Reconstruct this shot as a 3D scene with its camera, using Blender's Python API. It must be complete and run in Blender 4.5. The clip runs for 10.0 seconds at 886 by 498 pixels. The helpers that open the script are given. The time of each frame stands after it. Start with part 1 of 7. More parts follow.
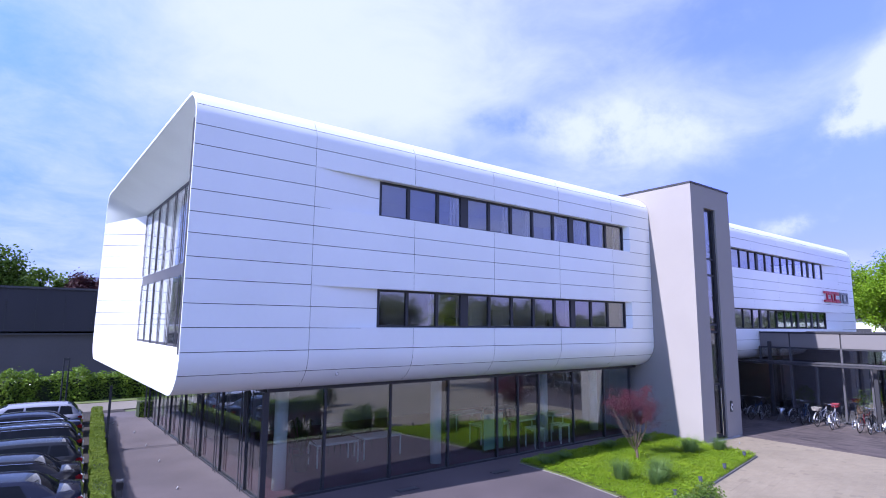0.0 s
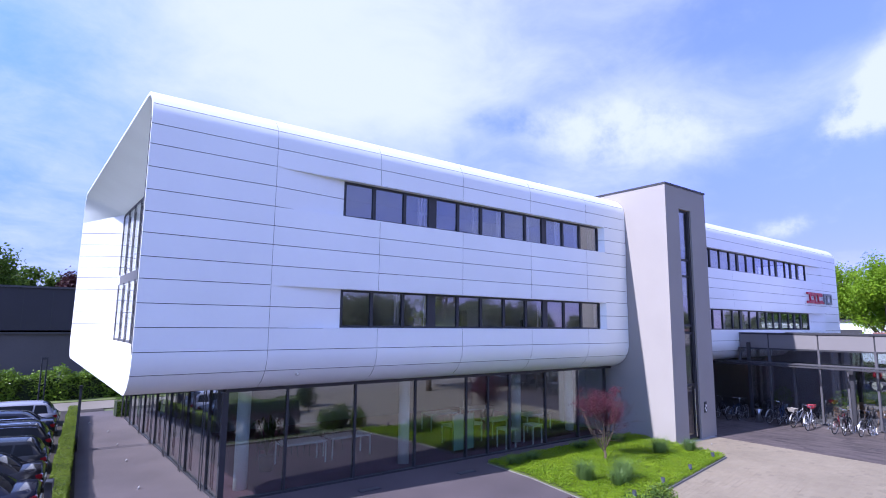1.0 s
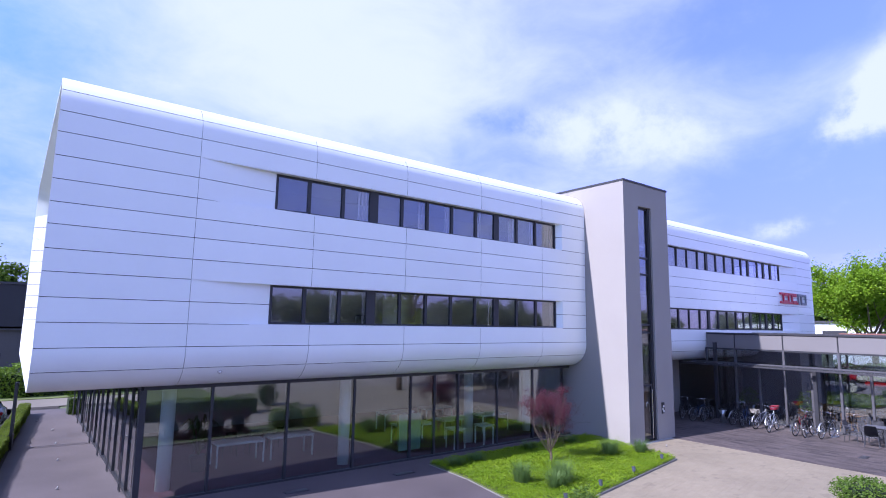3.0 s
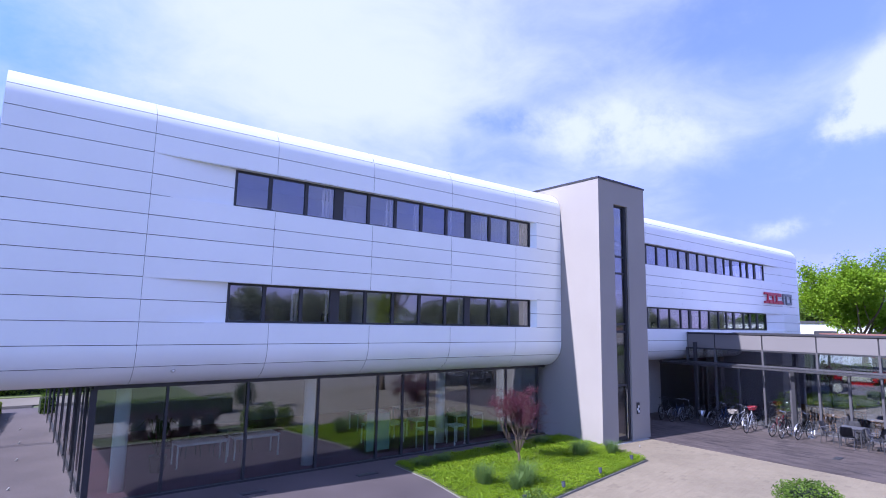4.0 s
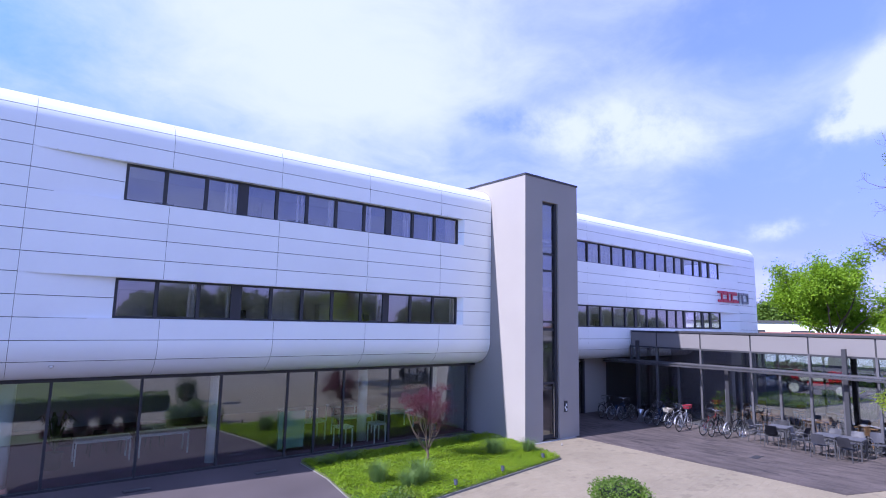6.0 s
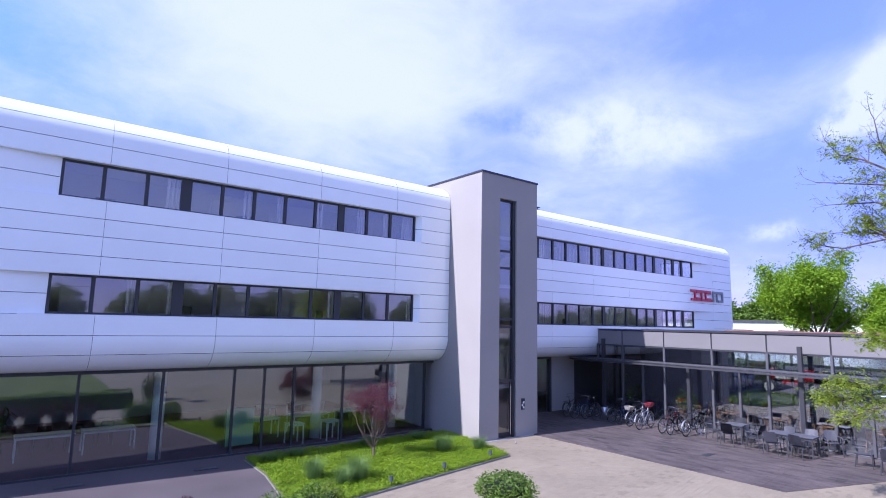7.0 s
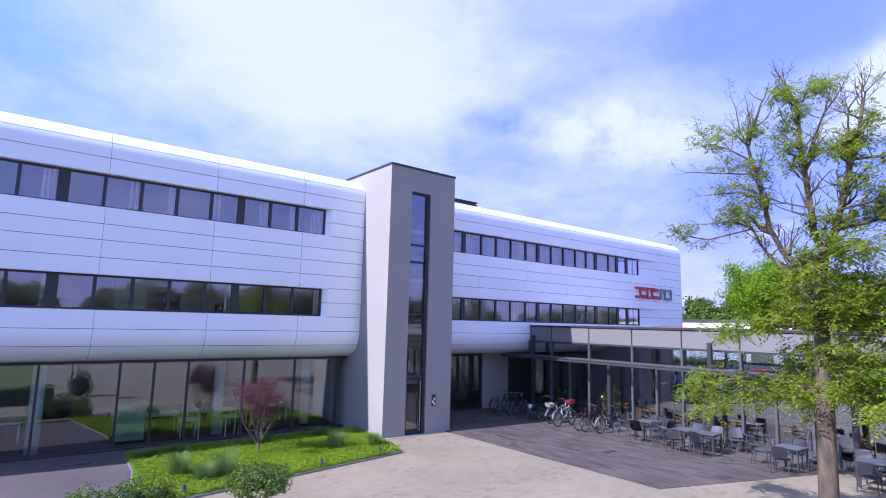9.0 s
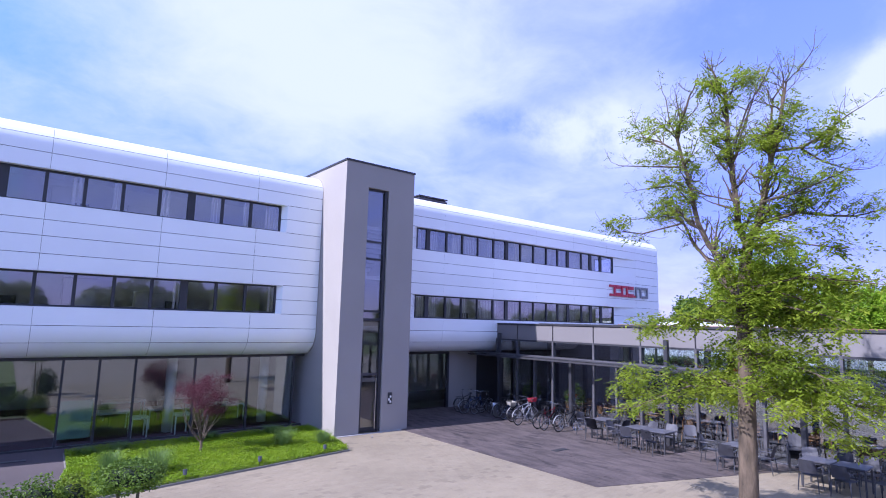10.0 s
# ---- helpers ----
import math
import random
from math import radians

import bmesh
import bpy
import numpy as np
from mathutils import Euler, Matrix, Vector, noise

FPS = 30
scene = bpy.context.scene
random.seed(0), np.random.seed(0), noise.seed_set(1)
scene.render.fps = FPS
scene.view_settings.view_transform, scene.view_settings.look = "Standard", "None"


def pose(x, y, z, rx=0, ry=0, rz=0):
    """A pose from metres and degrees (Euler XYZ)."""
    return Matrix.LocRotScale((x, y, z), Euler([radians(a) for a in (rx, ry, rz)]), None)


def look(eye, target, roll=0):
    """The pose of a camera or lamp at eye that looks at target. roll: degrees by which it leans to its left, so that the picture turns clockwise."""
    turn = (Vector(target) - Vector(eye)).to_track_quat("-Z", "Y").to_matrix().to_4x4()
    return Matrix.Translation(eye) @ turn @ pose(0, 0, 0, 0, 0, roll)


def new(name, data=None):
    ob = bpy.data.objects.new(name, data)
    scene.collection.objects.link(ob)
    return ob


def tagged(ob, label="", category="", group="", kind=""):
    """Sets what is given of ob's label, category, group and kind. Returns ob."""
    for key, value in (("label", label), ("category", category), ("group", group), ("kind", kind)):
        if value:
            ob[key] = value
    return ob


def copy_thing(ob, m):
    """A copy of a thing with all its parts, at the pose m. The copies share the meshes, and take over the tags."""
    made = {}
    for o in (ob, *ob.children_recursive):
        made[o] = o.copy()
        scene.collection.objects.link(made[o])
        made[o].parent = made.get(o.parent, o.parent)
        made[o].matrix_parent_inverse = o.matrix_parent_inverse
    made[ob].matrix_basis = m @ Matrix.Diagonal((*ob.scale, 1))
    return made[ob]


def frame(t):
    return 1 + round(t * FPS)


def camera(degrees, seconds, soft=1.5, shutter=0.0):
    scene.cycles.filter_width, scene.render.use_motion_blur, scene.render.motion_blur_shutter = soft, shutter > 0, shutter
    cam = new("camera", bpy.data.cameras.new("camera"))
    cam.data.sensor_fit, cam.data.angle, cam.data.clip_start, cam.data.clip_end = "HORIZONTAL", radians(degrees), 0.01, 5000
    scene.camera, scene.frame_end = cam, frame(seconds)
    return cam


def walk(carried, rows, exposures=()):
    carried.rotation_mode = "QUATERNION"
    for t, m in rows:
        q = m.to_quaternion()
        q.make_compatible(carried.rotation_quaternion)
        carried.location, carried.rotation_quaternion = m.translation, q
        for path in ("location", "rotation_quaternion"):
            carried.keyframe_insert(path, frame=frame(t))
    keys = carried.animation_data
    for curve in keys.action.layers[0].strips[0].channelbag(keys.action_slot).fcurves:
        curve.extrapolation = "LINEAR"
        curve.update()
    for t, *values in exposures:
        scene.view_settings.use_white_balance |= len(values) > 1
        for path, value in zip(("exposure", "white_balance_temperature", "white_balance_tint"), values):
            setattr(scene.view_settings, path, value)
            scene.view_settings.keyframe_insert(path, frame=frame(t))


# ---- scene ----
cam = camera(77.8, 10.0, soft=1.0)
METRES, EYE, TILT, LEAN, TURN = 14.4, 4.7, 0.0, 0.0, -37.4
ROWS = [
    (0.0, 0.0, 0.0, 0.0, -0.06, 7.85, -0.44),
    (0.5, 0.0352, -0.0034, 0.0026, -0.12, 7.84, -0.5),
    (1.0, 0.0734, -0.0007, 0.0022, -0.17, 7.82, -0.59),
    (1.5, 0.1067, 0.0085, 0.0011, -0.19, 7.81, -0.66),
    (2.0, 0.141, 0.0185, 0.0018, -0.28, 7.75, -0.77),
    (2.5, 0.1713, 0.0244, 0.0007, -0.37, 7.76, -0.85),
    (4.0, 0.277, 0.0494, -0.0005, -0.64, 7.71, -1.04),
    (4.5, 0.3217, 0.0562, 0.0015, -0.69, 7.68, -1.07),
    (5.0, 0.3732, 0.0588, 0.0016, -0.78, 7.62, -1.09),
    (5.5, 0.4258, 0.0592, 0.0006, -0.83, 7.63, -1.15),
    (7.0, 0.6092, 0.0642, -0.0084, -0.93, 7.68, -1.23),
    (7.5, 0.667, 0.0683, -0.0093, -0.98, 7.68, -1.27),
    (8.0, 0.7322, 0.0721, -0.0126, -1.02, 7.69, -1.3),
    (8.5, 0.7932, 0.0766, -0.0144, -1.09, 7.67, -1.35),
    (9.0, 0.864, 0.0855, -0.0174, -1.1, 7.7, -1.39),
    (9.5, 0.9267, 0.0912, -0.0204, -1.14, 7.7, -1.4),
    (10.0, 0.9906, 0.0979, -0.0221, -1.04, 7.7, -1.39),
]
walk(cam, [(t, pose(0, 0, EYE, TILT, LEAN, TURN) @ pose(METRES * x, METRES * y, METRES * z, 90 + pitch, roll, yaw))
           for t, x, y, z, yaw, pitch, roll in ROWS], exposures=[(0.0, 1.0, 5450, 24), (10.0, 1.0, 5450, 24)])

# ---------------------------------------------------------------- light
SUN_ELEVATION = 40.0
SUN_TO = Vector((-1.0, 0.090, math.tan(radians(SUN_ELEVATION)))).normalized()

world = bpy.data.worlds.new("sky")
scene.world = world
world.use_nodes = True
wt = world.node_tree
wt.nodes.clear()


def wn(kind, **kw):
    n = wt.nodes.new(kind)
    for k, v in kw.items():
        n.inputs[k].default_value = v
    return n


def wmath(op, a, b=None, clamp=False):
    n = wt.nodes.new("ShaderNodeMath")
    n.operation, n.use_clamp = op, clamp
    for i, v in enumerate((a, b)):
        if v is None:
            continue
        if isinstance(v, (int, float)):
            n.inputs[i].default_value = v
        else:
            wt.links.new(v, n.inputs[i])
    return n.outputs[0]


sky = wt.nodes.new("ShaderNodeTexSky")
sky.sky_type, sky.sun_disc = "NISHITA", False
sky.sun_elevation = radians(SUN_ELEVATION)
sky.sun_rotation = math.atan2(SUN_TO.x, SUN_TO.y)
sky.air_density, sky.dust_density, sky.ozone_density = 1.0, 0.2, 3.0
coord = wt.nodes.new("ShaderNodeTexCoord").outputs["Generated"]
# streaky high cloud: flattened noise on the direction of view from the ground
split = wt.nodes.new("ShaderNodeSeparateXYZ")
wt.links.new(coord, split.inputs[0])
lift = wmath("ADD", wmath("MAXIMUM", split.outputs["Z"], 0.0), 0.22)
flat = wt.nodes.new("ShaderNodeCombineXYZ")
wt.links.new(wmath("DIVIDE", split.outputs["X"], lift), flat.inputs[0])
wt.links.new(wmath("DIVIDE", split.outputs["Y"], lift), flat.inputs[1])
big = wn("ShaderNodeTexNoise", Scale=0.75, Detail=5.0, Roughness=0.55, Distortion=0.5)
fine = wn("ShaderNodeTexNoise", Scale=3.6, Detail=9.0, Roughness=0.62, Distortion=0.35)
for n in (big, fine):
    wt.links.new(flat.outputs[0], n.inputs["Vector"])


yaw = wmath("MULTIPLY", wmath("ARCTAN2", split.outputs["X"], split.outputs["Y"]), 180 / math.pi)
pitch = wmath("MULTIPLY", wmath("ARCSINE", split.outputs["Z"]), 180 / math.pi)


def cloud_bank(at, size, turn=0.0, inner=0.0):
    """1 in the middle of an oval of the sky, 0 outside it: at (degrees right of the facade's normal, height), half-axes and turn in degrees."""
    du, dv = wmath("SUBTRACT", yaw, at[0]), wmath("SUBTRACT", pitch, at[1])
    c, k = math.cos(radians(turn)), math.sin(radians(turn))
    u = wmath("MULTIPLY", wmath("ADD", wmath("MULTIPLY", du, c), wmath("MULTIPLY", dv, k)), 1 / size[0])
    v = wmath("MULTIPLY", wmath("SUBTRACT", wmath("MULTIPLY", dv, c), wmath("MULTIPLY", du, k)), 1 / size[1])
    far = wmath("SQRT", wmath("ADD", wmath("MULTIPLY", u, u), wmath("MULTIPLY", v, v)))
    r = wt.nodes.new("ShaderNodeMapRange")
    r.interpolation_type = "SMOOTHERSTEP"
    wt.links.new(far, r.inputs[0])
    r.inputs[1].default_value, r.inputs[2].default_value, r.inputs[3].default_value, r.inputs[4].default_value = inner, 1.0, 1.0, 0.0
    return r.outputs[0]


heap = wn("ShaderNodeTexNoise", Scale=16.0, Detail=9.0, Roughness=0.62)
wt.links.new(coord, heap.inputs["Vector"])
amount = wmath("ADD", wmath("MULTIPLY", wmath("SUBTRACT", big.outputs[0], 0.5), 0.70), wmath("MULTIPLY", wmath("SUBTRACT", fine.outputs[0], 0.5), 0.85))
amount = wmath("ADD", amount, 0.44)
lumps = wmath("MULTIPLY", wmath("SUBTRACT", heap.outputs[0], 0.47), 2.6)
BANKS = [((26, 28), (29, 17), 0, 0.15, 0.60, 0.0), ((-2, 17), (16, 14), 0, 0.0, -0.14, 0.1), ((43.6, 21.0), (8, 2.6), -8, 0.0, -0.30, 0.3), ((71, 27), (15, 8), 0, 0.1, -0.46, 0.2),
         ((56, 19.0), (15, 5.0), -6, 0.1, 0.34, 0.8), ((73, 12), (15, 9), 0, 0.3, -0.52, 0.2), ((80, 20.5), (9.5, 4.6), 36, 0.15, 0.85, 1.6), ((75, 17.0), (5, 2.4), 25, 0.0, 0.22, 0.8),
         ((69.8, 8.8), (4.8, 1.5), 5, 0.0, 0.40, 1.0), ((42, 11), (15, 6), 0, 0.0, 0.16, 0.1)]
for at, size, turn, inner, weight, lumpy in BANKS:
    mask = cloud_bank(at, size, turn, inner)
    amount = wmath("ADD", amount, wmath("MULTIPLY", mask, wmath("ADD", wmath("MULTIPLY", lumps, lumpy), weight)))
ramp = wt.nodes.new("ShaderNodeMapRange")
ramp.interpolation_type = "SMOOTHSTEP"
wt.links.new(amount, ramp.inputs[0])
ramp.inputs[1].default_value, ramp.inputs[2].default_value = -0.05, 1.05
blue = wt.nodes.new("ShaderNodeMix")
blue.data_type, blue.blend_type = "RGBA", "MULTIPLY"
blue.inputs["Factor"].default_value = 1.0
wt.links.new(sky.outputs[0], blue.inputs["A"])
hue = wt.nodes.new("ShaderNodeMix")
hue.data_type = "RGBA"
turned = wt.nodes.new("ShaderNodeMapRange")
turned.interpolation_type = "SMOOTHSTEP"
wt.links.new(yaw, turned.inputs[0])
turned.inputs[1].default_value, turned.inputs[2].default_value = 0.0, 60.0
wt.links.new(turned.outputs[0], hue.inputs["Factor"])
hue.inputs["A"].default_value, hue.inputs["B"].default_value = (0.86, 0.97, 1.13, 1), (1.05, 0.86, 1.17, 1)
wt.links.new(hue.outputs["Result"], blue.inputs["B"])
mixc = wt.nodes.new("ShaderNodeMix")
mixc.data_type = "RGBA"
wt.links.new(ramp.outputs[0], mixc.inputs["Factor"])
mixc.inputs["B"].default_value = (2.95, 3.16, 4.06, 1)
haze = wt.nodes.new("ShaderNodeMapRange")
haze.interpolation_type = "SMOOTHSTEP"
wt.links.new(split.outputs["Z"], haze.inputs[0])
haze.inputs[1].default_value, haze.inputs[2].default_value = -0.02, 0.60
low_air = wt.nodes.new("ShaderNodeMix")
low_air.data_type = "RGBA"
wt.links.new(haze.outputs[0], low_air.inputs["Factor"])
low_air.inputs["A"].default_value, low_air.inputs["B"].default_value = (0.30, 0.285, 0.57, 1), (1, 1, 1, 1)
air = wt.nodes.new("ShaderNodeMix")
air.data_type, air.blend_type = "RGBA", "MULTIPLY"
air.inputs["Factor"].default_value = 1.0
wt.links.new(blue.outputs["Result"], air.inputs["A"])
wt.links.new(low_air.outputs["Result"], air.inputs["B"])
wt.links.new(air.outputs["Result"], mixc.inputs["A"])
back = wn("ShaderNodeBackground", Strength=0.147)
wt.links.new(mixc.outputs["Result"], back.inputs["Color"])
wout = wt.nodes.new("ShaderNodeOutputWorld")
wt.links.new(back.outputs[0], wout.inputs["Surface"])

sun_lamp = bpy.data.lights.new("sun", "SUN")
sun_lamp.energy, sun_lamp.angle, sun_lamp.color = 4.1, radians(0.55), (1.0, 0.94, 0.86)
sun = new("sun", sun_lamp)
sun.matrix_world = look((-40, 2, 40), Vector((-40, 2, 40)) - SUN_TO)


# ---------------------------------------------------------------- materials
def material(name, color, rough=0.6, metal=0.0, vary=0.12, scale=3.0, fine=40.0, bump=0.0, bump_scale=60.0, second=None, spec=0.5, coat=0.0, piece=0.0, stretch=(1, 1, 1)):
    """A surface with variation at two scales, fine relief and, with piece, a small shift from piece to piece."""
    m = bpy.data.materials.new(name)
    m.use_nodes = True
    nt = m.node_tree
    p = nt.nodes["Principled BSDF"]
    p.inputs["Roughness"].default_value, p.inputs["Metallic"].default_value = rough, metal
    p.inputs["Specular IOR Level"].default_value = spec
    p.inputs["Coat Weight"].default_value = coat
    tc = nt.nodes.new("ShaderNodeTexCoord")
    mp = nt.nodes.new("ShaderNodeMapping")
    mp.inputs["Scale"].default_value = stretch
    geo = nt.nodes.new("ShaderNodeNewGeometry")
    nt.links.new(geo.outputs["Position"], mp.inputs["Vector"])
    a = nt.nodes.new("ShaderNodeTexNoise")
    a.inputs["Scale"].default_value, a.inputs["Detail"].default_value = scale, 6.0
    b = nt.nodes.new("ShaderNodeTexNoise")
    b.inputs["Scale"].default_value, b.inputs["Detail"].default_value = fine, 3.0
    for n in (a, b):
        nt.links.new(mp.outputs[0], n.inputs["Vector"])
    mixn = nt.nodes.new("ShaderNodeMix")
    mixn.data_type = "RGBA"
    c0 = tuple(c * (1 - vary) for c in color)
    c1 = second if second else tuple(min(1.0, c * (1 + vary)) for c in color)
    mixn.inputs["A"].default_value, mixn.inputs["B"].default_value = (*c0, 1), (*c1, 1)
    add = nt.nodes.new("ShaderNodeMath")
    add.operation, add.use_clamp = "MULTIPLY_ADD", True
    nt.links.new(b.outputs[0], add.inputs[0])
    add.inputs[1].default_value = 0.5
    mr = nt.nodes.new("ShaderNodeMapRange")
    nt.links.new(a.outputs[0], mr.inputs[0])
    mr.inputs[1].default_value, mr.inputs[2].default_value, mr.inputs[3].default_value, mr.inputs[4].default_value = 0.3, 0.7, -0.2, 0.7
    nt.links.new(mr.outputs[0], add.inputs[2])
    nt.links.new(add.outputs[0], mixn.inputs["Factor"])
    col = mixn.outputs["Result"]
    if piece:
        info = nt.nodes.new("ShaderNodeObjectInfo")
        hsv = nt.nodes.new("ShaderNodeHueSaturation")
        val = nt.nodes.new("ShaderNodeMapRange")
        nt.links.new(info.outputs["Random"], val.inputs[0])
        val.inputs[3].default_value, val.inputs[4].default_value = 1 - piece, 1 + piece
        nt.links.new(val.outputs[0], hsv.inputs["Value"])
        nt.links.new(col, hsv.inputs["Color"])
        col = hsv.outputs[0]
    nt.links.new(col, p.inputs["Base Color"])
    rr = nt.nodes.new("ShaderNodeMapRange")
    nt.links.new(a.outputs[0], rr.inputs[0])
    rr.inputs[3].default_value, rr.inputs[4].default_value = max(0.02, rough * 0.85), min(1, rough * 1.15)
    nt.links.new(rr.outputs[0], p.inputs["Roughness"])
    if bump:
        bn = nt.nodes.new("ShaderNodeTexNoise")
        bn.inputs["Scale"].default_value, bn.inputs["Detail"].default_value = bump_scale, 4.0
        nt.links.new(mp.outputs[0], bn.inputs["Vector"])
        bp = nt.nodes.new("ShaderNodeBump")
        bp.inputs["Strength"].default_value, bp.inputs["Distance"].default_value = bump, 0.02
        nt.links.new(bn.outputs[0], bp.inputs["Height"])
        nt.links.new(bp.outputs[0], p.inputs["Normal"])
    return m


def glass_material(name, tint=(0.62, 0.72, 0.70), gloss=0.10, rough=0.0, edge=1.4):
    """Insulating glass: tinted see-through with a mirror coat that grows towards grazing."""
    m = bpy.data.materials.new(name)
    m.use_nodes = True
    nt = m.node_tree
    nt.nodes.clear()
    out = nt.nodes.new("ShaderNodeOutputMaterial")
    tr = nt.nodes.new("ShaderNodeBsdfTransparent")
    tr.inputs[0].default_value = (*tint, 1)
    gl = nt.nodes.new("ShaderNodeBsdfGlossy")
    gl.inputs["Roughness"].default_value = rough
    gl.inputs["Color"].default_value = (0.95, 0.97, 1.0, 1)
    fr = nt.nodes.new("ShaderNodeLayerWeight")
    fr.inputs["Blend"].default_value = 0.5
    po = nt.nodes.new("ShaderNodeMath")
    po.operation = "POWER"
    nt.links.new(fr.outputs["Facing"], po.inputs[0])
    po.inputs[1].default_value = 4.0
    ma = nt.nodes.new("ShaderNodeMath")
    ma.operation, ma.use_clamp = "MULTIPLY_ADD", True
    nt.links.new(po.outputs[0], ma.inputs[0])
    ma.inputs[1].default_value, ma.inputs[2].default_value = edge, gloss
    mx = nt.nodes.new("ShaderNodeMixShader")
    nt.links.new(ma.outputs[0], mx.inputs[0])
    nt.links.new(tr.outputs[0], mx.inputs[1])
    nt.links.new(gl.outputs[0], mx.inputs[2])
    nt.links.new(mx.outputs[0], out.inputs[0])
    return m


def pavers(name, c1, c2, mortar, width, height, stain=0.2, rough=0.8, turn=0.0, streak=None, wet=0.0):
    """Paving stones with joints, shifts from stone to stone and stains."""
    m = bpy.data.materials.new(name)
    m.use_nodes = True
    nt = m.node_tree
    p = nt.nodes["Principled BSDF"]
    geo = nt.nodes.new("ShaderNodeNewGeometry")
    mp = nt.nodes.new("ShaderNodeMapping")
    mp.inputs["Rotation"].default_value = (0, 0, radians(turn))
    nt.links.new(geo.outputs["Position"], mp.inputs["Vector"])
    br = nt.nodes.new("ShaderNodeTexBrick")
    br.inputs["Color1"].default_value, br.inputs["Color2"].default_value, br.inputs["Mortar"].default_value = (*c1, 1), (*c2, 1), (*mortar, 1)
    br.inputs["Scale"].default_value = 1.0
    br.inputs["Brick Width"].default_value, br.inputs["Row Height"].default_value = width, height
    br.inputs["Mortar Size"].default_value, br.inputs["Mortar Smooth"].default_value = 0.008, 0.3
    nt.links.new(mp.outputs[0], br.inputs["Vector"])
    st = nt.nodes.new("ShaderNodeTexNoise")
    st.inputs["Scale"].default_value, st.inputs["Detail"].default_value, st.inputs["Roughness"].default_value = 0.45, 8.0, 0.62
    nt.links.new(geo.outputs["Position"], st.inputs["Vector"])
    col = br.outputs["Color"]

    def multiply(col, source, lo, hi, dark):
        mr = nt.nodes.new("ShaderNodeMapRange")
        nt.links.new(source, mr.inputs[0])
        mr.inputs[1].default_value, mr.inputs[2].default_value, mr.inputs[3].default_value, mr.inputs[4].default_value = lo, hi, dark, 1.0
        mx = nt.nodes.new("ShaderNodeMix")
        mx.data_type, mx.blend_type = "RGBA", "MULTIPLY"
        mx.inputs["Factor"].default_value = 1.0
        nt.links.new(col, mx.inputs["A"])
        nt.links.new(mr.outputs[0], mx.inputs["B"])
        return mx.outputs["Result"]

    col = multiply(col, st.outputs[0], 0.35, 0.6, 1 - stain)
    if streak:
        ms = nt.nodes.new("ShaderNodeMapping")
        ms.inputs["Scale"].default_value = streak
        nt.links.new(geo.outputs["Position"], ms.inputs["Vector"])
        sn = nt.nodes.new("ShaderNodeTexNoise")
        sn.inputs["Scale"].default_value, sn.inputs["Detail"].default_value, sn.inputs["Roughness"].default_value = 1.0, 5.0, 0.6
        nt.links.new(ms.outputs[0], sn.inputs["Vector"])
        col = multiply(col, sn.outputs[0], 0.40, 0.52, 0.58)
    gr = nt.nodes.new("ShaderNodeTexNoise")
    gr.inputs["Scale"].default_value, gr.inputs["Detail"].default_value = 55.0, 2.0
    nt.links.new(geo.outputs["Position"], gr.inputs["Vector"])
    col = multiply(col, gr.outputs[0], 0.3, 0.7, 0.82)
    nt.links.new(col, p.inputs["Base Color"])
    p.inputs["Roughness"].default_value = rough
    bp = nt.nodes.new("ShaderNodeBump")
    bp.inputs["Strength"].default_value, bp.inputs["Distance"].default_value = 0.5, 0.006
    bp.invert = True
    nt.links.new(br.outputs["Fac"], bp.inputs["Height"])
    nt.links.new(bp.outputs[0], p.inputs["Normal"])
    return m


M_PANEL = material("white_metal_panel", (0.855, 0.875, 0.89), 0.34, 0.0, 0.03, 0.5, 9.0, 0.03, 2.5, spec=0.6, coat=0.25, piece=0.02)
M_JOINT = material("dark_joint", (0.030, 0.030, 0.036), 0.8)
M_WHITE = material("white_paint", (0.80, 0.80, 0.80), 0.45, 0, 0.04, 0.8, 20)
# greyer than the white floor and sides of the flared end
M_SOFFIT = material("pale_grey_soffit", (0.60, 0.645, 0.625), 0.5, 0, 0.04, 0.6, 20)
M_RENDER = material("grey_render", (0.319, 0.295, 0.277), 0.85, 0, 0.06, 0.35, 30, 0.25, 220)
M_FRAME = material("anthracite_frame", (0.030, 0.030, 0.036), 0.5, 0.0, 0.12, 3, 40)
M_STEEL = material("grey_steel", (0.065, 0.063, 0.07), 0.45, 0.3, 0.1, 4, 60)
# brighter copy of grey_steel for the pavilion: sunlight put into the colour
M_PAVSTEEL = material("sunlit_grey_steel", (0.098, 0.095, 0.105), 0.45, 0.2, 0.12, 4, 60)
M_CHROME = material("brushed_steel", (0.62, 0.62, 0.64), 0.25, 1.0, 0.06, 8, 90)
M_GLASS = glass_material("window_glass", (0.89, 0.89, 0.89), 0.14, 0.026, edge=0.8)
M_GLASS_LOW = glass_material("shopfront_glass", (0.81, 0.86, 0.845), 0.14, 0.008, edge=0.8)
M_FASCIA = material("pale_fascia_panel", (0.180, 0.168, 0.168), 0.5, 0, 0.05, 0.6, 20)
M_ROOFRED = material("reddish_roof", (0.22, 0.10, 0.08), 0.9, 0, 0.15, 1, 20)
M_GLASS_PAV = glass_material("pavilion_glass", (0.76, 0.79, 0.82), 0.17, edge=0.8)
M_CONCRETE = material("concrete", (0.34, 0.33, 0.33), 0.85, 0, 0.15, 0.7, 25, 0.2, 80)
M_KERB = material("kerb_concrete", (0.204, 0.194, 0.178), 0.85, 0, 0.15, 2, 40)
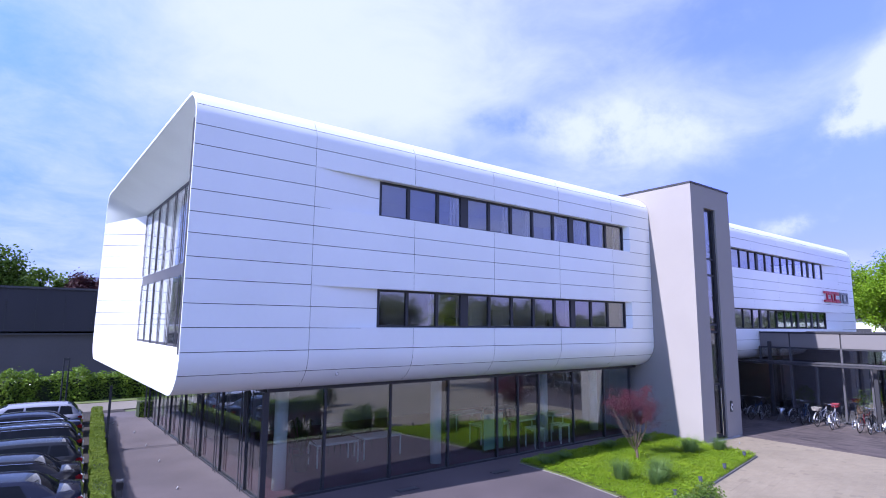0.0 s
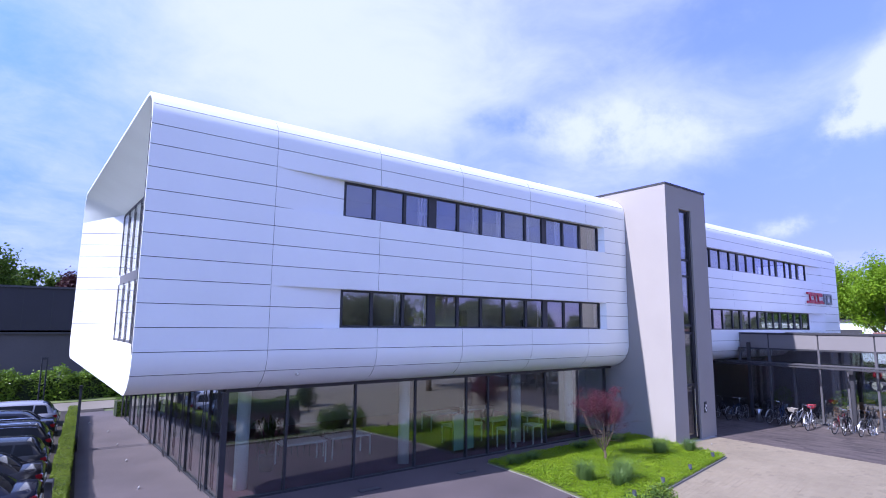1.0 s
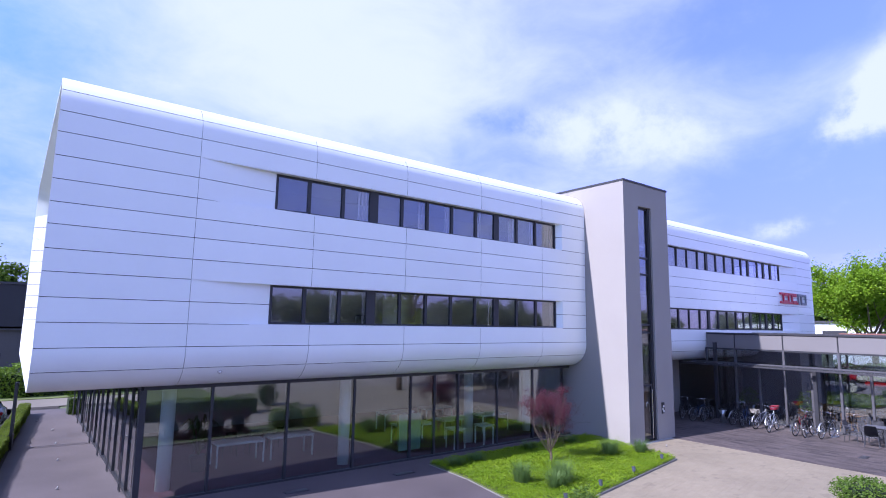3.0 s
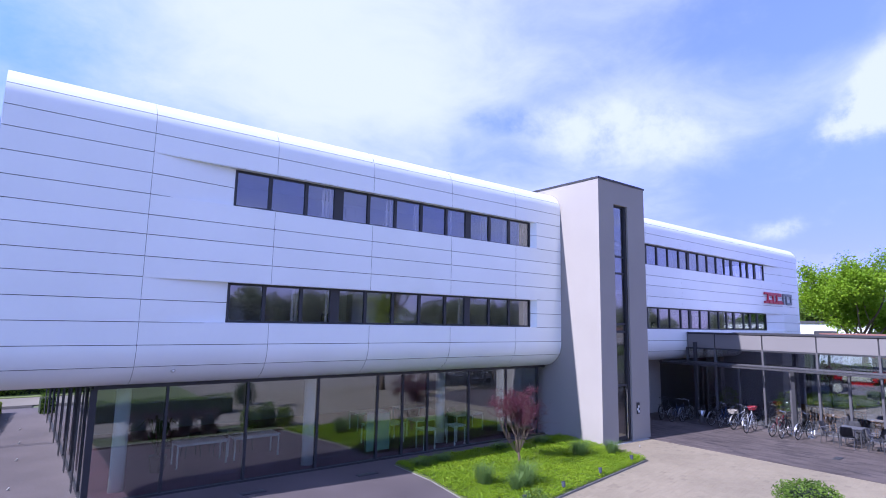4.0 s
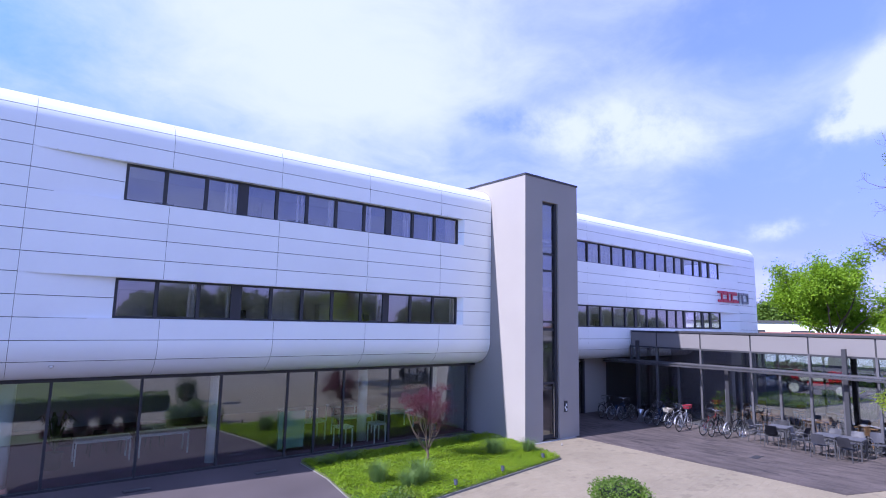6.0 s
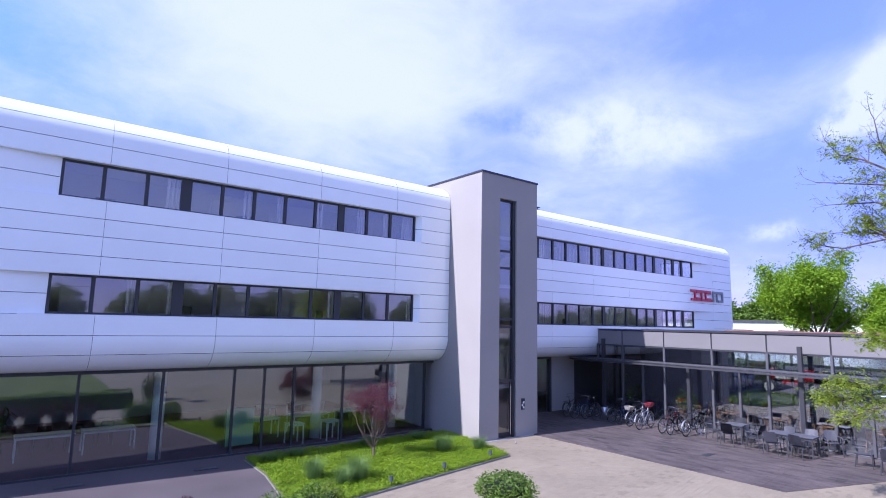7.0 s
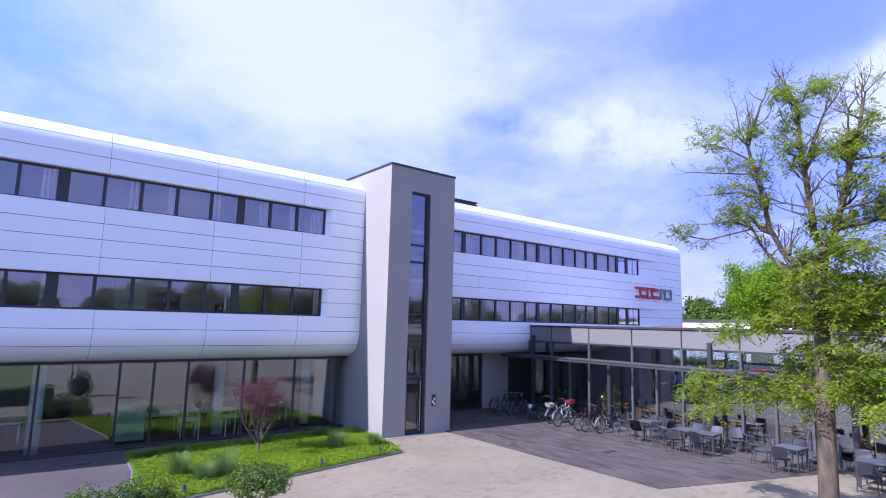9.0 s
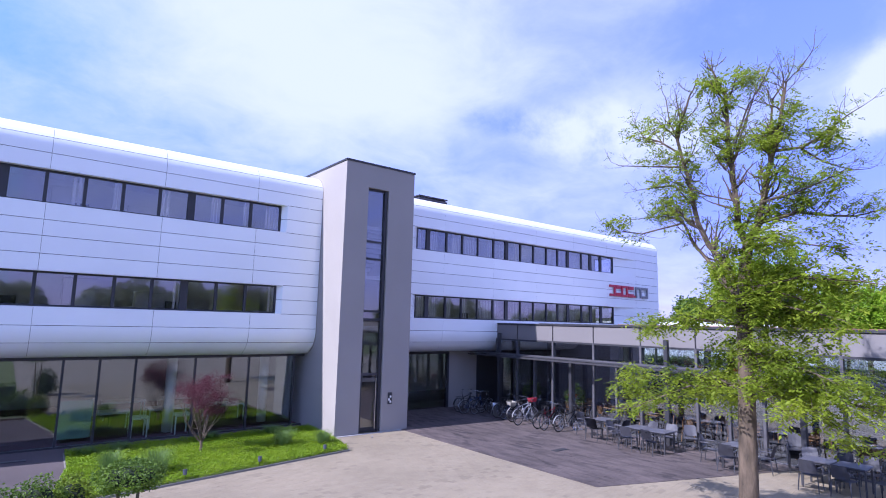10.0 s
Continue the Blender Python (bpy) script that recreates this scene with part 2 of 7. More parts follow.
M_ROOM = material("room_plaster", (0.80, 0.80, 0.78), 0.9, 0, 0.05, 1, 20)
M_REDCARPET = material("red_carpet", (0.15, 0.055, 0.08), 0.95, 0, 0.15, 1, 60)
# hall plaster darkened: the dimness of the interior is put into the colour
M_HALLWALL = material("dimmed_hall_plaster", (0.34, 0.32, 0.33), 0.9, 0, 0.05, 1, 20)
M_CARPET = material("office_floor", (0.10, 0.095, 0.10), 0.9, 0, 0.15, 1, 60)
M_ASPHALT = material("asphalt", (0.048, 0.047, 0.050), 0.9, 0, 0.25, 0.4, 60, 0.4, 150)
M_PAVE = pavers("light_pavers", (0.330, 0.280, 0.215), (0.305, 0.258, 0.198), (0.280, 0.236, 0.180), 0.24, 0.12, 0.24, turn=45)


def stone_material(name, color, second, dark, dark_share, streak, stain=0.18, rough=0.8):
    """Loose paving stones: a tone for each stone, a few dark ones, stains and long streaks across many stones."""
    m = bpy.data.materials.new(name)
    m.use_nodes = True
    nt = m.node_tree
    p = nt.nodes["Principled BSDF"]
    p.inputs["Roughness"].default_value = rough
    geo, info = nt.nodes.new("ShaderNodeNewGeometry"), nt.nodes.new("ShaderNodeObjectInfo")

    def maths(op, a, b):
        n = nt.nodes.new("ShaderNodeMath")
        n.operation = op
        for k, v in enumerate((a, b)):
            if isinstance(v, (int, float)):
                n.inputs[k].default_value = v
            else:
                nt.links.new(v, n.inputs[k])
        return n.outputs[0]

    def noise_of(scale, detail, stretch=(1, 1, 1)):
        mp = nt.nodes.new("ShaderNodeMapping")
        mp.inputs["Scale"].default_value = stretch
        nt.links.new(geo.outputs["Position"], mp.inputs["Vector"])
        n = nt.nodes.new("ShaderNodeTexNoise")
        n.inputs["Scale"].default_value, n.inputs["Detail"].default_value, n.inputs["Roughness"].default_value = scale, detail, 0.62
        nt.links.new(mp.outputs[0], n.inputs["Vector"])
        return n.outputs[0]

    def blend(a, b, factor, mode="MIX"):
        n = nt.nodes.new("ShaderNodeMix")
        n.data_type, n.blend_type = "RGBA", mode
        for key, v in (("A", a), ("B", b), ("Factor", factor)):
            if isinstance(v, tuple):
                n.inputs[key].default_value = (*v, 1)
            elif isinstance(v, (int, float)):
                n.inputs[key].default_value = v
            else:
                nt.links.new(v, n.inputs[key])
        return n.outputs["Result"]

    def steps(source, lo, hi, out_lo, out_hi):
        r = nt.nodes.new("ShaderNodeMapRange")
        nt.links.new(source, r.inputs[0])
        for k, v in enumerate((lo, hi, out_lo, out_hi)):
            r.inputs[k + 1].default_value = v
        return r.outputs[0]

    each = maths("FRACT", maths("ADD", geo.outputs["Random Per Island"], info.outputs["Random"]), 0.0)
    col = blend(color, second, each)
    chance = maths("ADD", maths("FRACT", maths("MULTIPLY", each, 7.31), 0.0), maths("MULTIPLY", maths("SUBTRACT", noise_of(0.5, 3), 0.5), 0.9))
    col = blend(col, dark, steps(chance, dark_share - 0.06, dark_share + 0.02, 0.85, 0.0))
    col = blend(col, steps(noise_of(0.45, 8), 0.35, 0.62, 1 - stain, 1.0), 1.0, "MULTIPLY")
    if streak:
        col = blend(col, steps(noise_of(1.0, 5, streak), 0.38, 0.56, 0.66, 1.08), 1.0, "MULTIPLY")
    col = blend(col, steps(noise_of(60.0, 2), 0.3, 0.7, 0.84, 1.04), 1.0, "MULTIPLY")
    nt.links.new(col, p.inputs["Base Color"])
    return m


M_PAVER = stone_material("light_paver", (0.281, 0.231, 0.160), (0.306, 0.255, 0.178), (0.238, 0.196, 0.136), 0.05, None, 0.16)
M_SLAB = stone_material("dark_terrace_slab", (0.104, 0.081, 0.078), (0.120, 0.093, 0.089), (0.047, 0.037, 0.039), 0.09, (3.0, 0.9, 1.0), 0.28)
M_PAVEJOINT = material("sandy_joint", (0.288, 0.238, 0.166), 0.95, 0, 0.2, 1, 40)
M_SLABJOINT = material("dark_joint_sand", (0.083, 0.069, 0.067), 0.95, 0, 0.2, 1, 40)
M_WALK = material("walk_concrete", (0.088, 0.071, 0.075), 0.85, 0, 0.2, 0.5, 30, 0.15, 90)
M_SIDEWALK = material("pale_walk_concrete", (0.108, 0.090, 0.094), 0.85, 0, 0.2, 0.5, 30, 0.15, 90)
M_ROAD = material("pale_road_concrete", (0.191, 0.168, 0.136), 0.85, 0, 0.15, 0.4, 30, 0.1, 60)
M_PALEGREEN = material("pale_green_board", (0.27, 0.43, 0.36), 0.4, 0, 0.05, 1, 20)
# soil made near-black: shadow along the hedge foot is put into the colour
M_SOIL = material("shadowed_soil", (0.035, 0.028, 0.022), 0.95, 0, 0.3, 2, 40, 0.5, 60)
M_LAWN = material("lawn", (0.125, 0.155, 0.045), 0.9, 0, 0.35, 0.6, 30, 0.8, 60)
M_EARTH = material("grassland", (0.10, 0.12, 0.05), 0.95, 0, 0.3, 0.05, 6, 0.2, 10)
M_BARK = material("bark", (0.098, 0.072, 0.050), 0.9, 0, 0.6, 7, 45, 1.0, 22, stretch=(1, 1, 0.25))
M_DARKCLAD = material("dark_cladding", (0.025, 0.023, 0.032), 0.6, 0, 0.15, 0.3, 8)
M_CORE_WALL = material("bay_block_plaster", (0.21, 0.20, 0.22), 0.85, 0, 0.1, 0.5, 12)
M_GREYWALL = material("grey_plinth", (0.088, 0.080, 0.088), 0.85, 0, 0.15, 0.2, 6)


# ---------------------------------------------------------------- mesh helpers
def link_mesh(name, bm, mat, smooth=False):
    me = bpy.data.meshes.new(name)
    bm.normal_update()
    bm.to_mesh(me)
    bm.free()
    if mat:
        me.materials.append(mat)
    if smooth:
        for f in me.polygons:
            f.use_smooth = True
    return new(name, me)


def part(name, bm, mat, parent, label="", smooth=False):
    """Links a bmesh as one mesh object under a thing or a part."""
    ob = link_mesh(name, bm, mat, smooth)
    ob.parent = parent
    if label:
        tagged(ob, label)
    return ob


def thing(name, label, category, group="", kind="", at=None):
    e = new(name)
    e.empty_display_size = 0.2
    if at is not None:
        e.matrix_basis = at
    return tagged(e, label, category, group, kind)


def solid(name, bm, mat, label, category, group="", kind="", smooth=False):
    return tagged(link_mesh(name, bm, mat, smooth), label, category, group, kind)


def box(bm, x0, x1, y0, y1, z0, z1):
    v = [bm.verts.new((x, y, z)) for z in (z0, z1) for x, y in ((x0, y0), (x1, y0), (x1, y1), (x0, y1))]
    for q in ((3, 2, 1, 0), (4, 5, 6, 7), (0, 1, 5, 4), (1, 2, 6, 5), (2, 3, 7, 6), (3, 0, 4, 7)):
        bm.faces.new([v[i] for i in q])
    return bm


def bx(*a, bevel=0.0):
    bm = box(bmesh.new(), *a)
    if bevel:
        bmesh.ops.bevel(bm, geom=bm.edges[:], offset=bevel, segments=2, affect="EDGES")
    return bm


def prism(points, z0, z1, bm=None):
    """A slab over a polygon given anticlockwise."""
    bm = bm or bmesh.new()
    lo = [bm.verts.new((x, y, z0)) for x, y in points]
    hi = [bm.verts.new((x, y, z1)) for x, y in points]
    bm.faces.new(hi)
    bm.faces.new(lo[::-1])
    n = len(points)
    for i in range(n):
        bm.faces.new((lo[i], lo[(i + 1) % n], hi[(i + 1) % n], hi[i]))
    return bm


def tube(bm, path, radii, sides=8, caps=True):
    """A round bar along points, with a radius at each."""
    rings = []
    path = [Vector(p) for p in path]
    for i, p in enumerate(path):
        d = (path[min(i + 1, len(path) - 1)] - path[max(i - 1, 0)]).normalized()
        side = d.orthogonal().normalized() if abs(d.z) < 0.95 else Vector((1, 0, 0))
        side = (side - d * side.dot(d)).normalized()
        up = d.cross(side)
        r = radii[i] if isinstance(radii, (list, tuple)) else radii
        rings.append([bm.verts.new(p + (side * math.cos(a) + up * math.sin(a)) * r) for a in (2 * math.pi * k / sides for k in range(sides))])
    for r0, r1 in zip(rings, rings[1:]):
        for k in range(sides):
            bm.faces.new((r0[k], r0[(k + 1) % sides], r1[(k + 1) % sides], r1[k]))
    if caps:
        bm.faces.new(rings[0][::-1])
        bm.faces.new(rings[-1])
    return bm


def rod(path, radii, sides=8):
    return tube(bmesh.new(), path, radii, sides)


def ring(bm, centre, axis, major, minor, n=24, m=6):
    """A torus, for tyres and hoops."""
    axis = Vector(axis).normalized()
    u = axis.orthogonal().normalized()
    v = axis.cross(u)
    rows = []
    for i in range(n):
        a = 2 * math.pi * i / n
        out = u * math.cos(a) + v * math.sin(a)
        rows.append([bm.verts.new(Vector(centre) + out * (major + minor * math.cos(b)) + axis * minor * math.sin(b)) for b in (2 * math.pi * k / m for k in range(m))])
    for i in range(n):
        for k in range(m):
            bm.faces.new((rows[i][k], rows[(i + 1) % n][k], rows[(i + 1) % n][(k + 1) % m], rows[i][(k + 1) % m]))
    return bm


# ---------------------------------------------------------------- ground
CAR_PARK = -0.4
ground_bm = bmesh.new()
GRID_X = [-900 + 75 * i for i in range(12)] + [-30, 3.0] + [75 * i for i in range(1, 13)]
GRID_Y = [-900 + 75 * i for i in range(12)] + [8.0, 35.2] + [75 * i for i in range(1, 13)]
grid = [[ground_bm.verts.new((x, y, -0.06)) for y in GRID_Y] for x in GRID_X]
for i in range(len(GRID_X) - 1):
    for j in range(len(GRID_Y) - 1):
        if not (GRID_X[i] == -30 and GRID_Y[j] == 8.0):  # the sunken car park
            ground_bm.faces.new((grid[i][j], grid[i + 1][j], grid[i + 1][j + 1], grid[i][j + 1]))
solid("ground", ground_bm, M_EARTH, "green grassland reaching to the horizon", "ground", kind="structure")
forecourt = thing("pavement", "light beige paved forecourt in small stones", "pavement", kind="structure")
terrace = thing("pavement", "dark streaked stone terrace before the pavilion", "pavement", kind="structure")
STONES_X, STONES_Y = (13.2, 33.0), (-5.0, 12.4)
for k, (xa, xb, ya, yb, top) in enumerate(((13.2, 47.5, -36, -5.0, -0.004), (13.2, 33.0, -5.0, 12.4, -0.0065), (33.0, 47.5, -5.0, 16, -0.004), (13.2, 33.0, 12.4, 16, -0.004))):
    part("paved_bed", bx(xa, xb, ya, yb, -0.3, top), M_PAVE if k != 1 else M_PAVEJOINT, forecourt)
TERRACE = [(25.48, 2.2), (33.0, -0.45), (33.0, 16.0), (25.48, 16.0)]
part("slab_bed", prism(TERRACE, -0.28, 0.001), M_SLABJOINT, terrace)
solid("pavement", prism([(-12, -16), (13.2, -16), (13.2, 8.0), (-12, 8.0)], -0.3, -0.008), M_ASPHALT, "grey asphalt drive", "pavement", kind="structure")
solid("pavement", prism([(-30.2, 7.9), (2.0, 7.9), (3.4, 35.3), (-30.2, 35.3)], -0.7, CAR_PARK), M_ASPHALT, "grey asphalt car park, a step below the walk", "pavement", kind="structure")
solid("trim", prism([(0.95, 8.0), (3.2, 8.0), (5.0, 35.2), (3.1, 35.2)], -0.6, -0.004), M_SOIL, "soil edge under the low hedge, darkened as its shadow", "edging", kind="structure")
for ex0, ex1, ey0, ey1 in ((-30.2, -30.0, 7.9, 35.2), (-30.2, 2.0, 7.8, 8.0), (-30.2, 4.0, 35.2, 35.4)):
    solid("trim", bx(ex0, ex1, ey0, ey1, -0.6, -0.055), M_KERB, "concrete edge of the sunken car park", "edging", kind="structure")
solid("pavement", prism([(2.6, 8.0), (13.42, 8.0), (14.08, 12.0), (14.13, 14.05), (22.44, 14.05), (22.44, 15.2), (3.0, 15.2)], -0.2, 0.002), M_WALK, "grey concrete walk along the glass front", "pavement", kind="structure")

solid("pavement", prism([(2.3, 15.2), (5.5, 15.2), (5.5, 34), (3.7, 34)], -0.2, 0.002), M_SIDEWALK, "pale concrete walk between hedge and glass front", "pavement", kind="structure")

# ---------------------------------------------------------------- office wings: white metal tube
FRONT, REAR = 13.9, 32.35
Z_LOW, Z_TOP, R_LOW, R_TOP, RISE = 2.95, 10.57, 1.0, 0.80, 0.36
ROW_Z = [4.01, 4.59, 5.16, 5.74, 6.27, 6.84, 7.36, 7.90, 8.46, 9.03, 9.54]


def low_arc(a0, a1, n=7, r=R_LOW, y=FRONT):
    return [(y + R_LOW - r * math.cos(a), Z_LOW + R_LOW - r * math.sin(a)) for a in (radians(a0 + (a1 - a0) * i / n) for i in range(n + 1))]


def top_arc(a0, a1, n=7, r=R_TOP, y=FRONT):
    return [(y + R_TOP - r * math.cos(a), Z_TOP - R_TOP + r * math.sin(a)) for a in (radians(a0 + (a1 - a0) * i / n) for i in range(n + 1))]


ROWS_OF_PANELS = [low_arc(90, 29.3), low_arc(29.3, 0) + [(FRONT, ROW_Z[0])]]
ROWS_OF_PANELS += [[(FRONT, a), (FRONT, b)] for a, b in zip(ROW_Z, ROW_Z[1:])]
ROWS_OF_PANELS += [[(FRONT, ROW_Z[-1])] + top_arc(0, 22), top_arc(22, 90)]


def panel_mesh(x0, x1, line, shift=None, gap=0.008, deep=0.014, side=0.0045):
    """A folded metal panel between x0 and x1 along a line of (y, z), with returned edges."""
    pts = [Vector((0, y, z)) for y, z in line]
    pts[0] = pts[0] + (pts[1] - pts[0]).normalized() * gap
    pts[-1] = pts[-1] + (pts[-2] - pts[-1]).normalized() * gap
    xa, xb = x0 + side, x1 - side
    bm = bmesh.new()

    def strip(a, b, slot=1):
        va, vb = [bm.verts.new(p) for p in a], [bm.verts.new(p) for p in b]
        for i in range(len(va) - 1):
            f = bm.faces.new((va[i], vb[i], vb[i + 1], va[i + 1]))
            f.smooth, f.material_index = True, slot

    sh = shift or (lambda x: 0.0)
    out_a = [Vector((xa, p.y + sh(xa), p.z)) for p in pts]
    out_b = [Vector((xb, p.y + sh(xb), p.z)) for p in pts]
    mid_y, mid_z = FRONT + 1.2, (Z_LOW + Z_TOP) / 2
    normals = []
    for i in range(len(pts)):
        t = pts[min(i + 1, len(pts) - 1)] - pts[max(i - 1, 0)]
        n = Vector((0, -t.z, t.y)).normalized()
        normals.append(n)
    inn = []
    for p, n in zip(pts, normals):
        d = Vector((0, mid_y - p.y, mid_z - p.z))
        inn.append(n if n.dot(d) > 0 else -n)
    in_a = [p + n * deep for p, n in zip(out_a, inn)]
    in_b = [p + n * deep for p, n in zip(out_b, inn)]
    strip(out_a, out_b, 0)
    strip(in_a, out_a)
    strip(out_b, in_b)
    strip([out_a[0], in_a[0]], [out_b[0], in_b[0]])
    strip([in_a[-1], out_a[-1]], [in_b[-1], out_b[-1]])
    return bm


def clad(x0, x1, line, parent, shift=None, side=0.0045):
    """One cladding panel with dark seals along its edges."""
    ob = part("panel", panel_mesh(x0, x1, line, shift, side=side), M_PANEL, parent)
    ob.data.materials.append(M_JOINT)


def rear_line(line):
    """The rear side of the tube: a mirrored line that rises a little higher and leans in towards its top."""
    return [(FRONT + REAR - y - 0.13 * max(0.0, z - 3.95), z + (RISE if z > 7 else 0)) for y, z in line]


def office_wing(label, x0, x1, joints, win_l, win_r, wedge_l, wedge_r, mullions, side, corner=False):
    """One white wing: panels row by row, two recessed window bands, shell, roof, rooms behind the glass."""
    wing = thing("office_wing", label, "building")
    deep = 0.22

    def shift(x):
        if x < win_l:
            return deep * max(0.0, (x - wedge_l) / (win_l - wedge_l))
        if x > win_r:
            return deep * max(0.0, (wedge_r - x) / (wedge_r - win_r))
        return deep

    for i, line in enumerate(ROWS_OF_PANELS):
        z_mid = (line[0][1] + line[-1][1]) / 2
        band = 4.59 < z_mid < 5.74 or 7.90 < z_mid < 9.03
        for a, b in zip(joints, joints[1:]):
            if not band:
                clad(a, b, line, wing, side=side)
                continue
            for c, d, s in ((a, min(b, wedge_l), None), (max(a, wedge_r), b, None)):
                if d - c > 0.05:
                    clad(c, d, line, wing, s, side if d == wedge_l else 0.0)
        if band:
            for c, d in ((wedge_l, win_l), (win_r, wedge_r)):
                clad(c, d, line, wing, shift, side if d == win_l else 0.0)
    # dark shell just behind the panels
    shell = bmesh.new()
    inner = FRONT + 0.055
    lines = [low_arc(90, 0, 10, R_LOW - 0.055), top_arc(0, 90, 10, R_TOP - 0.055)]
    for line in lines:
        va = [shell.verts.new((x0, y, z)) for y, z in line]
        vb = [shell.verts.new((x1, y, z)) for y, z in line]
        for k in range(len(va) - 1):
            shell.faces.new((va[k], vb[k], vb[k + 1], va[k + 1]))
    for z0, z1 in ((3.95, 4.59), (5.74, 7.90), (9.03, Z_TOP - R_TOP)):
        box(shell, x0, x1, inner, inner + 0.3, z0, z1)
    for z0, z1 in ((4.59, 5.74), (7.90, 9.03)):
        if wedge_l > x0:
            box(shell, x0, wedge_l, inner, inner + 0.3, z0, z1)
        box(shell, wedge_l, win_l - 0.01, inner + deep, inner + 0.3, z0, z1)
        box(shell, wedge_r, x1, inner, inner + 0.3, z0, z1)
        box(shell, win_r + 0.01, wedge_r, inner + deep, inner + 0.3, z0, z1)
    part("wall_core", shell, M_JOINT, wing, "dark joints behind the panels")
    # roof, soffit, rear
    slab = bmesh.new()
    v = [slab.verts.new(p) for p in ((x0, FRONT + R_TOP, Z_TOP), (x1, FRONT + R_TOP, Z_TOP), (x1, REAR - R_TOP - 0.86, Z_TOP + RISE), (x0, REAR - R_TOP - 0.86, Z_TOP + RISE))]
    slab.faces.new(v)
    bmesh.ops.solidify(slab, geom=slab.faces[:], thickness=0.3)
    part("roof", slab, M_WHITE, wing, "smooth white roof skin")
    part("soffit", bx(x0, x1, FRONT + R_LOW, REAR - R_LOW, Z_LOW, Z_LOW + 0.25), M_WHITE, wing)
    rear = bmesh.new()
    line = rear_line(low_arc(90, 0, 8) + top_arc(0, 90, 8))
    va = [rear.verts.new((x0, y, z)) for y, z in line]
    vb = [rear.verts.new((x1, y, z)) for y, z in line]
    for k in range(len(va) - 1):
        rear.faces.new((vb[k], va[k], va[k + 1], vb[k + 1]))
    part("rear_wall", rear, M_PANEL, wing)
    # rooms behind the bands
    rooms = bmesh.new()
    xa, xb = max(x0, wedge_l) + 0.1, x1 - 0.1
    for z in (3.5, 6.75, 9.95):
        box(rooms, xa, xb, FRONT + 0.4, REAR - 1.0, z, z + 0.25)
    box(rooms, xa, xb, FRONT + 6.2, FRONT + 6.3, 3.75, 6.75)
    box(rooms, xa, xb, FRONT + 6.2, FRONT + 6.3, 7.0, 9.95)
    for x in (xa,) if corner else (xa, xb - 0.1):
        box(rooms, x, x + 0.1, FRONT + 0.4, FRONT + 6.2, 3.75, 9.95)
    part("rooms", rooms, M_ROOM, wing, "plain office rooms behind the windows")
    # window bands
    for z0, z1 in ((4.59, 5.74), (7.90, 9.03)):
        yw = FRONT + deep
        for za, zb in ((z0 - 0.012, z0 + 0.014), (z1 - 0.014, z1 + 0.012)):
            start = wedge_l + (0.55 if za < z0 and win_l - wedge_l > 1.0 else 0.0)
            led = prism([(start, FRONT + 0.004), (wedge_r, FRONT + 0.004), (win_r, yw + 0.06), (win_l, yw + 0.06)] if start == wedge_l else [(start, FRONT + 0.004 + deep * 0.25), (wedge_r, FRONT + 0.004), (win_r, yw + 0.06), (win_l, yw + 0.06)], za, zb)
            part("reveal", led, M_PANEL, wing)
        band = part("window_band", bx(win_l, win_r, yw, yw + 0.09, z1 - 0.075, z1 - 0.015), M_FRAME, wing, "dark window band")
        part("frame", bx(win_l, win_r, yw, yw + 0.09, z0 + 0.015, z0 + 0.075), M_FRAME, band)
        last = win_l
        edges = [(win_l, 0.07)] + mullions + [(win_r, 0.07)]
        for k, (xm, w) in enumerate(edges):
            lo, hi = (xm, xm + w) if k == 0 else (xm - w, xm) if k == len(edges) - 1 else (xm - w / 2, xm + w / 2)
            part("mullion", bx(lo, hi, yw - 0.012, yw + 0.08, z0 + 0.06, z1 - 0.06), M_FRAME, band)
            if k:
                part("pane", bx(last, lo, yw + 0.035, yw + 0.045, z0 + 0.07, z1 - 0.07), M_GLASS, band).visible_shadow = False
            last = hi
    return wing


WEST_JOINTS = [3.0, 6.17, 9.52, 12.87, 16.27, 19.65, 22.44]
WEST_MULLIONS = [(9.42, 0.10), (10.57, 0.10), (11.70, 0.32), (12.82, 0.10), (13.90, 0.10), (15.02, 0.10), (16.18, 0.10), (17.25, 0.26), (18.38, 0.10), (19.48, 0.10)]
EAST_JOINTS = [25.82, 29.2, 32.6, 36.0, 39.4, 42.8, 46.15, 48.95]
EAST_MULLIONS = [(28.32, 0.22), (29.5, 0.10), (30.56, 0.10), (31.65, 0.06), (32.8, 0.10), (33.8, 0.22), (34.92, 0.10), (36.0, 0.10), (37.12, 0.10), (38.15, 0.10), (39.1, 0.22), (40.43, 0.10), (41.35, 0.22), (42.42, 0.22)]
west = office_wing("white metal-clad office wing with rounded edges and window bands", 3.02, 22.44, WEST_JOINTS, 8.36, 20.72, 6.17, 20.90, WEST_MULLIONS, 0.0045)
east = office_wing("long white metal-clad office wing behind the stair tower", 25.82, 48.95, EAST_JOINTS, 27.60, 43.80, 27.30, 46.15, EAST_MULLIONS, 0.0012, corner=True)
END_Y = 19.4
for z0, z1, y0 in ((Z_LOW, 4.66, FRONT + 0.9), (4.66, 5.90, END_Y), (5.90, 7.96, FRONT + 0.9), (7.96, 9.75, END_Y), (9.75, Z_TOP - 0.02, FRONT + 0.9)):
    part("end_wall", bx(48.90, 48.99, y0, REAR - 1.8, z0, z1), M_PANEL, east)
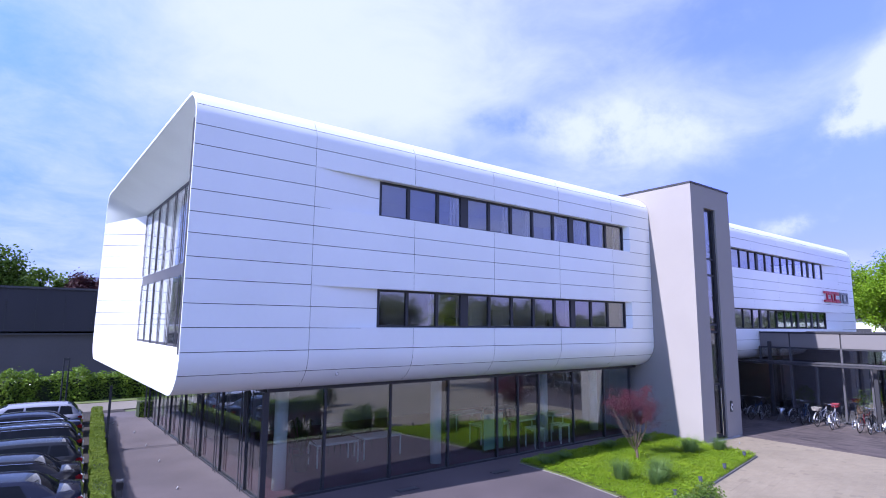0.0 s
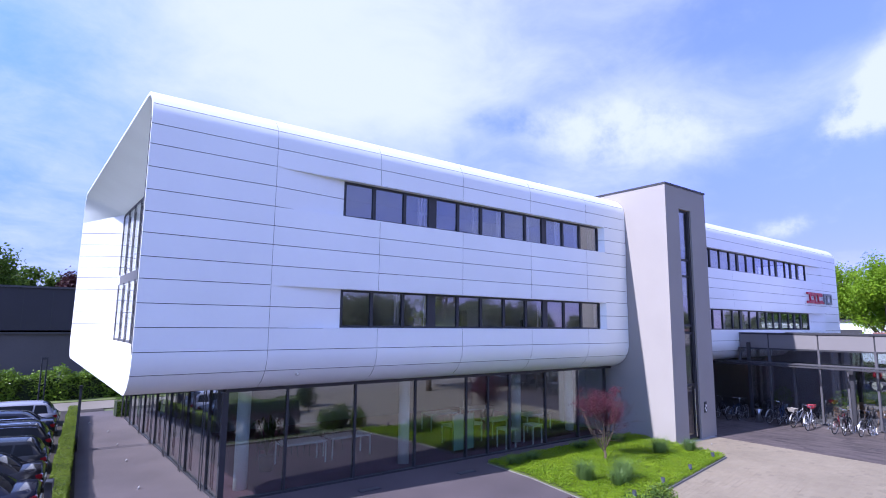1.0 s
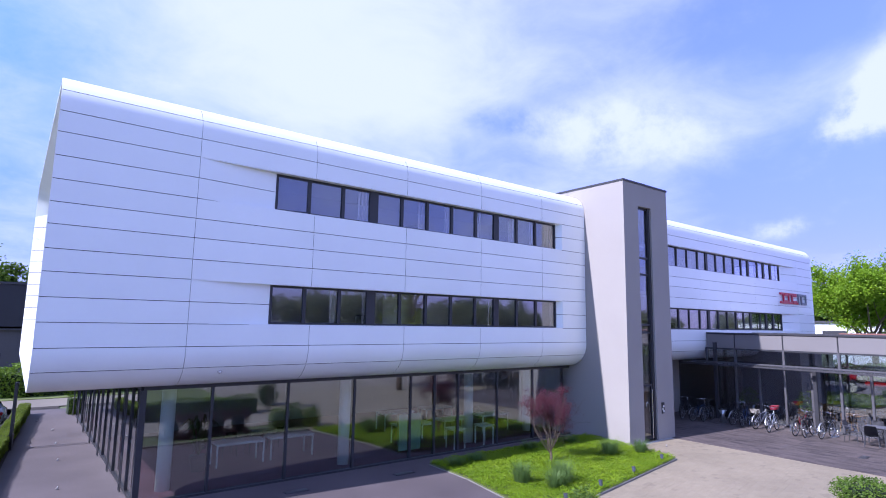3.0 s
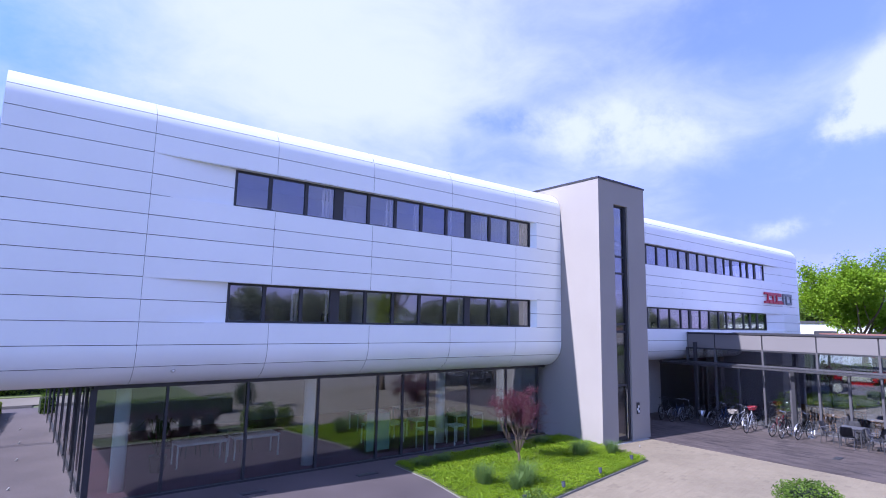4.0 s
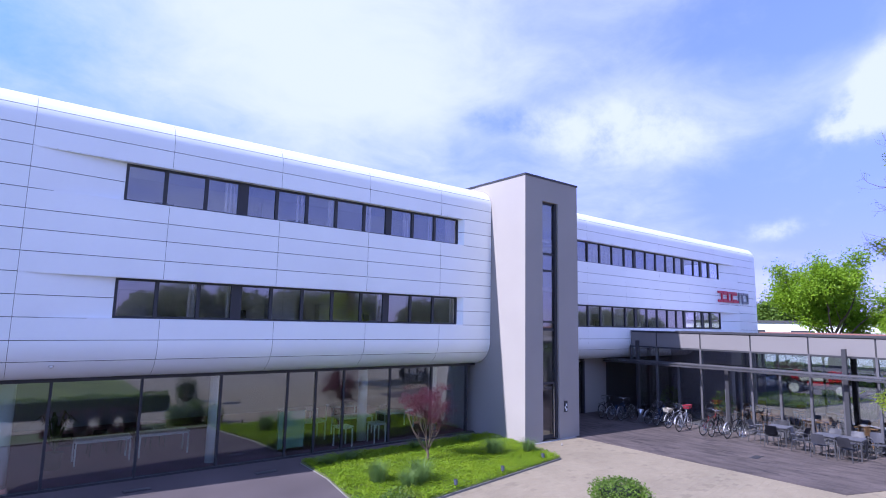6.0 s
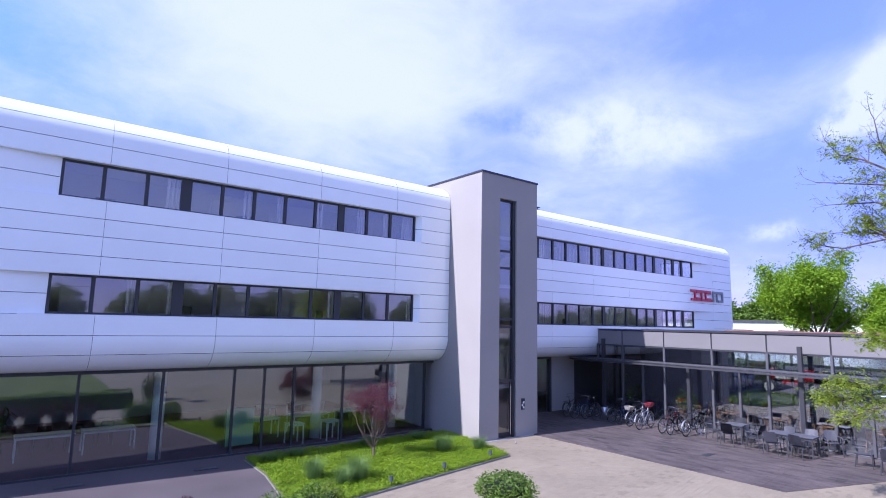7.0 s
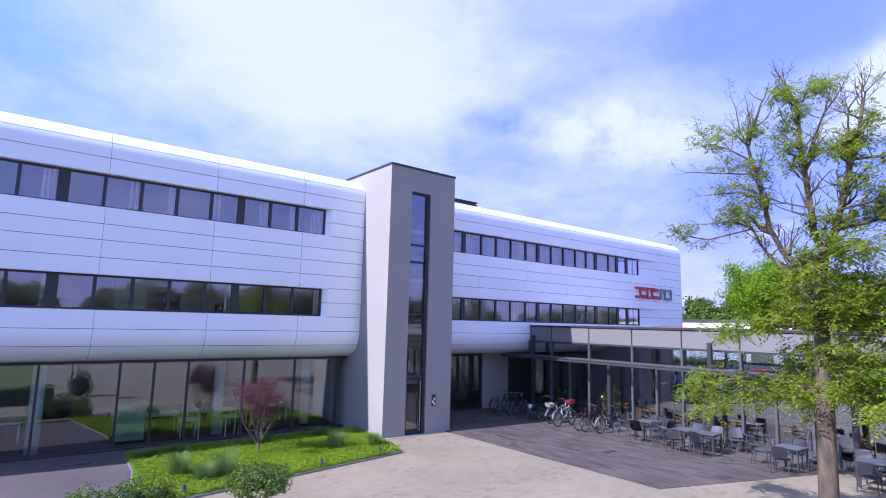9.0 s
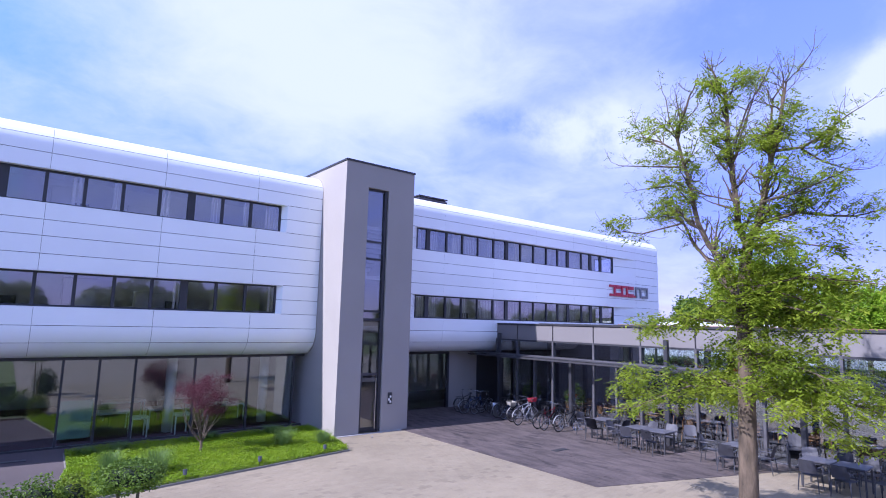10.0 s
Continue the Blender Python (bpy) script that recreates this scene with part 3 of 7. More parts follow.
for z0, z1 in ((4.66, 5.90), (7.96, 9.75)):
    corner_window = part("end_window", bx(48.9, 48.97, FRONT + 0.9, END_Y, z0, z0 + 0.07), M_FRAME, east, "dark window in the end wall")
    part("frame", bx(48.9, 48.97, FRONT + 0.9, END_Y, z1 - 0.07, z1), M_FRAME, corner_window)
    for k in range(4):
        y = FRONT + 0.93 + 1.51 * k
        part("mullion", bx(48.9, 48.97, y - 0.03, y + 0.03, z0 + 0.07, z1 - 0.07), M_FRAME, corner_window)
        if k < 3:
            part("pane", bx(48.93, 48.94, y + 0.03, y + 1.48, z0 + 0.07, z1 - 0.07), M_GLASS_PAV, corner_window).visible_shadow = False

# flared end of the west wing
XG, YG0, YG1, ZG0, ZG1 = 4.65, 16.2, 30.4, 3.82, 10.0
rim = low_arc(90, 0, 8) + [(FRONT, 9.2)] + top_arc(0, 90, 8)
rim_back = rear_line(rim)[::-1]
loop = rim + rim_back
cy, cz = (FRONT + REAR) / 2, (Z_LOW + Z_TOP) / 2
rim_out = [Vector((3.0, y, z)) for y, z in loop]
rim_in = [Vector((3.0, y + (cy - y) * 0.008 , z + (cz - z) * 0.018)) for y, z in loop]
edge_bm = bmesh.new()
a = [edge_bm.verts.new(p) for p in rim_out]
b = [edge_bm.verts.new(p) for p in rim_in]
c = [edge_bm.verts.new(p + Vector((0.007, 0, 0))) for p in rim_out]
n = len(a)
for i in range(n):
    j = (i + 1) % n
    edge_bm.faces.new((a[i], b[i], b[j], a[j]))
    edge_bm.faces.new((c[i], a[i], a[j], c[j]))
part("rim", edge_bm, M_PANEL, west, "white metal rim of the open end")


def clamp_to_glass(p):
    return Vector((XG, min(max(p.y, YG0), YG1), ZG1 if p.z > 9.4 else min(max(p.z, ZG0), ZG1)))


ceil_bm, floor_bm, side_bm = bmesh.new(), bmesh.new(), bmesh.new()
for i in range(n):
    j = (i + 1) % n
    p, q = rim_in[i], rim_in[j]
    tgt = ceil_bm if (p.z + q.z) / 2 > Z_TOP - R_TOP - 0.02 else floor_bm if (p.z + q.z) / 2 < Z_LOW + R_LOW + 0.02 else side_bm
    if tgt is side_bm:
        continue
    gp, gq = clamp_to_glass(p), clamp_to_glass(q)
    vs = [tgt.verts.new(p), tgt.verts.new(q), tgt.verts.new(gq)]
    if (gp - gq).length > 1e-4:
        vs.append(tgt.verts.new(gp))
    tgt.faces.new(vs)
for flare in (ceil_bm, floor_bm):
    bmesh.ops.remove_doubles(flare, verts=flare.verts[:], dist=0.0005)
part("flare_ceiling", ceil_bm, M_SOFFIT, west, "sloping pale grey soffit of the open end", smooth=True)
part("flare_floor", floor_bm, M_WHITE, west)
for y_rim, y_in, lean in ((REAR - 0.07, YG1, 0.13), (FRONT + 0.07, YG0, 0.0)):
    zr0, zr1 = Z_LOW + R_LOW - 0.03, Z_TOP - R_TOP - 0.05 + (RISE if lean else 0)
    steps_z = [zr0] + ROW_Z[1:] + ([] if lean else [zr1])
    out = 0.03 if y_in > y_rim else -0.03

    def reveal_at(z):
        return (3.0, y_rim - lean * max(0.0, z - 3.95), z), (XG, y_in, ZG1 if z > 9.5 else min(max(z, ZG0), ZG1))

    for z0, z1 in zip(steps_z, steps_z[1:]):
        (p0, q0), (p1, q1) = reveal_at(z0 + 0.011), reveal_at(z1 - 0.011)
        quad = [p0, p1, q1, q0]
        bm = bmesh.new()
        va = [bm.verts.new(p) for p in quad]
        vb = [bm.verts.new((p[0], p[1] - out * 0.4, p[2])) for p in quad]
        bm.faces.new(va if out > 0 else va[::-1])
        for i in range(4):
            bm.faces.new((va[i], vb[i], vb[(i + 1) % 4], va[(i + 1) % 4]))
        part("panel", bm, M_PANEL, west)
    if lean:
        bm = bmesh.new()
        (p0, q0), (p1, q1) = reveal_at(zr0), reveal_at(9.52)
        bm.faces.new([bm.verts.new((p[0] + 0.01, p[1] - out, p[2])) for p in (p0, p1, q1, q0)])
        part("backing", bm, M_JOINT, west)
# glazing of the open end: two storeys with thin double rods before it
end_win = part("end_window", bx(XG, XG + 0.12, YG0, YG1, 6.45, 6.90), M_STEEL, west, "two-storey end window behind thin rods")
for z in (ZG0, ZG1 - 0.1):
    part("frame", bx(XG - 0.02, XG + 0.1, YG0, YG1, z, z + 0.1), M_FRAME, end_win)
for z in (ZG0 + 1.0, 7.6):
    part("rail", bx(XG + 0.0, XG + 0.05, YG0, YG1, z, z + 0.04), M_CHROME, end_win)
bays = 9
for k in range(bays + 1):
    y = YG0 + (YG1 - YG0) * k / bays
    for z0, z1 in ((ZG0, 6.45), (6.90, ZG1)):
        part("mullion", bx(XG, XG + 0.1, y - 0.022, y + 0.022, z0, z1), M_STEEL, end_win)
        if k < bays:
            part("pane", bx(XG + 0.004, XG + 0.014, y + 0.03, y + (YG1 - YG0) / bays - 0.03, z0, z1), M_GLASS, end_win).visible_shadow = False
            pair = [y + off * (YG1 - YG0) / bays for off in (0.44, 0.60)]
            for q in range(4):
                zr = z0 + (z1 - z0) * (q + 0.5) / 4
                part("rung", rod([(XG - 0.12, pair[0], zr), (XG - 0.12, pair[1], zr)], 0.010, 5), M_FRAME, end_win)
            for yy in pair:
                part("rod", rod([(XG - 0.12, yy, z0), (XG - 0.12, yy, z1 - (0.22 if z1 > 9 else 0.0))], 0.014, 6), M_FRAME, end_win)

# ---------------------------------------------------------------- stair tower
TX0, TX1, TY0, TY1, TZ = 22.45, 25.80, 11.87, 16.3, 10.86
tower = thing("stair_tower", "grey rendered stair tower with a tall window slot", "building")
SX0, SX1, SZ0, SZ1 = 23.50, 24.50, 0.04, 9.90
for name, dims in (("wall", (TX0, SX0, TY0, TY0 + 0.3, -0.1, TZ)), ("wall", (SX1, TX1, TY0, TY0 + 0.3, -0.1, TZ)), ("wall", (SX0, SX1, TY0, TY0 + 0.3, SZ1, TZ)),
                   ("wall", (TX0, TX0 + 0.3, TY0 + 0.3, TY1, -0.1, TZ)), ("wall", (TX1 - 0.3, TX1, TY0 + 0.3, TY1, -0.1, TZ)), ("wall", (TX0 + 0.3, TX1 - 0.3, TY1 - 0.3, TY1, -0.1, TZ))):
    part(name, bx(*dims), M_RENDER, tower)
cop = bmesh.new()
box(cop, TX0 - 0.03, TX1 + 0.03, TY0 - 0.03, TY0 + 0.34, TZ, TZ + 0.08)
box(cop, TX0 - 0.03, TX0 + 0.34, TY0 + 0.34, TY1 + 0.03, TZ, TZ + 0.08)
box(cop, TX1 - 0.34, TX1 + 0.03, TY0 + 0.34, TY1 + 0.03, TZ, TZ + 0.08)
box(cop, TX0 + 0.34, TX1 - 0.34, TY1 - 0.31, TY1 + 0.03, TZ, TZ + 0.08)
part("coping", cop, M_FRAME, tower, "dark metal coping")
part("roof", bx(TX0 + 0.3, TX1 - 0.3, TY0 + 0.3, TY1 - 0.3, TZ - 0.3, TZ - 0.1), M_CONCRETE, tower)
YW = TY0 + 0.14
slot = part("stair_window", bx(SX0, SX0 + 0.06, YW, YW + 0.08, SZ0, SZ1), M_FRAME, tower, "tall dark-framed stair window")
part("frame", bx(SX1 - 0.13, SX1, YW - 0.06, YW + 0.08, SZ0, SZ1), M_FRAME, slot)
part("frame", bx(SX0 + 0.06, SX1 - 0.13, YW, YW + 0.08, SZ1 - 0.09, SZ1), M_FRAME, slot)
bars = [2.22, 4.42, 4.75, 6.90, 7.62]
for z in bars:
    part("transom", bx(SX0 + 0.06, SX1 - 0.13, YW, YW + 0.08, z, z + 0.09), M_FRAME if z > 2.3 else M_STEEL, slot)
for z0, z1 in zip([2.31] + [z + 0.09 for z in bars[1:]], bars[1:] + [SZ1 - 0.09]):
    part("pane", bx(SX0 + 0.06, SX1 - 0.13, YW + 0.03, YW + 0.04, z0, z1), M_GLASS, slot).visible_shadow = False
door = part("door", bx(SX0 + 0.06, SX0 + 0.14, YW + 0.01, YW + 0.06, SZ0, 2.22), M_FRAME, tower, "narrow dark glass door")
part("stile", bx(SX1 - 0.21, SX1 - 0.13, YW + 0.01, YW + 0.06, SZ0, 2.22), M_FRAME, door)
part("rail", bx(SX0 + 0.14, SX1 - 0.21, YW + 0.01, YW + 0.06, SZ0, 0.2), M_FRAME, door)
part("pane", bx(SX0 + 0.14, SX1 - 0.21, YW + 0.03, YW + 0.04, 0.2, 2.22), M_GLASS, door).visible_shadow = False
part("handle", rod([(SX1 - 0.24, YW - 0.06, 0.12), (SX1 - 0.24, YW - 0.06, 2.1)], 0.02, 8), M_CHROME, door, "long steel pull bar")
stairs = bmesh.new()
for k in range(44):
    run = k % 11
    up_way = (k // 11) % 2 == 0
    y = (TY0 + 0.9 + run * 0.24) if up_way else (TY0 + 0.9 + (10 - run) * 0.24)
    xa = TX0 + 0.4 if up_way else TX0 + 1.75
    box(stairs, xa, xa + 1.2, y, y + 0.26, k * 0.19 + 0.02, k * 0.19 + 0.2)
for k in range(4):
    box(stairs, TX0 + 0.3, TX1 - 0.3, TY0 + 0.4, TY0 + 0.9, (k * 2.09 + 2.09) - 0.15, k * 2.09 + 2.09)
part("stairs", stairs, M_CONCRETE, tower, "concrete stairs behind the glass")

for x0, x1 in ((22.42, 23.45), (23.46, 24.5), (24.51, 25.46)):
    solid("trim", bx(x0, x1, TY0 - 0.16, TY0 - 0.005, -0.1, 0.012, bevel=0.004), M_CONCRETE, "pale concrete edging along the tower's foot", "edging", kind="structure")

# ---------------------------------------------------------------- ground floor of the west wing
GY, GX, GZ = 14.92, 5.47, 2.93
shop = thing("glazed_hall", "floor-high glass front in dark frames under the white wing", "glass facade")
FRONT_X = [GX, 7.20, 9.40, 11.67, 13.90, 14.95, 16.06, 18.07, 20.1, 22.0]
header = part("header", bx(GX, 22.44, GY - 0.05, GY + 0.12, GZ - 0.08, GZ + 0.03), M_FRAME, shop)
part("sill", bx(GX, 22.44, GY - 0.06, GY + 0.12, -0.05, 0.06), M_FRAME, shop)
for k, x in enumerate(FRONT_X):
    w = 0.068 if k else 0.15
    part("mullion", bx(x - w / 2, x + w / 2, GY - 0.035, GY + 0.1, 0.06, GZ - 0.08), M_FRAME, shop)
    if k + 1 < len(FRONT_X):
        part("pane", bx(x + w / 2, FRONT_X[k + 1] - 0.034, GY, GY + 0.012, 0.06, GZ - 0.08), M_GLASS_LOW, shop)
SIDE_Y = [GY, 16.32, 18.76, 21.20, 23.65, 26.09, 28.5, 30.9]
part("header", bx(GX - 0.05, GX + 0.1, GY + 0.12, 31.0, GZ - 0.08, GZ + 0.03), M_FRAME, shop)
part("sill", bx(GX - 0.05, GX + 0.1, GY + 0.12, 31.0, -0.05, 0.05), M_FRAME, shop)
for k, y in enumerate(SIDE_Y):
    if k:
        part("mullion", bx(GX - 0.04, GX + 0.08, y - 0.025, y + 0.025, 0.05, GZ - 0.08), M_FRAME, shop)
        for dy in (-0.11, 0.11):
            part("rod", rod([(GX - 0.16, y + dy, 0.05), (GX - 0.16, y + dy, GZ)], 0.017, 6), M_STEEL, shop)
        for q in range(4):
            zr = 0.25 + 0.8 * q
            part("rung", rod([(GX - 0.16, y - 0.11, zr), (GX - 0.16, y + 0.11, zr)], 0.011, 5), M_STEEL, shop)
    if k + 1 < len(SIDE_Y):
        part("pane", bx(GX, GX + 0.012, y + 0.05, SIDE_Y[k + 1] - 0.04, 0.05, GZ - 0.08), M_GLASS_LOW, shop)
solid("floor", bx(GX, 22.44, GY + 0.1, 31.0, -0.1, 0.02), M_REDCARPET, "dark red carpeted floor of the ground-floor hall", "floor", kind="structure")
solid("wall_back", bx(6.0, 22.44, 24.6, 24.8, 0.02, GZ), M_HALLWALL, "plain rear wall of the hall, darkened for a dim room", "wall", kind="structure")
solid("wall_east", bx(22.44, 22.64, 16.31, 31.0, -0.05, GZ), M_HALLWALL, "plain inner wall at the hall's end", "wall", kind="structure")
for x, y in ((6.3, 15.9), (11.75, 15.7), (17.5, 16.0), (21.3, 16.4)):
    solid("column", rod([(x, y, 0.0), (x, y, GZ)], 0.19, 20), M_WHITE, "round white column inside the hall", "column", group="columns in the hall", smooth=True)

# ground floor under the east wing
under = thing("glass_entrance", "glazed entrance wall in the shade under the white wing", "glass facade")
part("wall", bx(31.0, 33.0, 15.6, 15.9, -0.05, GZ), M_RENDER, under)
part("header", bx(25.8, 31.0, 15.55, 15.7, GZ - 0.15, GZ), M_FRAME, under)
for x in (26.0, 28.3, 30.9):
    part("mullion", bx(x - 0.06, x + 0.06, 15.5, 15.7, 0, GZ - 0.15), M_FRAME, under)
for a, b in ((26.06, 28.24), (28.36, 30.84)):
    part("pane", bx(a, b, 15.58, 15.592, 0.02, GZ - 0.15), M_GLASS_LOW, under).visible_shadow = False
# opaque slab added to close the gap, standing in for dark glass
part("dark_glass_slab", bx(33.0, 48.9, 15.6, 15.8, -0.05, GZ), M_FRAME, under)
solid("wall_back", bx(25.8, 49.0, 22.0, 22.2, 0.0, GZ), M_ROOM, "plain pale wall deep inside the entrance hall", "wall", kind="structure")

# ---------------------------------------------------------------- pavilion
PX, PZ = 32.9, 4.42
PAV_Y = [13.9] + [12.39 - 2.33 * k for k in range(0, 9)]
pav = thing("glass_pavilion", "flat-roofed glazed canteen pavilion with pale fascia panels", "building")
P_END = PAV_Y[-1]
part("roof", bx(PX + 0.25, 42.0, P_END, 13.86, PZ - 0.35, PZ - 0.02), M_CONCRETE, pav)
part("roof_covering", bx(PX + 3.2, 41.8, P_END, 8.6, PZ - 0.01, PZ + 0.12), M_ROOFRED, pav, "reddish flat roof covering")
part("coping", bx(PX - 0.05, PX + 0.25, P_END, 13.86, PZ - 0.02, PZ + 0.05), M_FRAME, pav)
part("roof_edge", bx(PX + 1.2, PX + 1.4, P_END, 12.0, PZ, PZ + 0.08), M_FRAME, pav)
part("wall_core", bx(PX + 0.045, PX + 0.2, P_END, 13.86, 3.62, PZ - 0.02), M_FRAME, pav)
for a, b in zip(PAV_Y, PAV_Y[1:]):
    part("fascia_panel", bx(PX, PX + 0.04, b + 0.03, a - 0.03, 3.66, PZ - 0.05, bevel=0.004), M_FASCIA, pav)
    part("pane", bx(PX + 0.06, PX + 0.07, b + 0.05, a - 0.05, 2.92, 3.60), M_GLASS_PAV, pav).visible_shadow = False
for k, y in enumerate(PAV_Y):
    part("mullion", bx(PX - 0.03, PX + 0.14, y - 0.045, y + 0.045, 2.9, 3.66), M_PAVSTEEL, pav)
part("transom", bx(PX - 0.02, PX + 0.14, P_END, 13.86, 3.58, 3.66), M_FRAME, pav)
part("transom", bx(PX - 0.02, PX + 0.14, P_END, 13.86, 2.78, 2.92), M_FRAME, pav)
LOW_Y = [13.55] + [12.39 - 1.165 * k for k in range(0, 17)]
for a, b in zip(LOW_Y, LOW_Y[1:]):
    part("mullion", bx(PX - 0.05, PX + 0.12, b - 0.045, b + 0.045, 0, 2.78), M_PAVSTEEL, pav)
    part("pane", bx(PX + 0.02, PX + 0.032, b + 0.045, a - 0.045, 0.05, 2.78), M_GLASS_PAV, pav).visible_shadow = False
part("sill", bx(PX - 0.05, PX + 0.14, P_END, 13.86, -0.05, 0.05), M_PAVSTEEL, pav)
solid("floor", bx(PX + 0.1, 42, P_END, 15.5, -0.1, 0.02), M_CARPET, "dark floor of the canteen", "floor", kind="structure")
for k in range(9):
    y = 12.39 - 2.33 * k
    part("rear_mullion", bx(41.9, 42.02, y - 0.05, y + 0.05, 0.0, 4.07), M_PAVSTEEL, pav)
    if k < 8:
        part("rear_pane", bx(41.95, 41.96, y - 2.28, y - 0.05, 0.05, 4.07), M_GLASS_PAV, pav).visible_shadow = False
# invented block that keeps the bays in the wing's shade dark inside
solid("wall_core", bx(36.8, 41.8, 10.7, 13.8, 0.02, 4.05), M_CORE_WALL, "added dark block behind the canteen's shaded bays", "wall", kind="structure")
canopy = thing("canopy", "narrow flat steel and glass canopy along the pavilion", "canopy")
CX = 31.75
part("front_edge", bx(CX, CX + 0.08, P_END, 14.9, 2.79, 2.865), M_STEEL, canopy)
part("gutter", bx(CX + 0.04, CX + 0.16, P_END, 14.9, 2.90, 2.935), M_STEEL, canopy)
part("rail", bx(CX + 0.42, CX + 0.48, P_END, 14.9, 2.915, 2.955), M_PAVSTEEL, canopy)
part("rail", bx(CX + 0.80, CX + 0.86, P_END, 14.9, 2.915, 2.955), M_FRAME, canopy)
part("glass_sheet", bx(CX + 0.1, PX - 0.06, P_END, 14.9, 2.86, 2.875), M_GLASS_PAV, canopy).visible_shadow = False
for k in range(0, 18):
    y = 14.8 - 1.165 * k
    part("rafter", bx(CX + 0.1, PX - 0.05, y - 0.03, y + 0.03, 2.74, 2.86), M_PAVSTEEL, canopy)
for y, top in ((13.2, 3.95), (8.6, 2.78), (4.0, 3.95), (-0.6, 2.78), (-5.2, 3.95)):
    part("post", bx(32.34, 32.50, y - 0.08, y + 0.08, 0.0, top, bevel=0.01), M_FRAME, canopy)
# ---------------------------------------------------------------- foliage helpers
def leaf_material(name, color, second, through_light=0.35, rough=0.5):
    """Leaves: two greens shifting from leaf to leaf, letting some light through."""
    m = bpy.data.materials.new(name)
    m.use_nodes = True
    nt = m.node_tree
    p = nt.nodes["Principled BSDF"]
    p.inputs["Roughness"].default_value = rough
    p.inputs["Specular IOR Level"].default_value = 0.3
    geo = nt.nodes.new("ShaderNodeNewGeometry")
    no = nt.nodes.new("ShaderNodeTexNoise")
    no.inputs["Scale"].default_value, no.inputs["Detail"].default_value = 1.3, 3.0
    nt.links.new(geo.outputs["Position"], no.inputs["Vector"])
    ad = nt.nodes.new("ShaderNodeMath")
    ad.operation = "MULTIPLY_ADD"
    nt.links.new(geo.outputs["Random Per Island"], ad.inputs[0])
    ad.inputs[1].default_value = 0.6
    mr = nt.nodes.new("ShaderNodeMapRange")
    nt.links.new(no.outputs[0], mr.inputs[0])
    mr.inputs[1].default_value, mr.inputs[2].default_value, mr.inputs[3].default_value, mr.inputs[4].default_value = 0.3, 0.7, -0.1, 0.5
    nt.links.new(mr.outputs[0], ad.inputs[2])
    mx = nt.nodes.new("ShaderNodeMix")
    mx.data_type = "RGBA"
    nt.links.new(ad.outputs[0], mx.inputs["Factor"])
    mx.inputs["A"].default_value, mx.inputs["B"].default_value = (*color, 1), (*second, 1)
    nt.links.new(mx.outputs["Result"], p.inputs["Base Color"])
    tl = nt.nodes.new("ShaderNodeBsdfTranslucent")
    nt.links.new(mx.outputs["Result"], tl.inputs["Color"])
    ms = nt.nodes.new("ShaderNodeMixShader")
    ms.inputs[0].default_value = through_light
    nt.links.new(p.outputs[0], ms.inputs[1])
    nt.links.new(tl.outputs[0], ms.inputs[2])
    nt.links.new(ms.outputs[0], nt.nodes["Material Output"].inputs["Surface"])
    return m


L_COVER = leaf_material("cover_leaf", (0.145, 0.258, 0.007), (0.262, 0.372, 0.009), 0.3)
L_TREE = leaf_material("tree_leaf", (0.150, 0.220, 0.020), (0.365, 0.45, 0.038), 0.6)
L_BRIGHT = leaf_material("bright_leaf", (0.15, 0.28, 0.012), (0.30, 0.45, 0.02), 0.42)
L_HEDGE = leaf_material("hedge_leaf", (0.05, 0.11, 0.012), (0.17, 0.27, 0.02), 0.3, 0.35)
L_DARK = leaf_material("dark_tree_leaf", (0.022, 0.05, 0.010), (0.06, 0.11, 0.018), 0.25)
L_RED = leaf_material("maple_leaf", (0.080, 0.022, 0.036), (0.175, 0.050, 0.075), 0.4)
L_COPPER = leaf_material("copper_leaf", (0.035, 0.012, 0.016), (0.07, 0.025, 0.025), 0.25)
L_SHRUB = leaf_material("shrub_leaf", (0.055, 0.11, 0.015), (0.16, 0.25, 0.03), 0.3)
L_GRASS = leaf_material("grass_blade", (0.095, 0.175, 0.045), (0.19, 0.29, 0.085), 0.45)
L_BOX = leaf_material("box_leaf", (0.10, 0.155, 0.012), (0.22, 0.29, 0.028), 0.3)
# near-black filler inside hedges and shrubs: inner shade as a colour
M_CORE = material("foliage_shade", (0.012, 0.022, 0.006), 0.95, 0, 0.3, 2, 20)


def leaf_mesh(name, centres, size, mat, aspect=0.55, lift=0.25, seed=1, parent=None, spread=0.35):
    """Many small four-cornered leaves, one at each centre, turned at random."""
    rng = np.random.default_rng(seed)
    c = np.asarray(centres, dtype=float)
    n = len(c)
    a = rng.normal(size=(n, 3))
    a[:, 2] *= 0.6
    a /= np.linalg.norm(a, axis=1, keepdims=True) + 1e-9
    nrm = rng.normal(size=(n, 3)) * 0.8
    nrm[:, 2] += 0.6 + lift
    b = np.cross(nrm, a)
    b /= np.linalg.norm(b, axis=1, keepdims=True) + 1e-9
    s = size * (1 + spread * rng.uniform(-1, 1, size=(n, 1)))
    fold = np.cross(a, b) * s * 0.12
    verts = np.stack([c - a * s * 0.5, c + b * s * aspect * 0.5 + fold, c + a * s * 0.5, c - b * s * aspect * 0.5 + fold], axis=1).reshape(-1, 3)
    me = bpy.data.meshes.new(name)
    me.from_pydata(verts.tolist(), [], np.arange(4 * n).reshape(n, 4).tolist())
    me.materials.append(mat)
    ob = new(name, me)
    if parent is not None:
        ob.parent = parent
    return ob


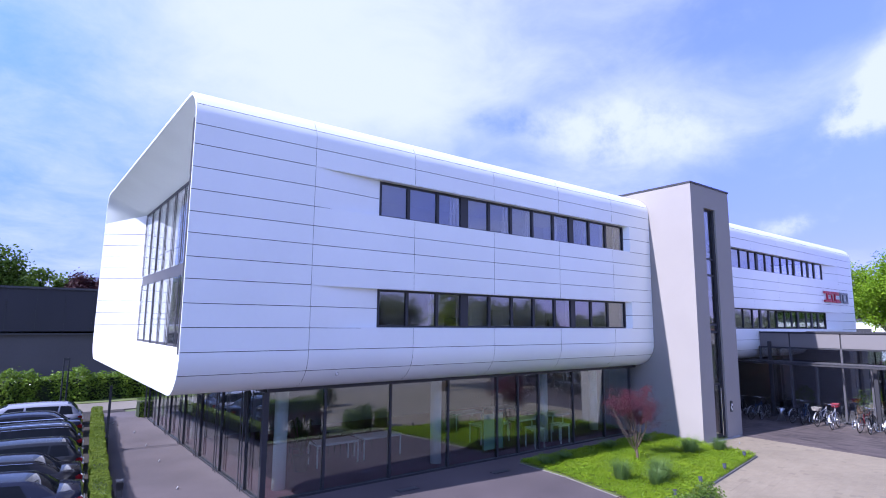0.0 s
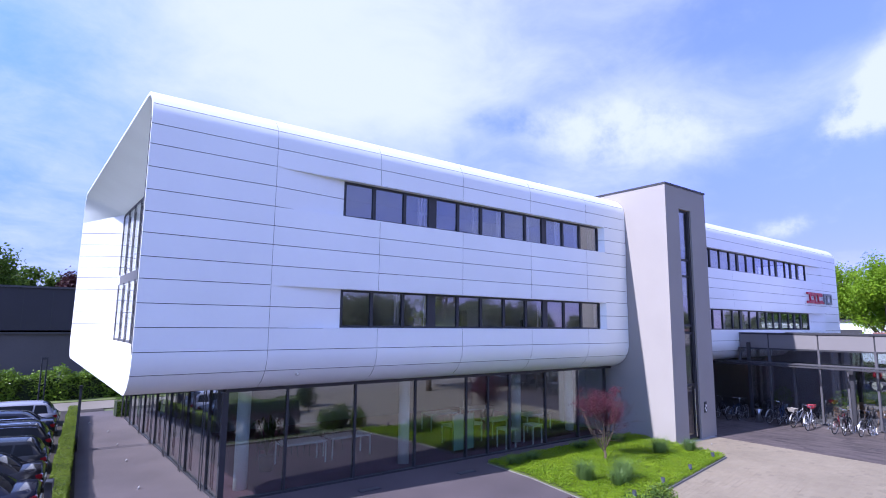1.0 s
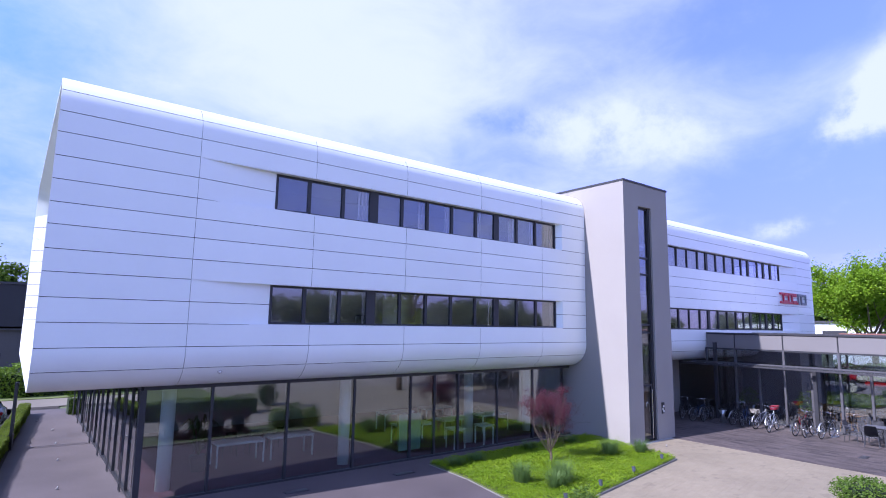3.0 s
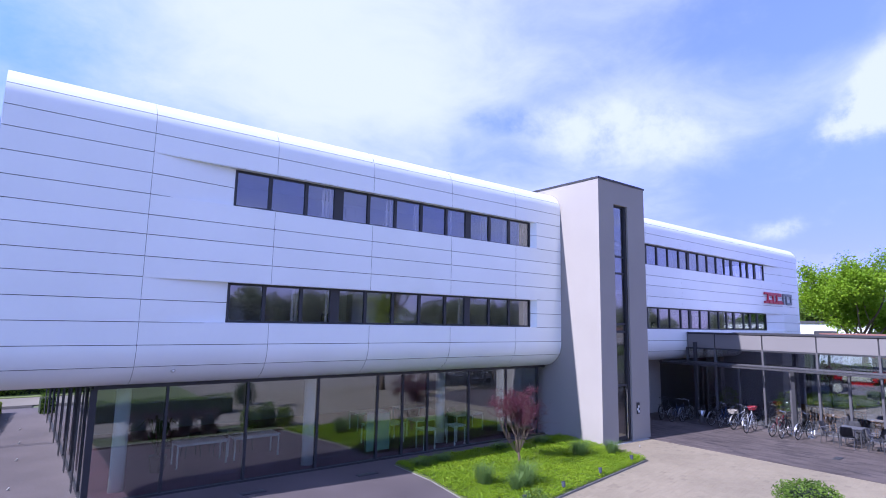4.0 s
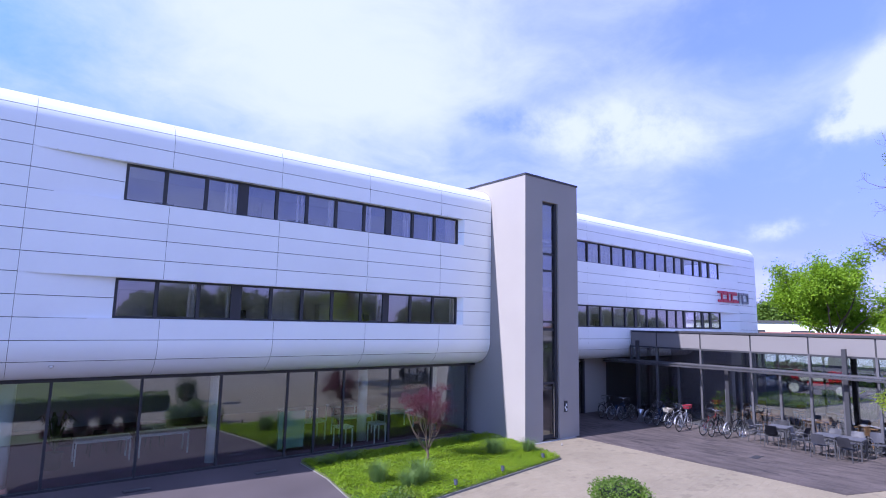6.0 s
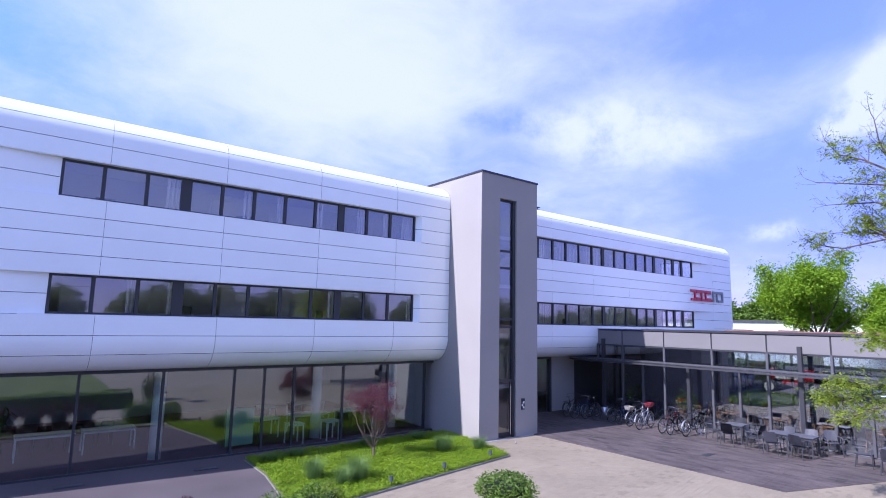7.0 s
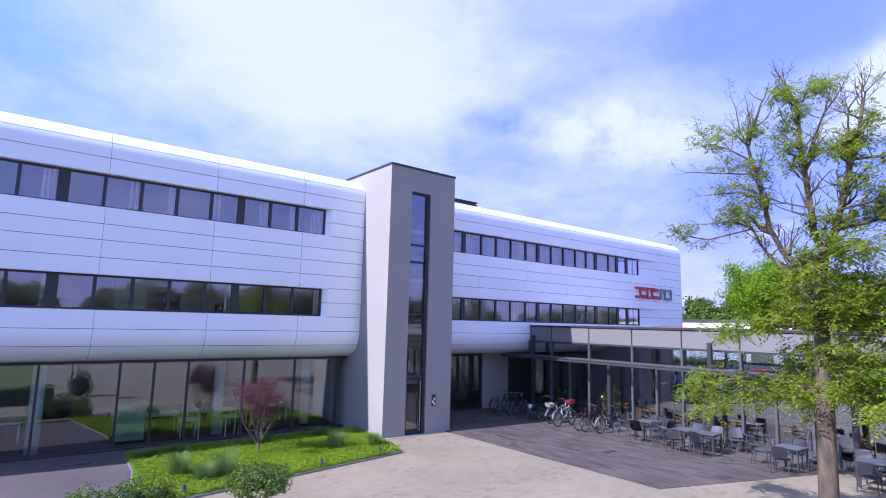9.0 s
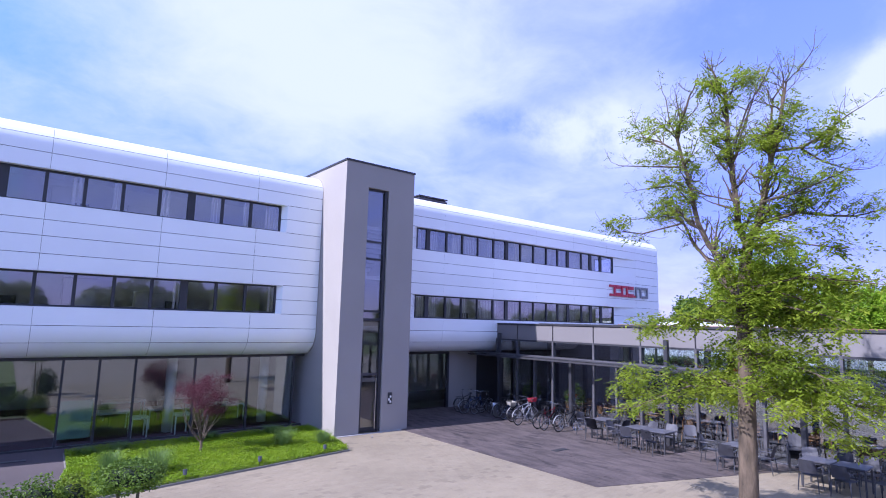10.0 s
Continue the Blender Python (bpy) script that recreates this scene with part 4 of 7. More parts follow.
def clumps(points, each, radius, seed=1, squash=0.7):
    """Leaf places scattered round each point."""
    rng = np.random.default_rng(seed)
    p = np.repeat(np.asarray(points, dtype=float), each, axis=0)
    o = rng.normal(size=p.shape) * radius * 0.5
    o[:, 2] *= squash
    return p + o


def grow(bm, tips, p, d, r, length, depth, rng, wander=0.35, fork=(2, 3), up=0.12, shrink=0.68, sides=6):
    """A limb that bends, thins and forks; the ends of its twigs go into tips."""
    steps = 4
    pts, rad = [Vector(p)], [r]
    d = Vector(d).normalized()
    for i in range(steps):
        d = (d + Vector((rng.uniform(-1, 1), rng.uniform(-1, 1), rng.uniform(-1, 1))) * wander * 0.5 + Vector((0, 0, up))).normalized()
        pts.append(pts[-1] + d * length / steps)
        rad.append(r * (1 - 0.4 * (i + 1) / steps))
        if depth <= 1:
            tips.append(pts[-1].copy())
    tube(bm, pts, rad, sides if depth > 1 else 4, caps=False)
    if depth <= 0:
        return
    for k in range(rng.randint(*fork)):
        at = pts[rng.randint(2, steps)]
        turn = Vector((rng.uniform(-1, 1), rng.uniform(-1, 1), rng.uniform(-0.5, 0.8)))
        grow(bm, tips, at, d * 0.55 + turn * 0.85, rad[-1] * 0.72, length * shrink * rng.uniform(0.75, 1.15), depth - 1, rng, wander, fork, up, shrink, sides)
    grow(bm, tips, pts[-1], d, rad[-1], length * shrink, depth - 1, rng, wander, fork, up, shrink, sides)


# ---------------------------------------------------------------- planting bed
BED = [(13.35, 8.18), (21.85, 9.62), (22.30, 11.80), (22.40, 14.08), (14.12, 14.02), (14.02, 11.9)]


def inside(x, y, poly):
    hit = False
    for (x0, y0), (x1, y1) in zip(poly, poly[1:] + poly[:1]):
        if (y0 > y) != (y1 > y) and x < (x1 - x0) * (y - y0) / (y1 - y0) + x0:
            hit = not hit
    return hit


bed = thing("planting_bed", "kerbed planting bed of low bright green ground cover", "planting bed")
part("soil", prism(BED, -0.2, 0.05), M_LAWN, bed)
for (xa, ya), (xb, yb) in ((BED[0], BED[1]), (BED[5], BED[0]), (BED[4], BED[5])):
    L = math.hypot(xb - xa, yb - ya)
    m = Matrix.Translation((xa, ya, 0)) @ Matrix.Rotation(math.atan2(yb - ya, xb - xa), 4, "Z")
    n_stone = max(1, round(L / 1.0))
    for k in range(n_stone):
        bm = bx(k * L / n_stone + 0.004, (k + 1) * L / n_stone - 0.004, -0.04, 0.0, -0.15, 0.05 if ya < 8.5 and yb > 8.5 and xb > 20 else 0.022, bevel=0.005)
        bm.transform(m)
        part("kerb_stone", bm, M_KERB, bed)
rng = random.Random(5)
pts = []
while len(pts) < 102000:
    x, y = rng.uniform(13.3, 22.4), rng.uniform(8.1, 14.6)
    if inside(x, y, BED):
        h = 0.06 + 0.11 * (0.5 + 0.5 * noise.noise(Vector((x * 1.6, y * 1.6, 0)))) + 0.07 * noise.noise(Vector((x * 6, y * 6, 3)))
        pts.append((x, y, 0.03 + h * rng.uniform(0.3, 1.1)))
cover = leaf_mesh("ground_cover", pts, 0.042, L_COVER, 0.75, 2.2, 3)
tagged(cover, "dense bright yellow-green ground-cover leaves in the bed", "ground cover", kind="stuff")


def tuft(at, height, spread, blades, seed, label="soft blue-green tuft of ornamental grass in the bed", mat=None):
    rng = random.Random(seed)
    bm = bmesh.new()
    for _ in range(blades):
        a = rng.uniform(0, 2 * math.pi)
        r0 = spread * 0.35 * math.sqrt(rng.random())
        lean = spread * rng.uniform(0.2, 1.0)
        h = height * rng.uniform(0.35, 1.1)
        base = Vector((at[0] + math.cos(a) * r0, at[1] + math.sin(a) * r0, 0.02))
        out = Vector((math.cos(a), math.sin(a), 0))
        side = Vector((-math.sin(a), math.cos(a), 0)) * 0.0026
        p1 = base + out * lean * 0.35 + Vector((0, 0, h * 0.6))
        p2 = base + out * lean + Vector((0, 0, h * rng.uniform(0.75, 1.0)))
        v = [bm.verts.new(q) for q in (base - side, base + side, p1 + side, p1 - side)]
        bm.faces.new(v)
        bm.faces.new((v[3], v[2], bm.verts.new(p2)))
    return solid("ornamental_grass", bm, mat or L_GRASS, label, "grass tuft", group="grass tufts in the bed")


for k, (x, y, h, s) in enumerate(((14.9, 10.5, 0.75, 0.42), (15.35, 9.6, 0.62, 0.4), (15.95, 9.85, 0.82, 0.48), (20.15, 11.2, 0.75, 0.5), (21.45, 10.75, 0.6, 0.36),
                                  (14.6, 13.2, 0.34, 0.38), (15.5, 13.25, 0.38, 0.4), (18.4, 13.5, 0.38, 0.42), (20.6, 13.4, 0.42, 0.45))):
    tuft((x, y), h * 1.0, s * 1.15, 1000, 20 + k)
# bed spot lights
M_SPOT = material("blue_grey_enamel", (0.07, 0.08, 0.115), 0.5, 0, 0.1, 4, 60)
for k, (x, y) in enumerate(((20.95, 9.62), (18.62, 9.20), (16.45, 8.86), (14.6, 8.6))):
    lamp = thing("garden_spotlight", "small grey garden spotlight at the bed's kerb", "garden light", group="spotlights in the bed")
    part("stake", rod([(0, 0, 0), (0, 0, 0.14)], 0.018, 8), M_STEEL, lamp)
    part("head", rod([(0.0, 0.0, 0.13), (0.0, 0.015, 0.27)], [0.05, 0.06], 12), M_SPOT, lamp)
    part("lens", rod([(0.0, 0.015, 0.27), (0.0, 0.0155, 0.275)], 0.052, 12), M_STEEL, lamp)
    lamp.matrix_basis = pose(x, y, 0.03, 0, 0, 15 * k)

# red maple
maple = thing("maple_tree", "small red-leaved maple with bare lower twigs in the bed", "tree")
rng = random.Random(11)
bm, tips = bmesh.new(), []
tube(bm, [(17.6, 11.75, 0.0), (17.62, 11.74, 0.25), (17.60, 11.76, 0.42)], [0.055, 0.045, 0.042], 8)
for k in range(11):
    a = k * 2 * math.pi / 11 + rng.uniform(-0.2, 0.2)
    lean = 0.28 + 0.50 * (k % 3) / 2
    grow(bm, tips, (17.60, 11.76, 0.26 + 0.02 * k), (math.cos(a) * lean, math.sin(a) * lean, 1.0), 0.017, 0.80, 4, rng, 0.42, (1, 2), 0.07, 0.72, 5)
part("trunk", bm, M_BARK, maple)
rng = random.Random(12)
middle = Vector((17.6, 11.75, 1.88))
top = [p for p in tips if ((p.x - middle.x) / 1.02) ** 2 + ((p.y - middle.y) / 1.02) ** 2 + ((p.z - middle.z) / 1.02) ** 2 < 1.0 and noise.noise(p * 2.8) > -0.16 and rng.random() < 0.9]
leaf_mesh("crown", clumps([tuple(p) for p in top], 10, 0.17, 5, 0.45), 0.042, L_RED, 0.6, 0.2, 6, maple)

# ---------------------------------------------------------------- locust tree at the terrace
tree = thing("locust_tree", "tall locust tree, leafy below and sparse above, on the paving", "tree")
rng = random.Random(21)
bm, high, low = bmesh.new(), [], []
TRUNK = [(24.70, -2.12, -0.05), (24.70, -2.14, 0.5), (24.70, -2.18, 2.0), (24.70, -2.22, 3.6), (24.70, -2.22, 4.9), (24.70, -2.30, 5.8), (24.70, -2.40, 6.32)]
tube(bm, TRUNK, [0.235, 0.198, 0.180, 0.160, 0.140, 0.120, 0.105], 14)
part("trunk", bm, M_BARK, tree, smooth=True)


def limb(points, radius, tips, depth=3, reach=1.0):
    bm = bmesh.new()
    pts = [Vector(p) for p in points]
    radii = [radius * (1 - 0.6 * i / (len(pts) - 1)) for i in range(len(pts))]
    tube(bm, pts, radii, 8)
    for i in range(1, len(pts)):
        d = pts[i] - pts[i - 1]
        for _ in range(4 if tips is high else 3):
            turn = Vector((rng.uniform(-1, 1), rng.uniform(-1, 1), rng.uniform(-0.3, 0.5)))
            grow(bm, tips, pts[i - 1].lerp(pts[i], rng.uniform(0.4, 1.0)), d.normalized() * 0.5 + turn, radii[i] * 0.55, reach * rng.uniform(0.7, 1.1), depth - 1, rng, 0.45, (1, 2), (0.08 if tips is high else -0.02), 0.72, 5)
    grow(bm, tips, pts[-1], pts[-1] - pts[-2], radii[-1], reach, depth - 1, rng, 0.4, (1, 2), (0.1 if tips is high else -0.02), 0.72, 5)
    part("limb", bm, M_BARK, tree)


limb([(24.70, -2.06, 5.43), (24.66, -1.92, 5.85), (24.61, -1.58, 6.28), (24.57, -1.36, 6.84), (24.52, -1.29, 7.34), (24.48, -1.21, 7.93), (24.44, -1.08, 8.53), (24.39, -1.01, 8.99), (24.35, -1.29, 9.57)], 0.075, high, 3, 0.40)
limb([(24.70, -2.10, 5.10), (24.78, -1.94, 5.31), (24.86, -1.50, 5.88), (24.94, -1.07, 6.39), (25.02, -0.77, 6.99), (25.10, -0.55, 7.25)], 0.055, high, 3, 0.40)
limb([(24.70, -2.34, 6.28), (24.74, -2.18, 6.68), (24.77, -2.16, 7.20), (24.81, -2.10, 7.68), (24.85, -2.05, 8.18), (24.89, -1.99, 8.74), (24.93, -1.97, 9.30), (24.96, -1.93, 9.87), (25.00, -1.75, 10.30)], 0.08, high, 3, 0.40)
limb([(24.85, -2.06, 8.12), (24.76, -2.13, 8.36), (24.67, -2.34, 8.85), (24.59, -2.58, 9.32), (24.50, -2.84, 9.57)], 0.03, high, 3, 0.36)
limb([(24.85, -2.18, 8.46), (24.97, -2.28, 8.93), (25.08, -2.47, 9.56), (25.20, -2.55, 9.95)], 0.026, high, 3, 0.36)
limb([(24.70, -2.36, 6.25), (24.66, -2.62, 6.68), (24.62, -2.80, 7.24), (24.57, -2.89, 7.67), (24.53, -3.04, 8.08), (24.49, -3.18, 8.49), (24.45, -3.29, 9.04)], 0.08, high, 3, 0.40)
limb([(24.54, -2.96, 7.86), (24.68, -2.97, 8.74), (24.81, -3.00, 9.39), (24.95, -3.22, 9.78)], 0.032, high, 3, 0.36)
limb([(24.49, -3.23, 8.67), (24.45, -3.40, 9.53), (24.40, -3.74, 9.78)], 0.028, high, 3, 0.36)
limb([(24.53, -3.09, 8.14), (24.69, -3.54, 8.15), (24.84, -3.82, 8.33), (25.00, -4.24, 8.69)], 0.035, high, 3, 0.36)
limb([(24.70, -3.49, 8.15), (25.00, -3.79, 7.85), (25.30, -4.13, 7.68)], 0.024, high, 3, 0.36)
limb([(24.65, -2.65, 6.68), (24.74, -3.04, 6.76), (24.82, -3.37, 6.83), (24.91, -3.87, 6.70), (25.00, -4.25, 6.65)], 0.045, high, 3, 0.36)
limb([(24.61, -2.77, 7.11), (24.47, -3.17, 7.14), (24.34, -3.49, 7.14), (24.20, -4.00, 7.26)], 0.035, high, 3, 0.36)
limb([(24.44, -1.20, 8.17), (24.42, -0.31, 8.37), (24.40, 0.50, 8.56)], 0.026, high, 3, 0.36)
limb([(24.40, -1.07, 8.53), (24.57, -0.48, 9.00), (24.73, 0.07, 9.30), (24.90, 0.30, 9.60)], 0.028, high, 3, 0.36)
limb([(24.50, -1.25, 7.54), (24.85, -0.61, 7.90), (25.20, 0.30, 8.05)], 0.03, high, 3, 0.36)
limb([(24.80, -2.16, 7.25), (24.50, -1.60, 7.44), (24.20, -1.19, 7.69)], 0.022, high, 3, 0.36)
limb([(24.37, -1.01, 8.99), (24.34, -0.88, 9.31), (24.30, -0.83, 9.90)], 0.024, high, 3, 0.36)
limb([(25.02, -0.77, 7.02), (25.01, -0.23, 7.21), (25.00, 0.37, 7.23)], 0.024, high, 3, 0.36)
limb([(25.02, -0.76, 6.96), (24.66, 0.14, 6.75), (24.30, 0.60, 6.85)], 0.024, high, 3, 0.36)
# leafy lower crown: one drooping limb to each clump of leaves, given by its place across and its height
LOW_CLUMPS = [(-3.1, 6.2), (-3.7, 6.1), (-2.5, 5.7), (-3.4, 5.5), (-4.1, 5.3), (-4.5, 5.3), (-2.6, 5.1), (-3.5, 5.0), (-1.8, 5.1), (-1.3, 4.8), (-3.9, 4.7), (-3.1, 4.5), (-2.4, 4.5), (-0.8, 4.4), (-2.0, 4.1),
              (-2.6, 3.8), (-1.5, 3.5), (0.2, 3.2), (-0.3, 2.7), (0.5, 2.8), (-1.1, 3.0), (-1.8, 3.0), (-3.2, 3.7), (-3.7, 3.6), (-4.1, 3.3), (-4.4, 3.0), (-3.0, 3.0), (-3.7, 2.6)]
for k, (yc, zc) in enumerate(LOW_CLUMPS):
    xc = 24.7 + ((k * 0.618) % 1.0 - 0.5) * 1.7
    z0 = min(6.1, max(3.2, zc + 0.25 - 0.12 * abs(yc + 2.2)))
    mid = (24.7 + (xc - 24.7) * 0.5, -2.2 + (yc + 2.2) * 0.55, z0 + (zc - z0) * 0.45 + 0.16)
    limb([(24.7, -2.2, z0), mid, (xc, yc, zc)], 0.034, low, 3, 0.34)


def sprays(name, centres, length, leaflet, mat, seed, parent):
    """Feathered leaves: at each centre a drooping stalk with four pairs of narrow leaflets and one at its end."""
    rng = np.random.default_rng(seed)
    c = np.asarray(centres, dtype=float)
    n = len(c)
    turn = rng.uniform(0, 2 * np.pi, n)
    a = np.stack([np.cos(turn), np.sin(turn), rng.uniform(-0.75, 0.25, n)], axis=1)
    a /= np.linalg.norm(a, axis=1, keepdims=True)
    side = np.stack([-np.sin(turn), np.cos(turn), rng.normal(size=n) * 0.3], axis=1)
    size = rng.uniform(0.7, 1.3, (n, 1))
    verts = []
    for k in range(9):
        f, sign = (k // 2 + 1) / 5.0, (1.0 if k % 2 else -1.0) * (k < 8)
        axis = side * sign * 0.9 + a * (0.45 if k < 8 else 1.0) + np.array([0, 0, -0.22]) + rng.normal(size=(n, 3)) * 0.16
        axis /= np.linalg.norm(axis, axis=1, keepdims=True)
        across = np.cross(axis, np.array([0, 0, 1.0]) + rng.normal(size=(n, 3)) * 0.35)
        across /= np.linalg.norm(across, axis=1, keepdims=True) + 1e-9
        base = c + a * length * size * f + np.array([0, 0, -0.25]) * length * size * f * f
        lo, hi = base + axis * leaflet * size * 0.06, base + axis * leaflet * size
        m = base + axis * leaflet * size * 0.5
        verts.append(np.stack([lo, m + across * leaflet * size * 0.21, hi, m - across * leaflet * size * 0.21], axis=1))
    v = np.concatenate(verts).reshape(-1, 3)
    me = bpy.data.meshes.new(name)
    me.from_pydata(v.tolist(), [], np.arange(len(v)).reshape(-1, 4).tolist())
    me.materials.append(mat)
    ob = new(name, me)
    ob.parent = parent
    return ob


HIGH_CLUMPS = [(-1.0, 9.3), (-1.1, 8.4), (-0.1, 8.0), (-0.4, 7.5), (0.2, 7.2), (-0.9, 7.7), (-1.2, 7.3), (-1.9, 9.5), (-1.8, 10.1), (-2.4, 10.1), (-2.0, 8.6), (-2.3, 8.6), (-1.8, 8.2), (-1.6, 9.1), (-3.4, 9.1), (-3.6, 9.1),
               (-3.3, 8.8), (-3.1, 8.5), (-3.0, 7.9), (-4.0, 8.4), (-4.2, 8.6), (-3.7, 7.2), (-4.0, 7.3), (-4.2, 6.6), (-3.8, 6.7), (-4.5, 6.7), (-2.9, 7.1), (-2.4, 6.9), (-0.7, 6.6), (0.0, 9.5), (0.0, 8.9), (-0.4, 8.7), (-0.1, 6.4), (-3.2, 7.3), (-3.4, 7.9), (0.6, 6.9)]
pick = random.Random(4)
few, rare = [], []
for p in high:
    near = min((p.y - yc) ** 2 + (p.z - zc) ** 2 for yc, zc in HIGH_CLUMPS)
    if near < 0.30 ** 2 and pick.random() < 0.46:
        few.append(tuple(p))
    elif pick.random() < 0.10:
        rare.append(tuple(p))
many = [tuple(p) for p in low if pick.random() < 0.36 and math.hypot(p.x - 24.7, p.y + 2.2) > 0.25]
sprays("crown", clumps(few, 2, 0.22, 8), 0.18, 0.076, L_TREE, 9, tree)
sprays("crown", clumps(rare, 1, 0.10, 12), 0.13, 0.045, L_TREE, 13, tree)
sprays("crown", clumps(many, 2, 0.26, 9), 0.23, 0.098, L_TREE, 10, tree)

# ---------------------------------------------------------------- clipped standard and shrubs by the drive
def shell_points(centre, radii, count, seed, low=-0.7, square=False):
    rng = np.random.default_rng(seed)
    v = rng.normal(size=(count * 2, 3))
    v /= np.linalg.norm(v, axis=1, keepdims=True)
    v = v[v[:, 2] > low][:count]
    if square:
        v = np.sign(v) * np.abs(v) ** 0.4
    bumpy = 1 + 0.10 * np.sin(v[:, [0]] * 7 + v[:, [1]] * 5) + 0.10 * rng.normal(size=(len(v), 1))
    return np.asarray(centre) + v * np.asarray(radii) * np.clip(bumpy, 0.55, 1.25)


globe = thing("standard_shrub", "small clipped standard shrub with a flat round crown", "shrub")
bm = bmesh.new()
tube(bm, [(13.81, 1.70, -0.02), (13.77, 1.74, 0.9), (13.71, 1.70, 1.9)], [0.035, 0.03, 0.025], 8)
tube(bm, [(13.89, 1.76, -0.02), (13.95, 1.78, 1.0), (13.99, 1.80, 1.9)], [0.03, 0.026, 0.022], 8)
part("stem", bm, M_BARK, globe)
core = bmesh.new()
bmesh.ops.create_icosphere(core, subdivisions=2, radius=1.0)
core.transform(Matrix.Translation((13.85, 1.75, 2.08)) @ Matrix.Diagonal((0.33, 0.33, 0.13, 1)))
part("shade_core", core, M_CORE, globe)
leaf_mesh("crown", shell_points((13.85, 1.75, 2.08), (0.42, 0.42, 0.20), 3000, 31, -0.9), 0.045, L_SHRUB, 0.55, 0.3, 32, globe)


def shrub(centre, radii, leaf, mat, count, seed, label, group="shrubs by the drive", square=False):
    s = thing("shrub", label, "shrub", group)
    core = bmesh.new()
    bmesh.ops.create_icosphere(core, subdivisions=2, radius=1.0)
    core.transform(Matrix.Translation(centre) @ Matrix.Diagonal((radii[0] * 0.75, radii[1] * 0.75, radii[2] * 0.75, 1)))
    part("shade_core", core, M_CORE, s)
    leaf_mesh("crown", shell_points(centre, radii, count, seed, square=square), leaf, mat, 0.55, 0.3, seed + 1, s)
    return s


shrub((13.1, 6.9, 0.40), (0.5, 0.45, 0.58), 0.07, L_SHRUB, 1600, 41, "rounded green shrub beside the drive")
shrub((12.3, 7.1, 0.38), (0.45, 0.42, 0.52), 0.07, L_SHRUB, 1300, 43, "rounded green shrub beside the drive")
shrub((13.75, 7.3, 0.36), (0.35, 0.35, 0.48), 0.07, L_BOX, 1200, 45, "rounded green shrub beside the drive")
for k in range(4):
    shrub((7.9 + 0.85 * k, 7.3, 0.45), (0.36, 0.36, 0.5), 0.042, L_COPPER, 5200, 51 + 2 * k, "dark copper-leaved clipped shrub in the kerbed strip", "copper shrubs in the strip", True)
solid("planting_strip", prism([(5.5, 6.3), (13.2, 6.3), (13.3, 8.1), (5.5, 8.1)], -0.2, 0.05), M_EARTH, "narrow kerbed planting strip beside the drive", "planting bed")
for ka, kb in ((6.2, 6.3), (8.1, 8.2)):
    solid("trim", bx(5.5, 13.15, ka, kb, -0.15, 0.07), M_ROAD, "pale concrete kerb of the planting strip", "kerb", kind="structure")
# ---------------------------------------------------------------- cars
M_TYRE = material("rubber", (0.018, 0.018, 0.018), 0.85, 0, 0.2, 6, 60)
M_RIM = material("alloy_rim", (0.45, 0.45, 0.47), 0.3, 0.9, 0.05, 6, 60)
M_CARGLASS = material("car_glass", (0.010, 0.012, 0.016), 0.05, 0, 0.1, 4, 40, spec=0.12)
M_TAIL = material("tail_lamp_red", (0.22, 0.010, 0.014), 0.2, 0, 0.1, 6, 60, coat=0.6)
M_PLATE = material("number_plate", (0.7, 0.7, 0.66), 0.5, 0, 0.05, 6, 60)
M_BLACK = material("black_plastic", (0.02, 0.02, 0.022), 0.5, 0, 0.2, 6, 60)


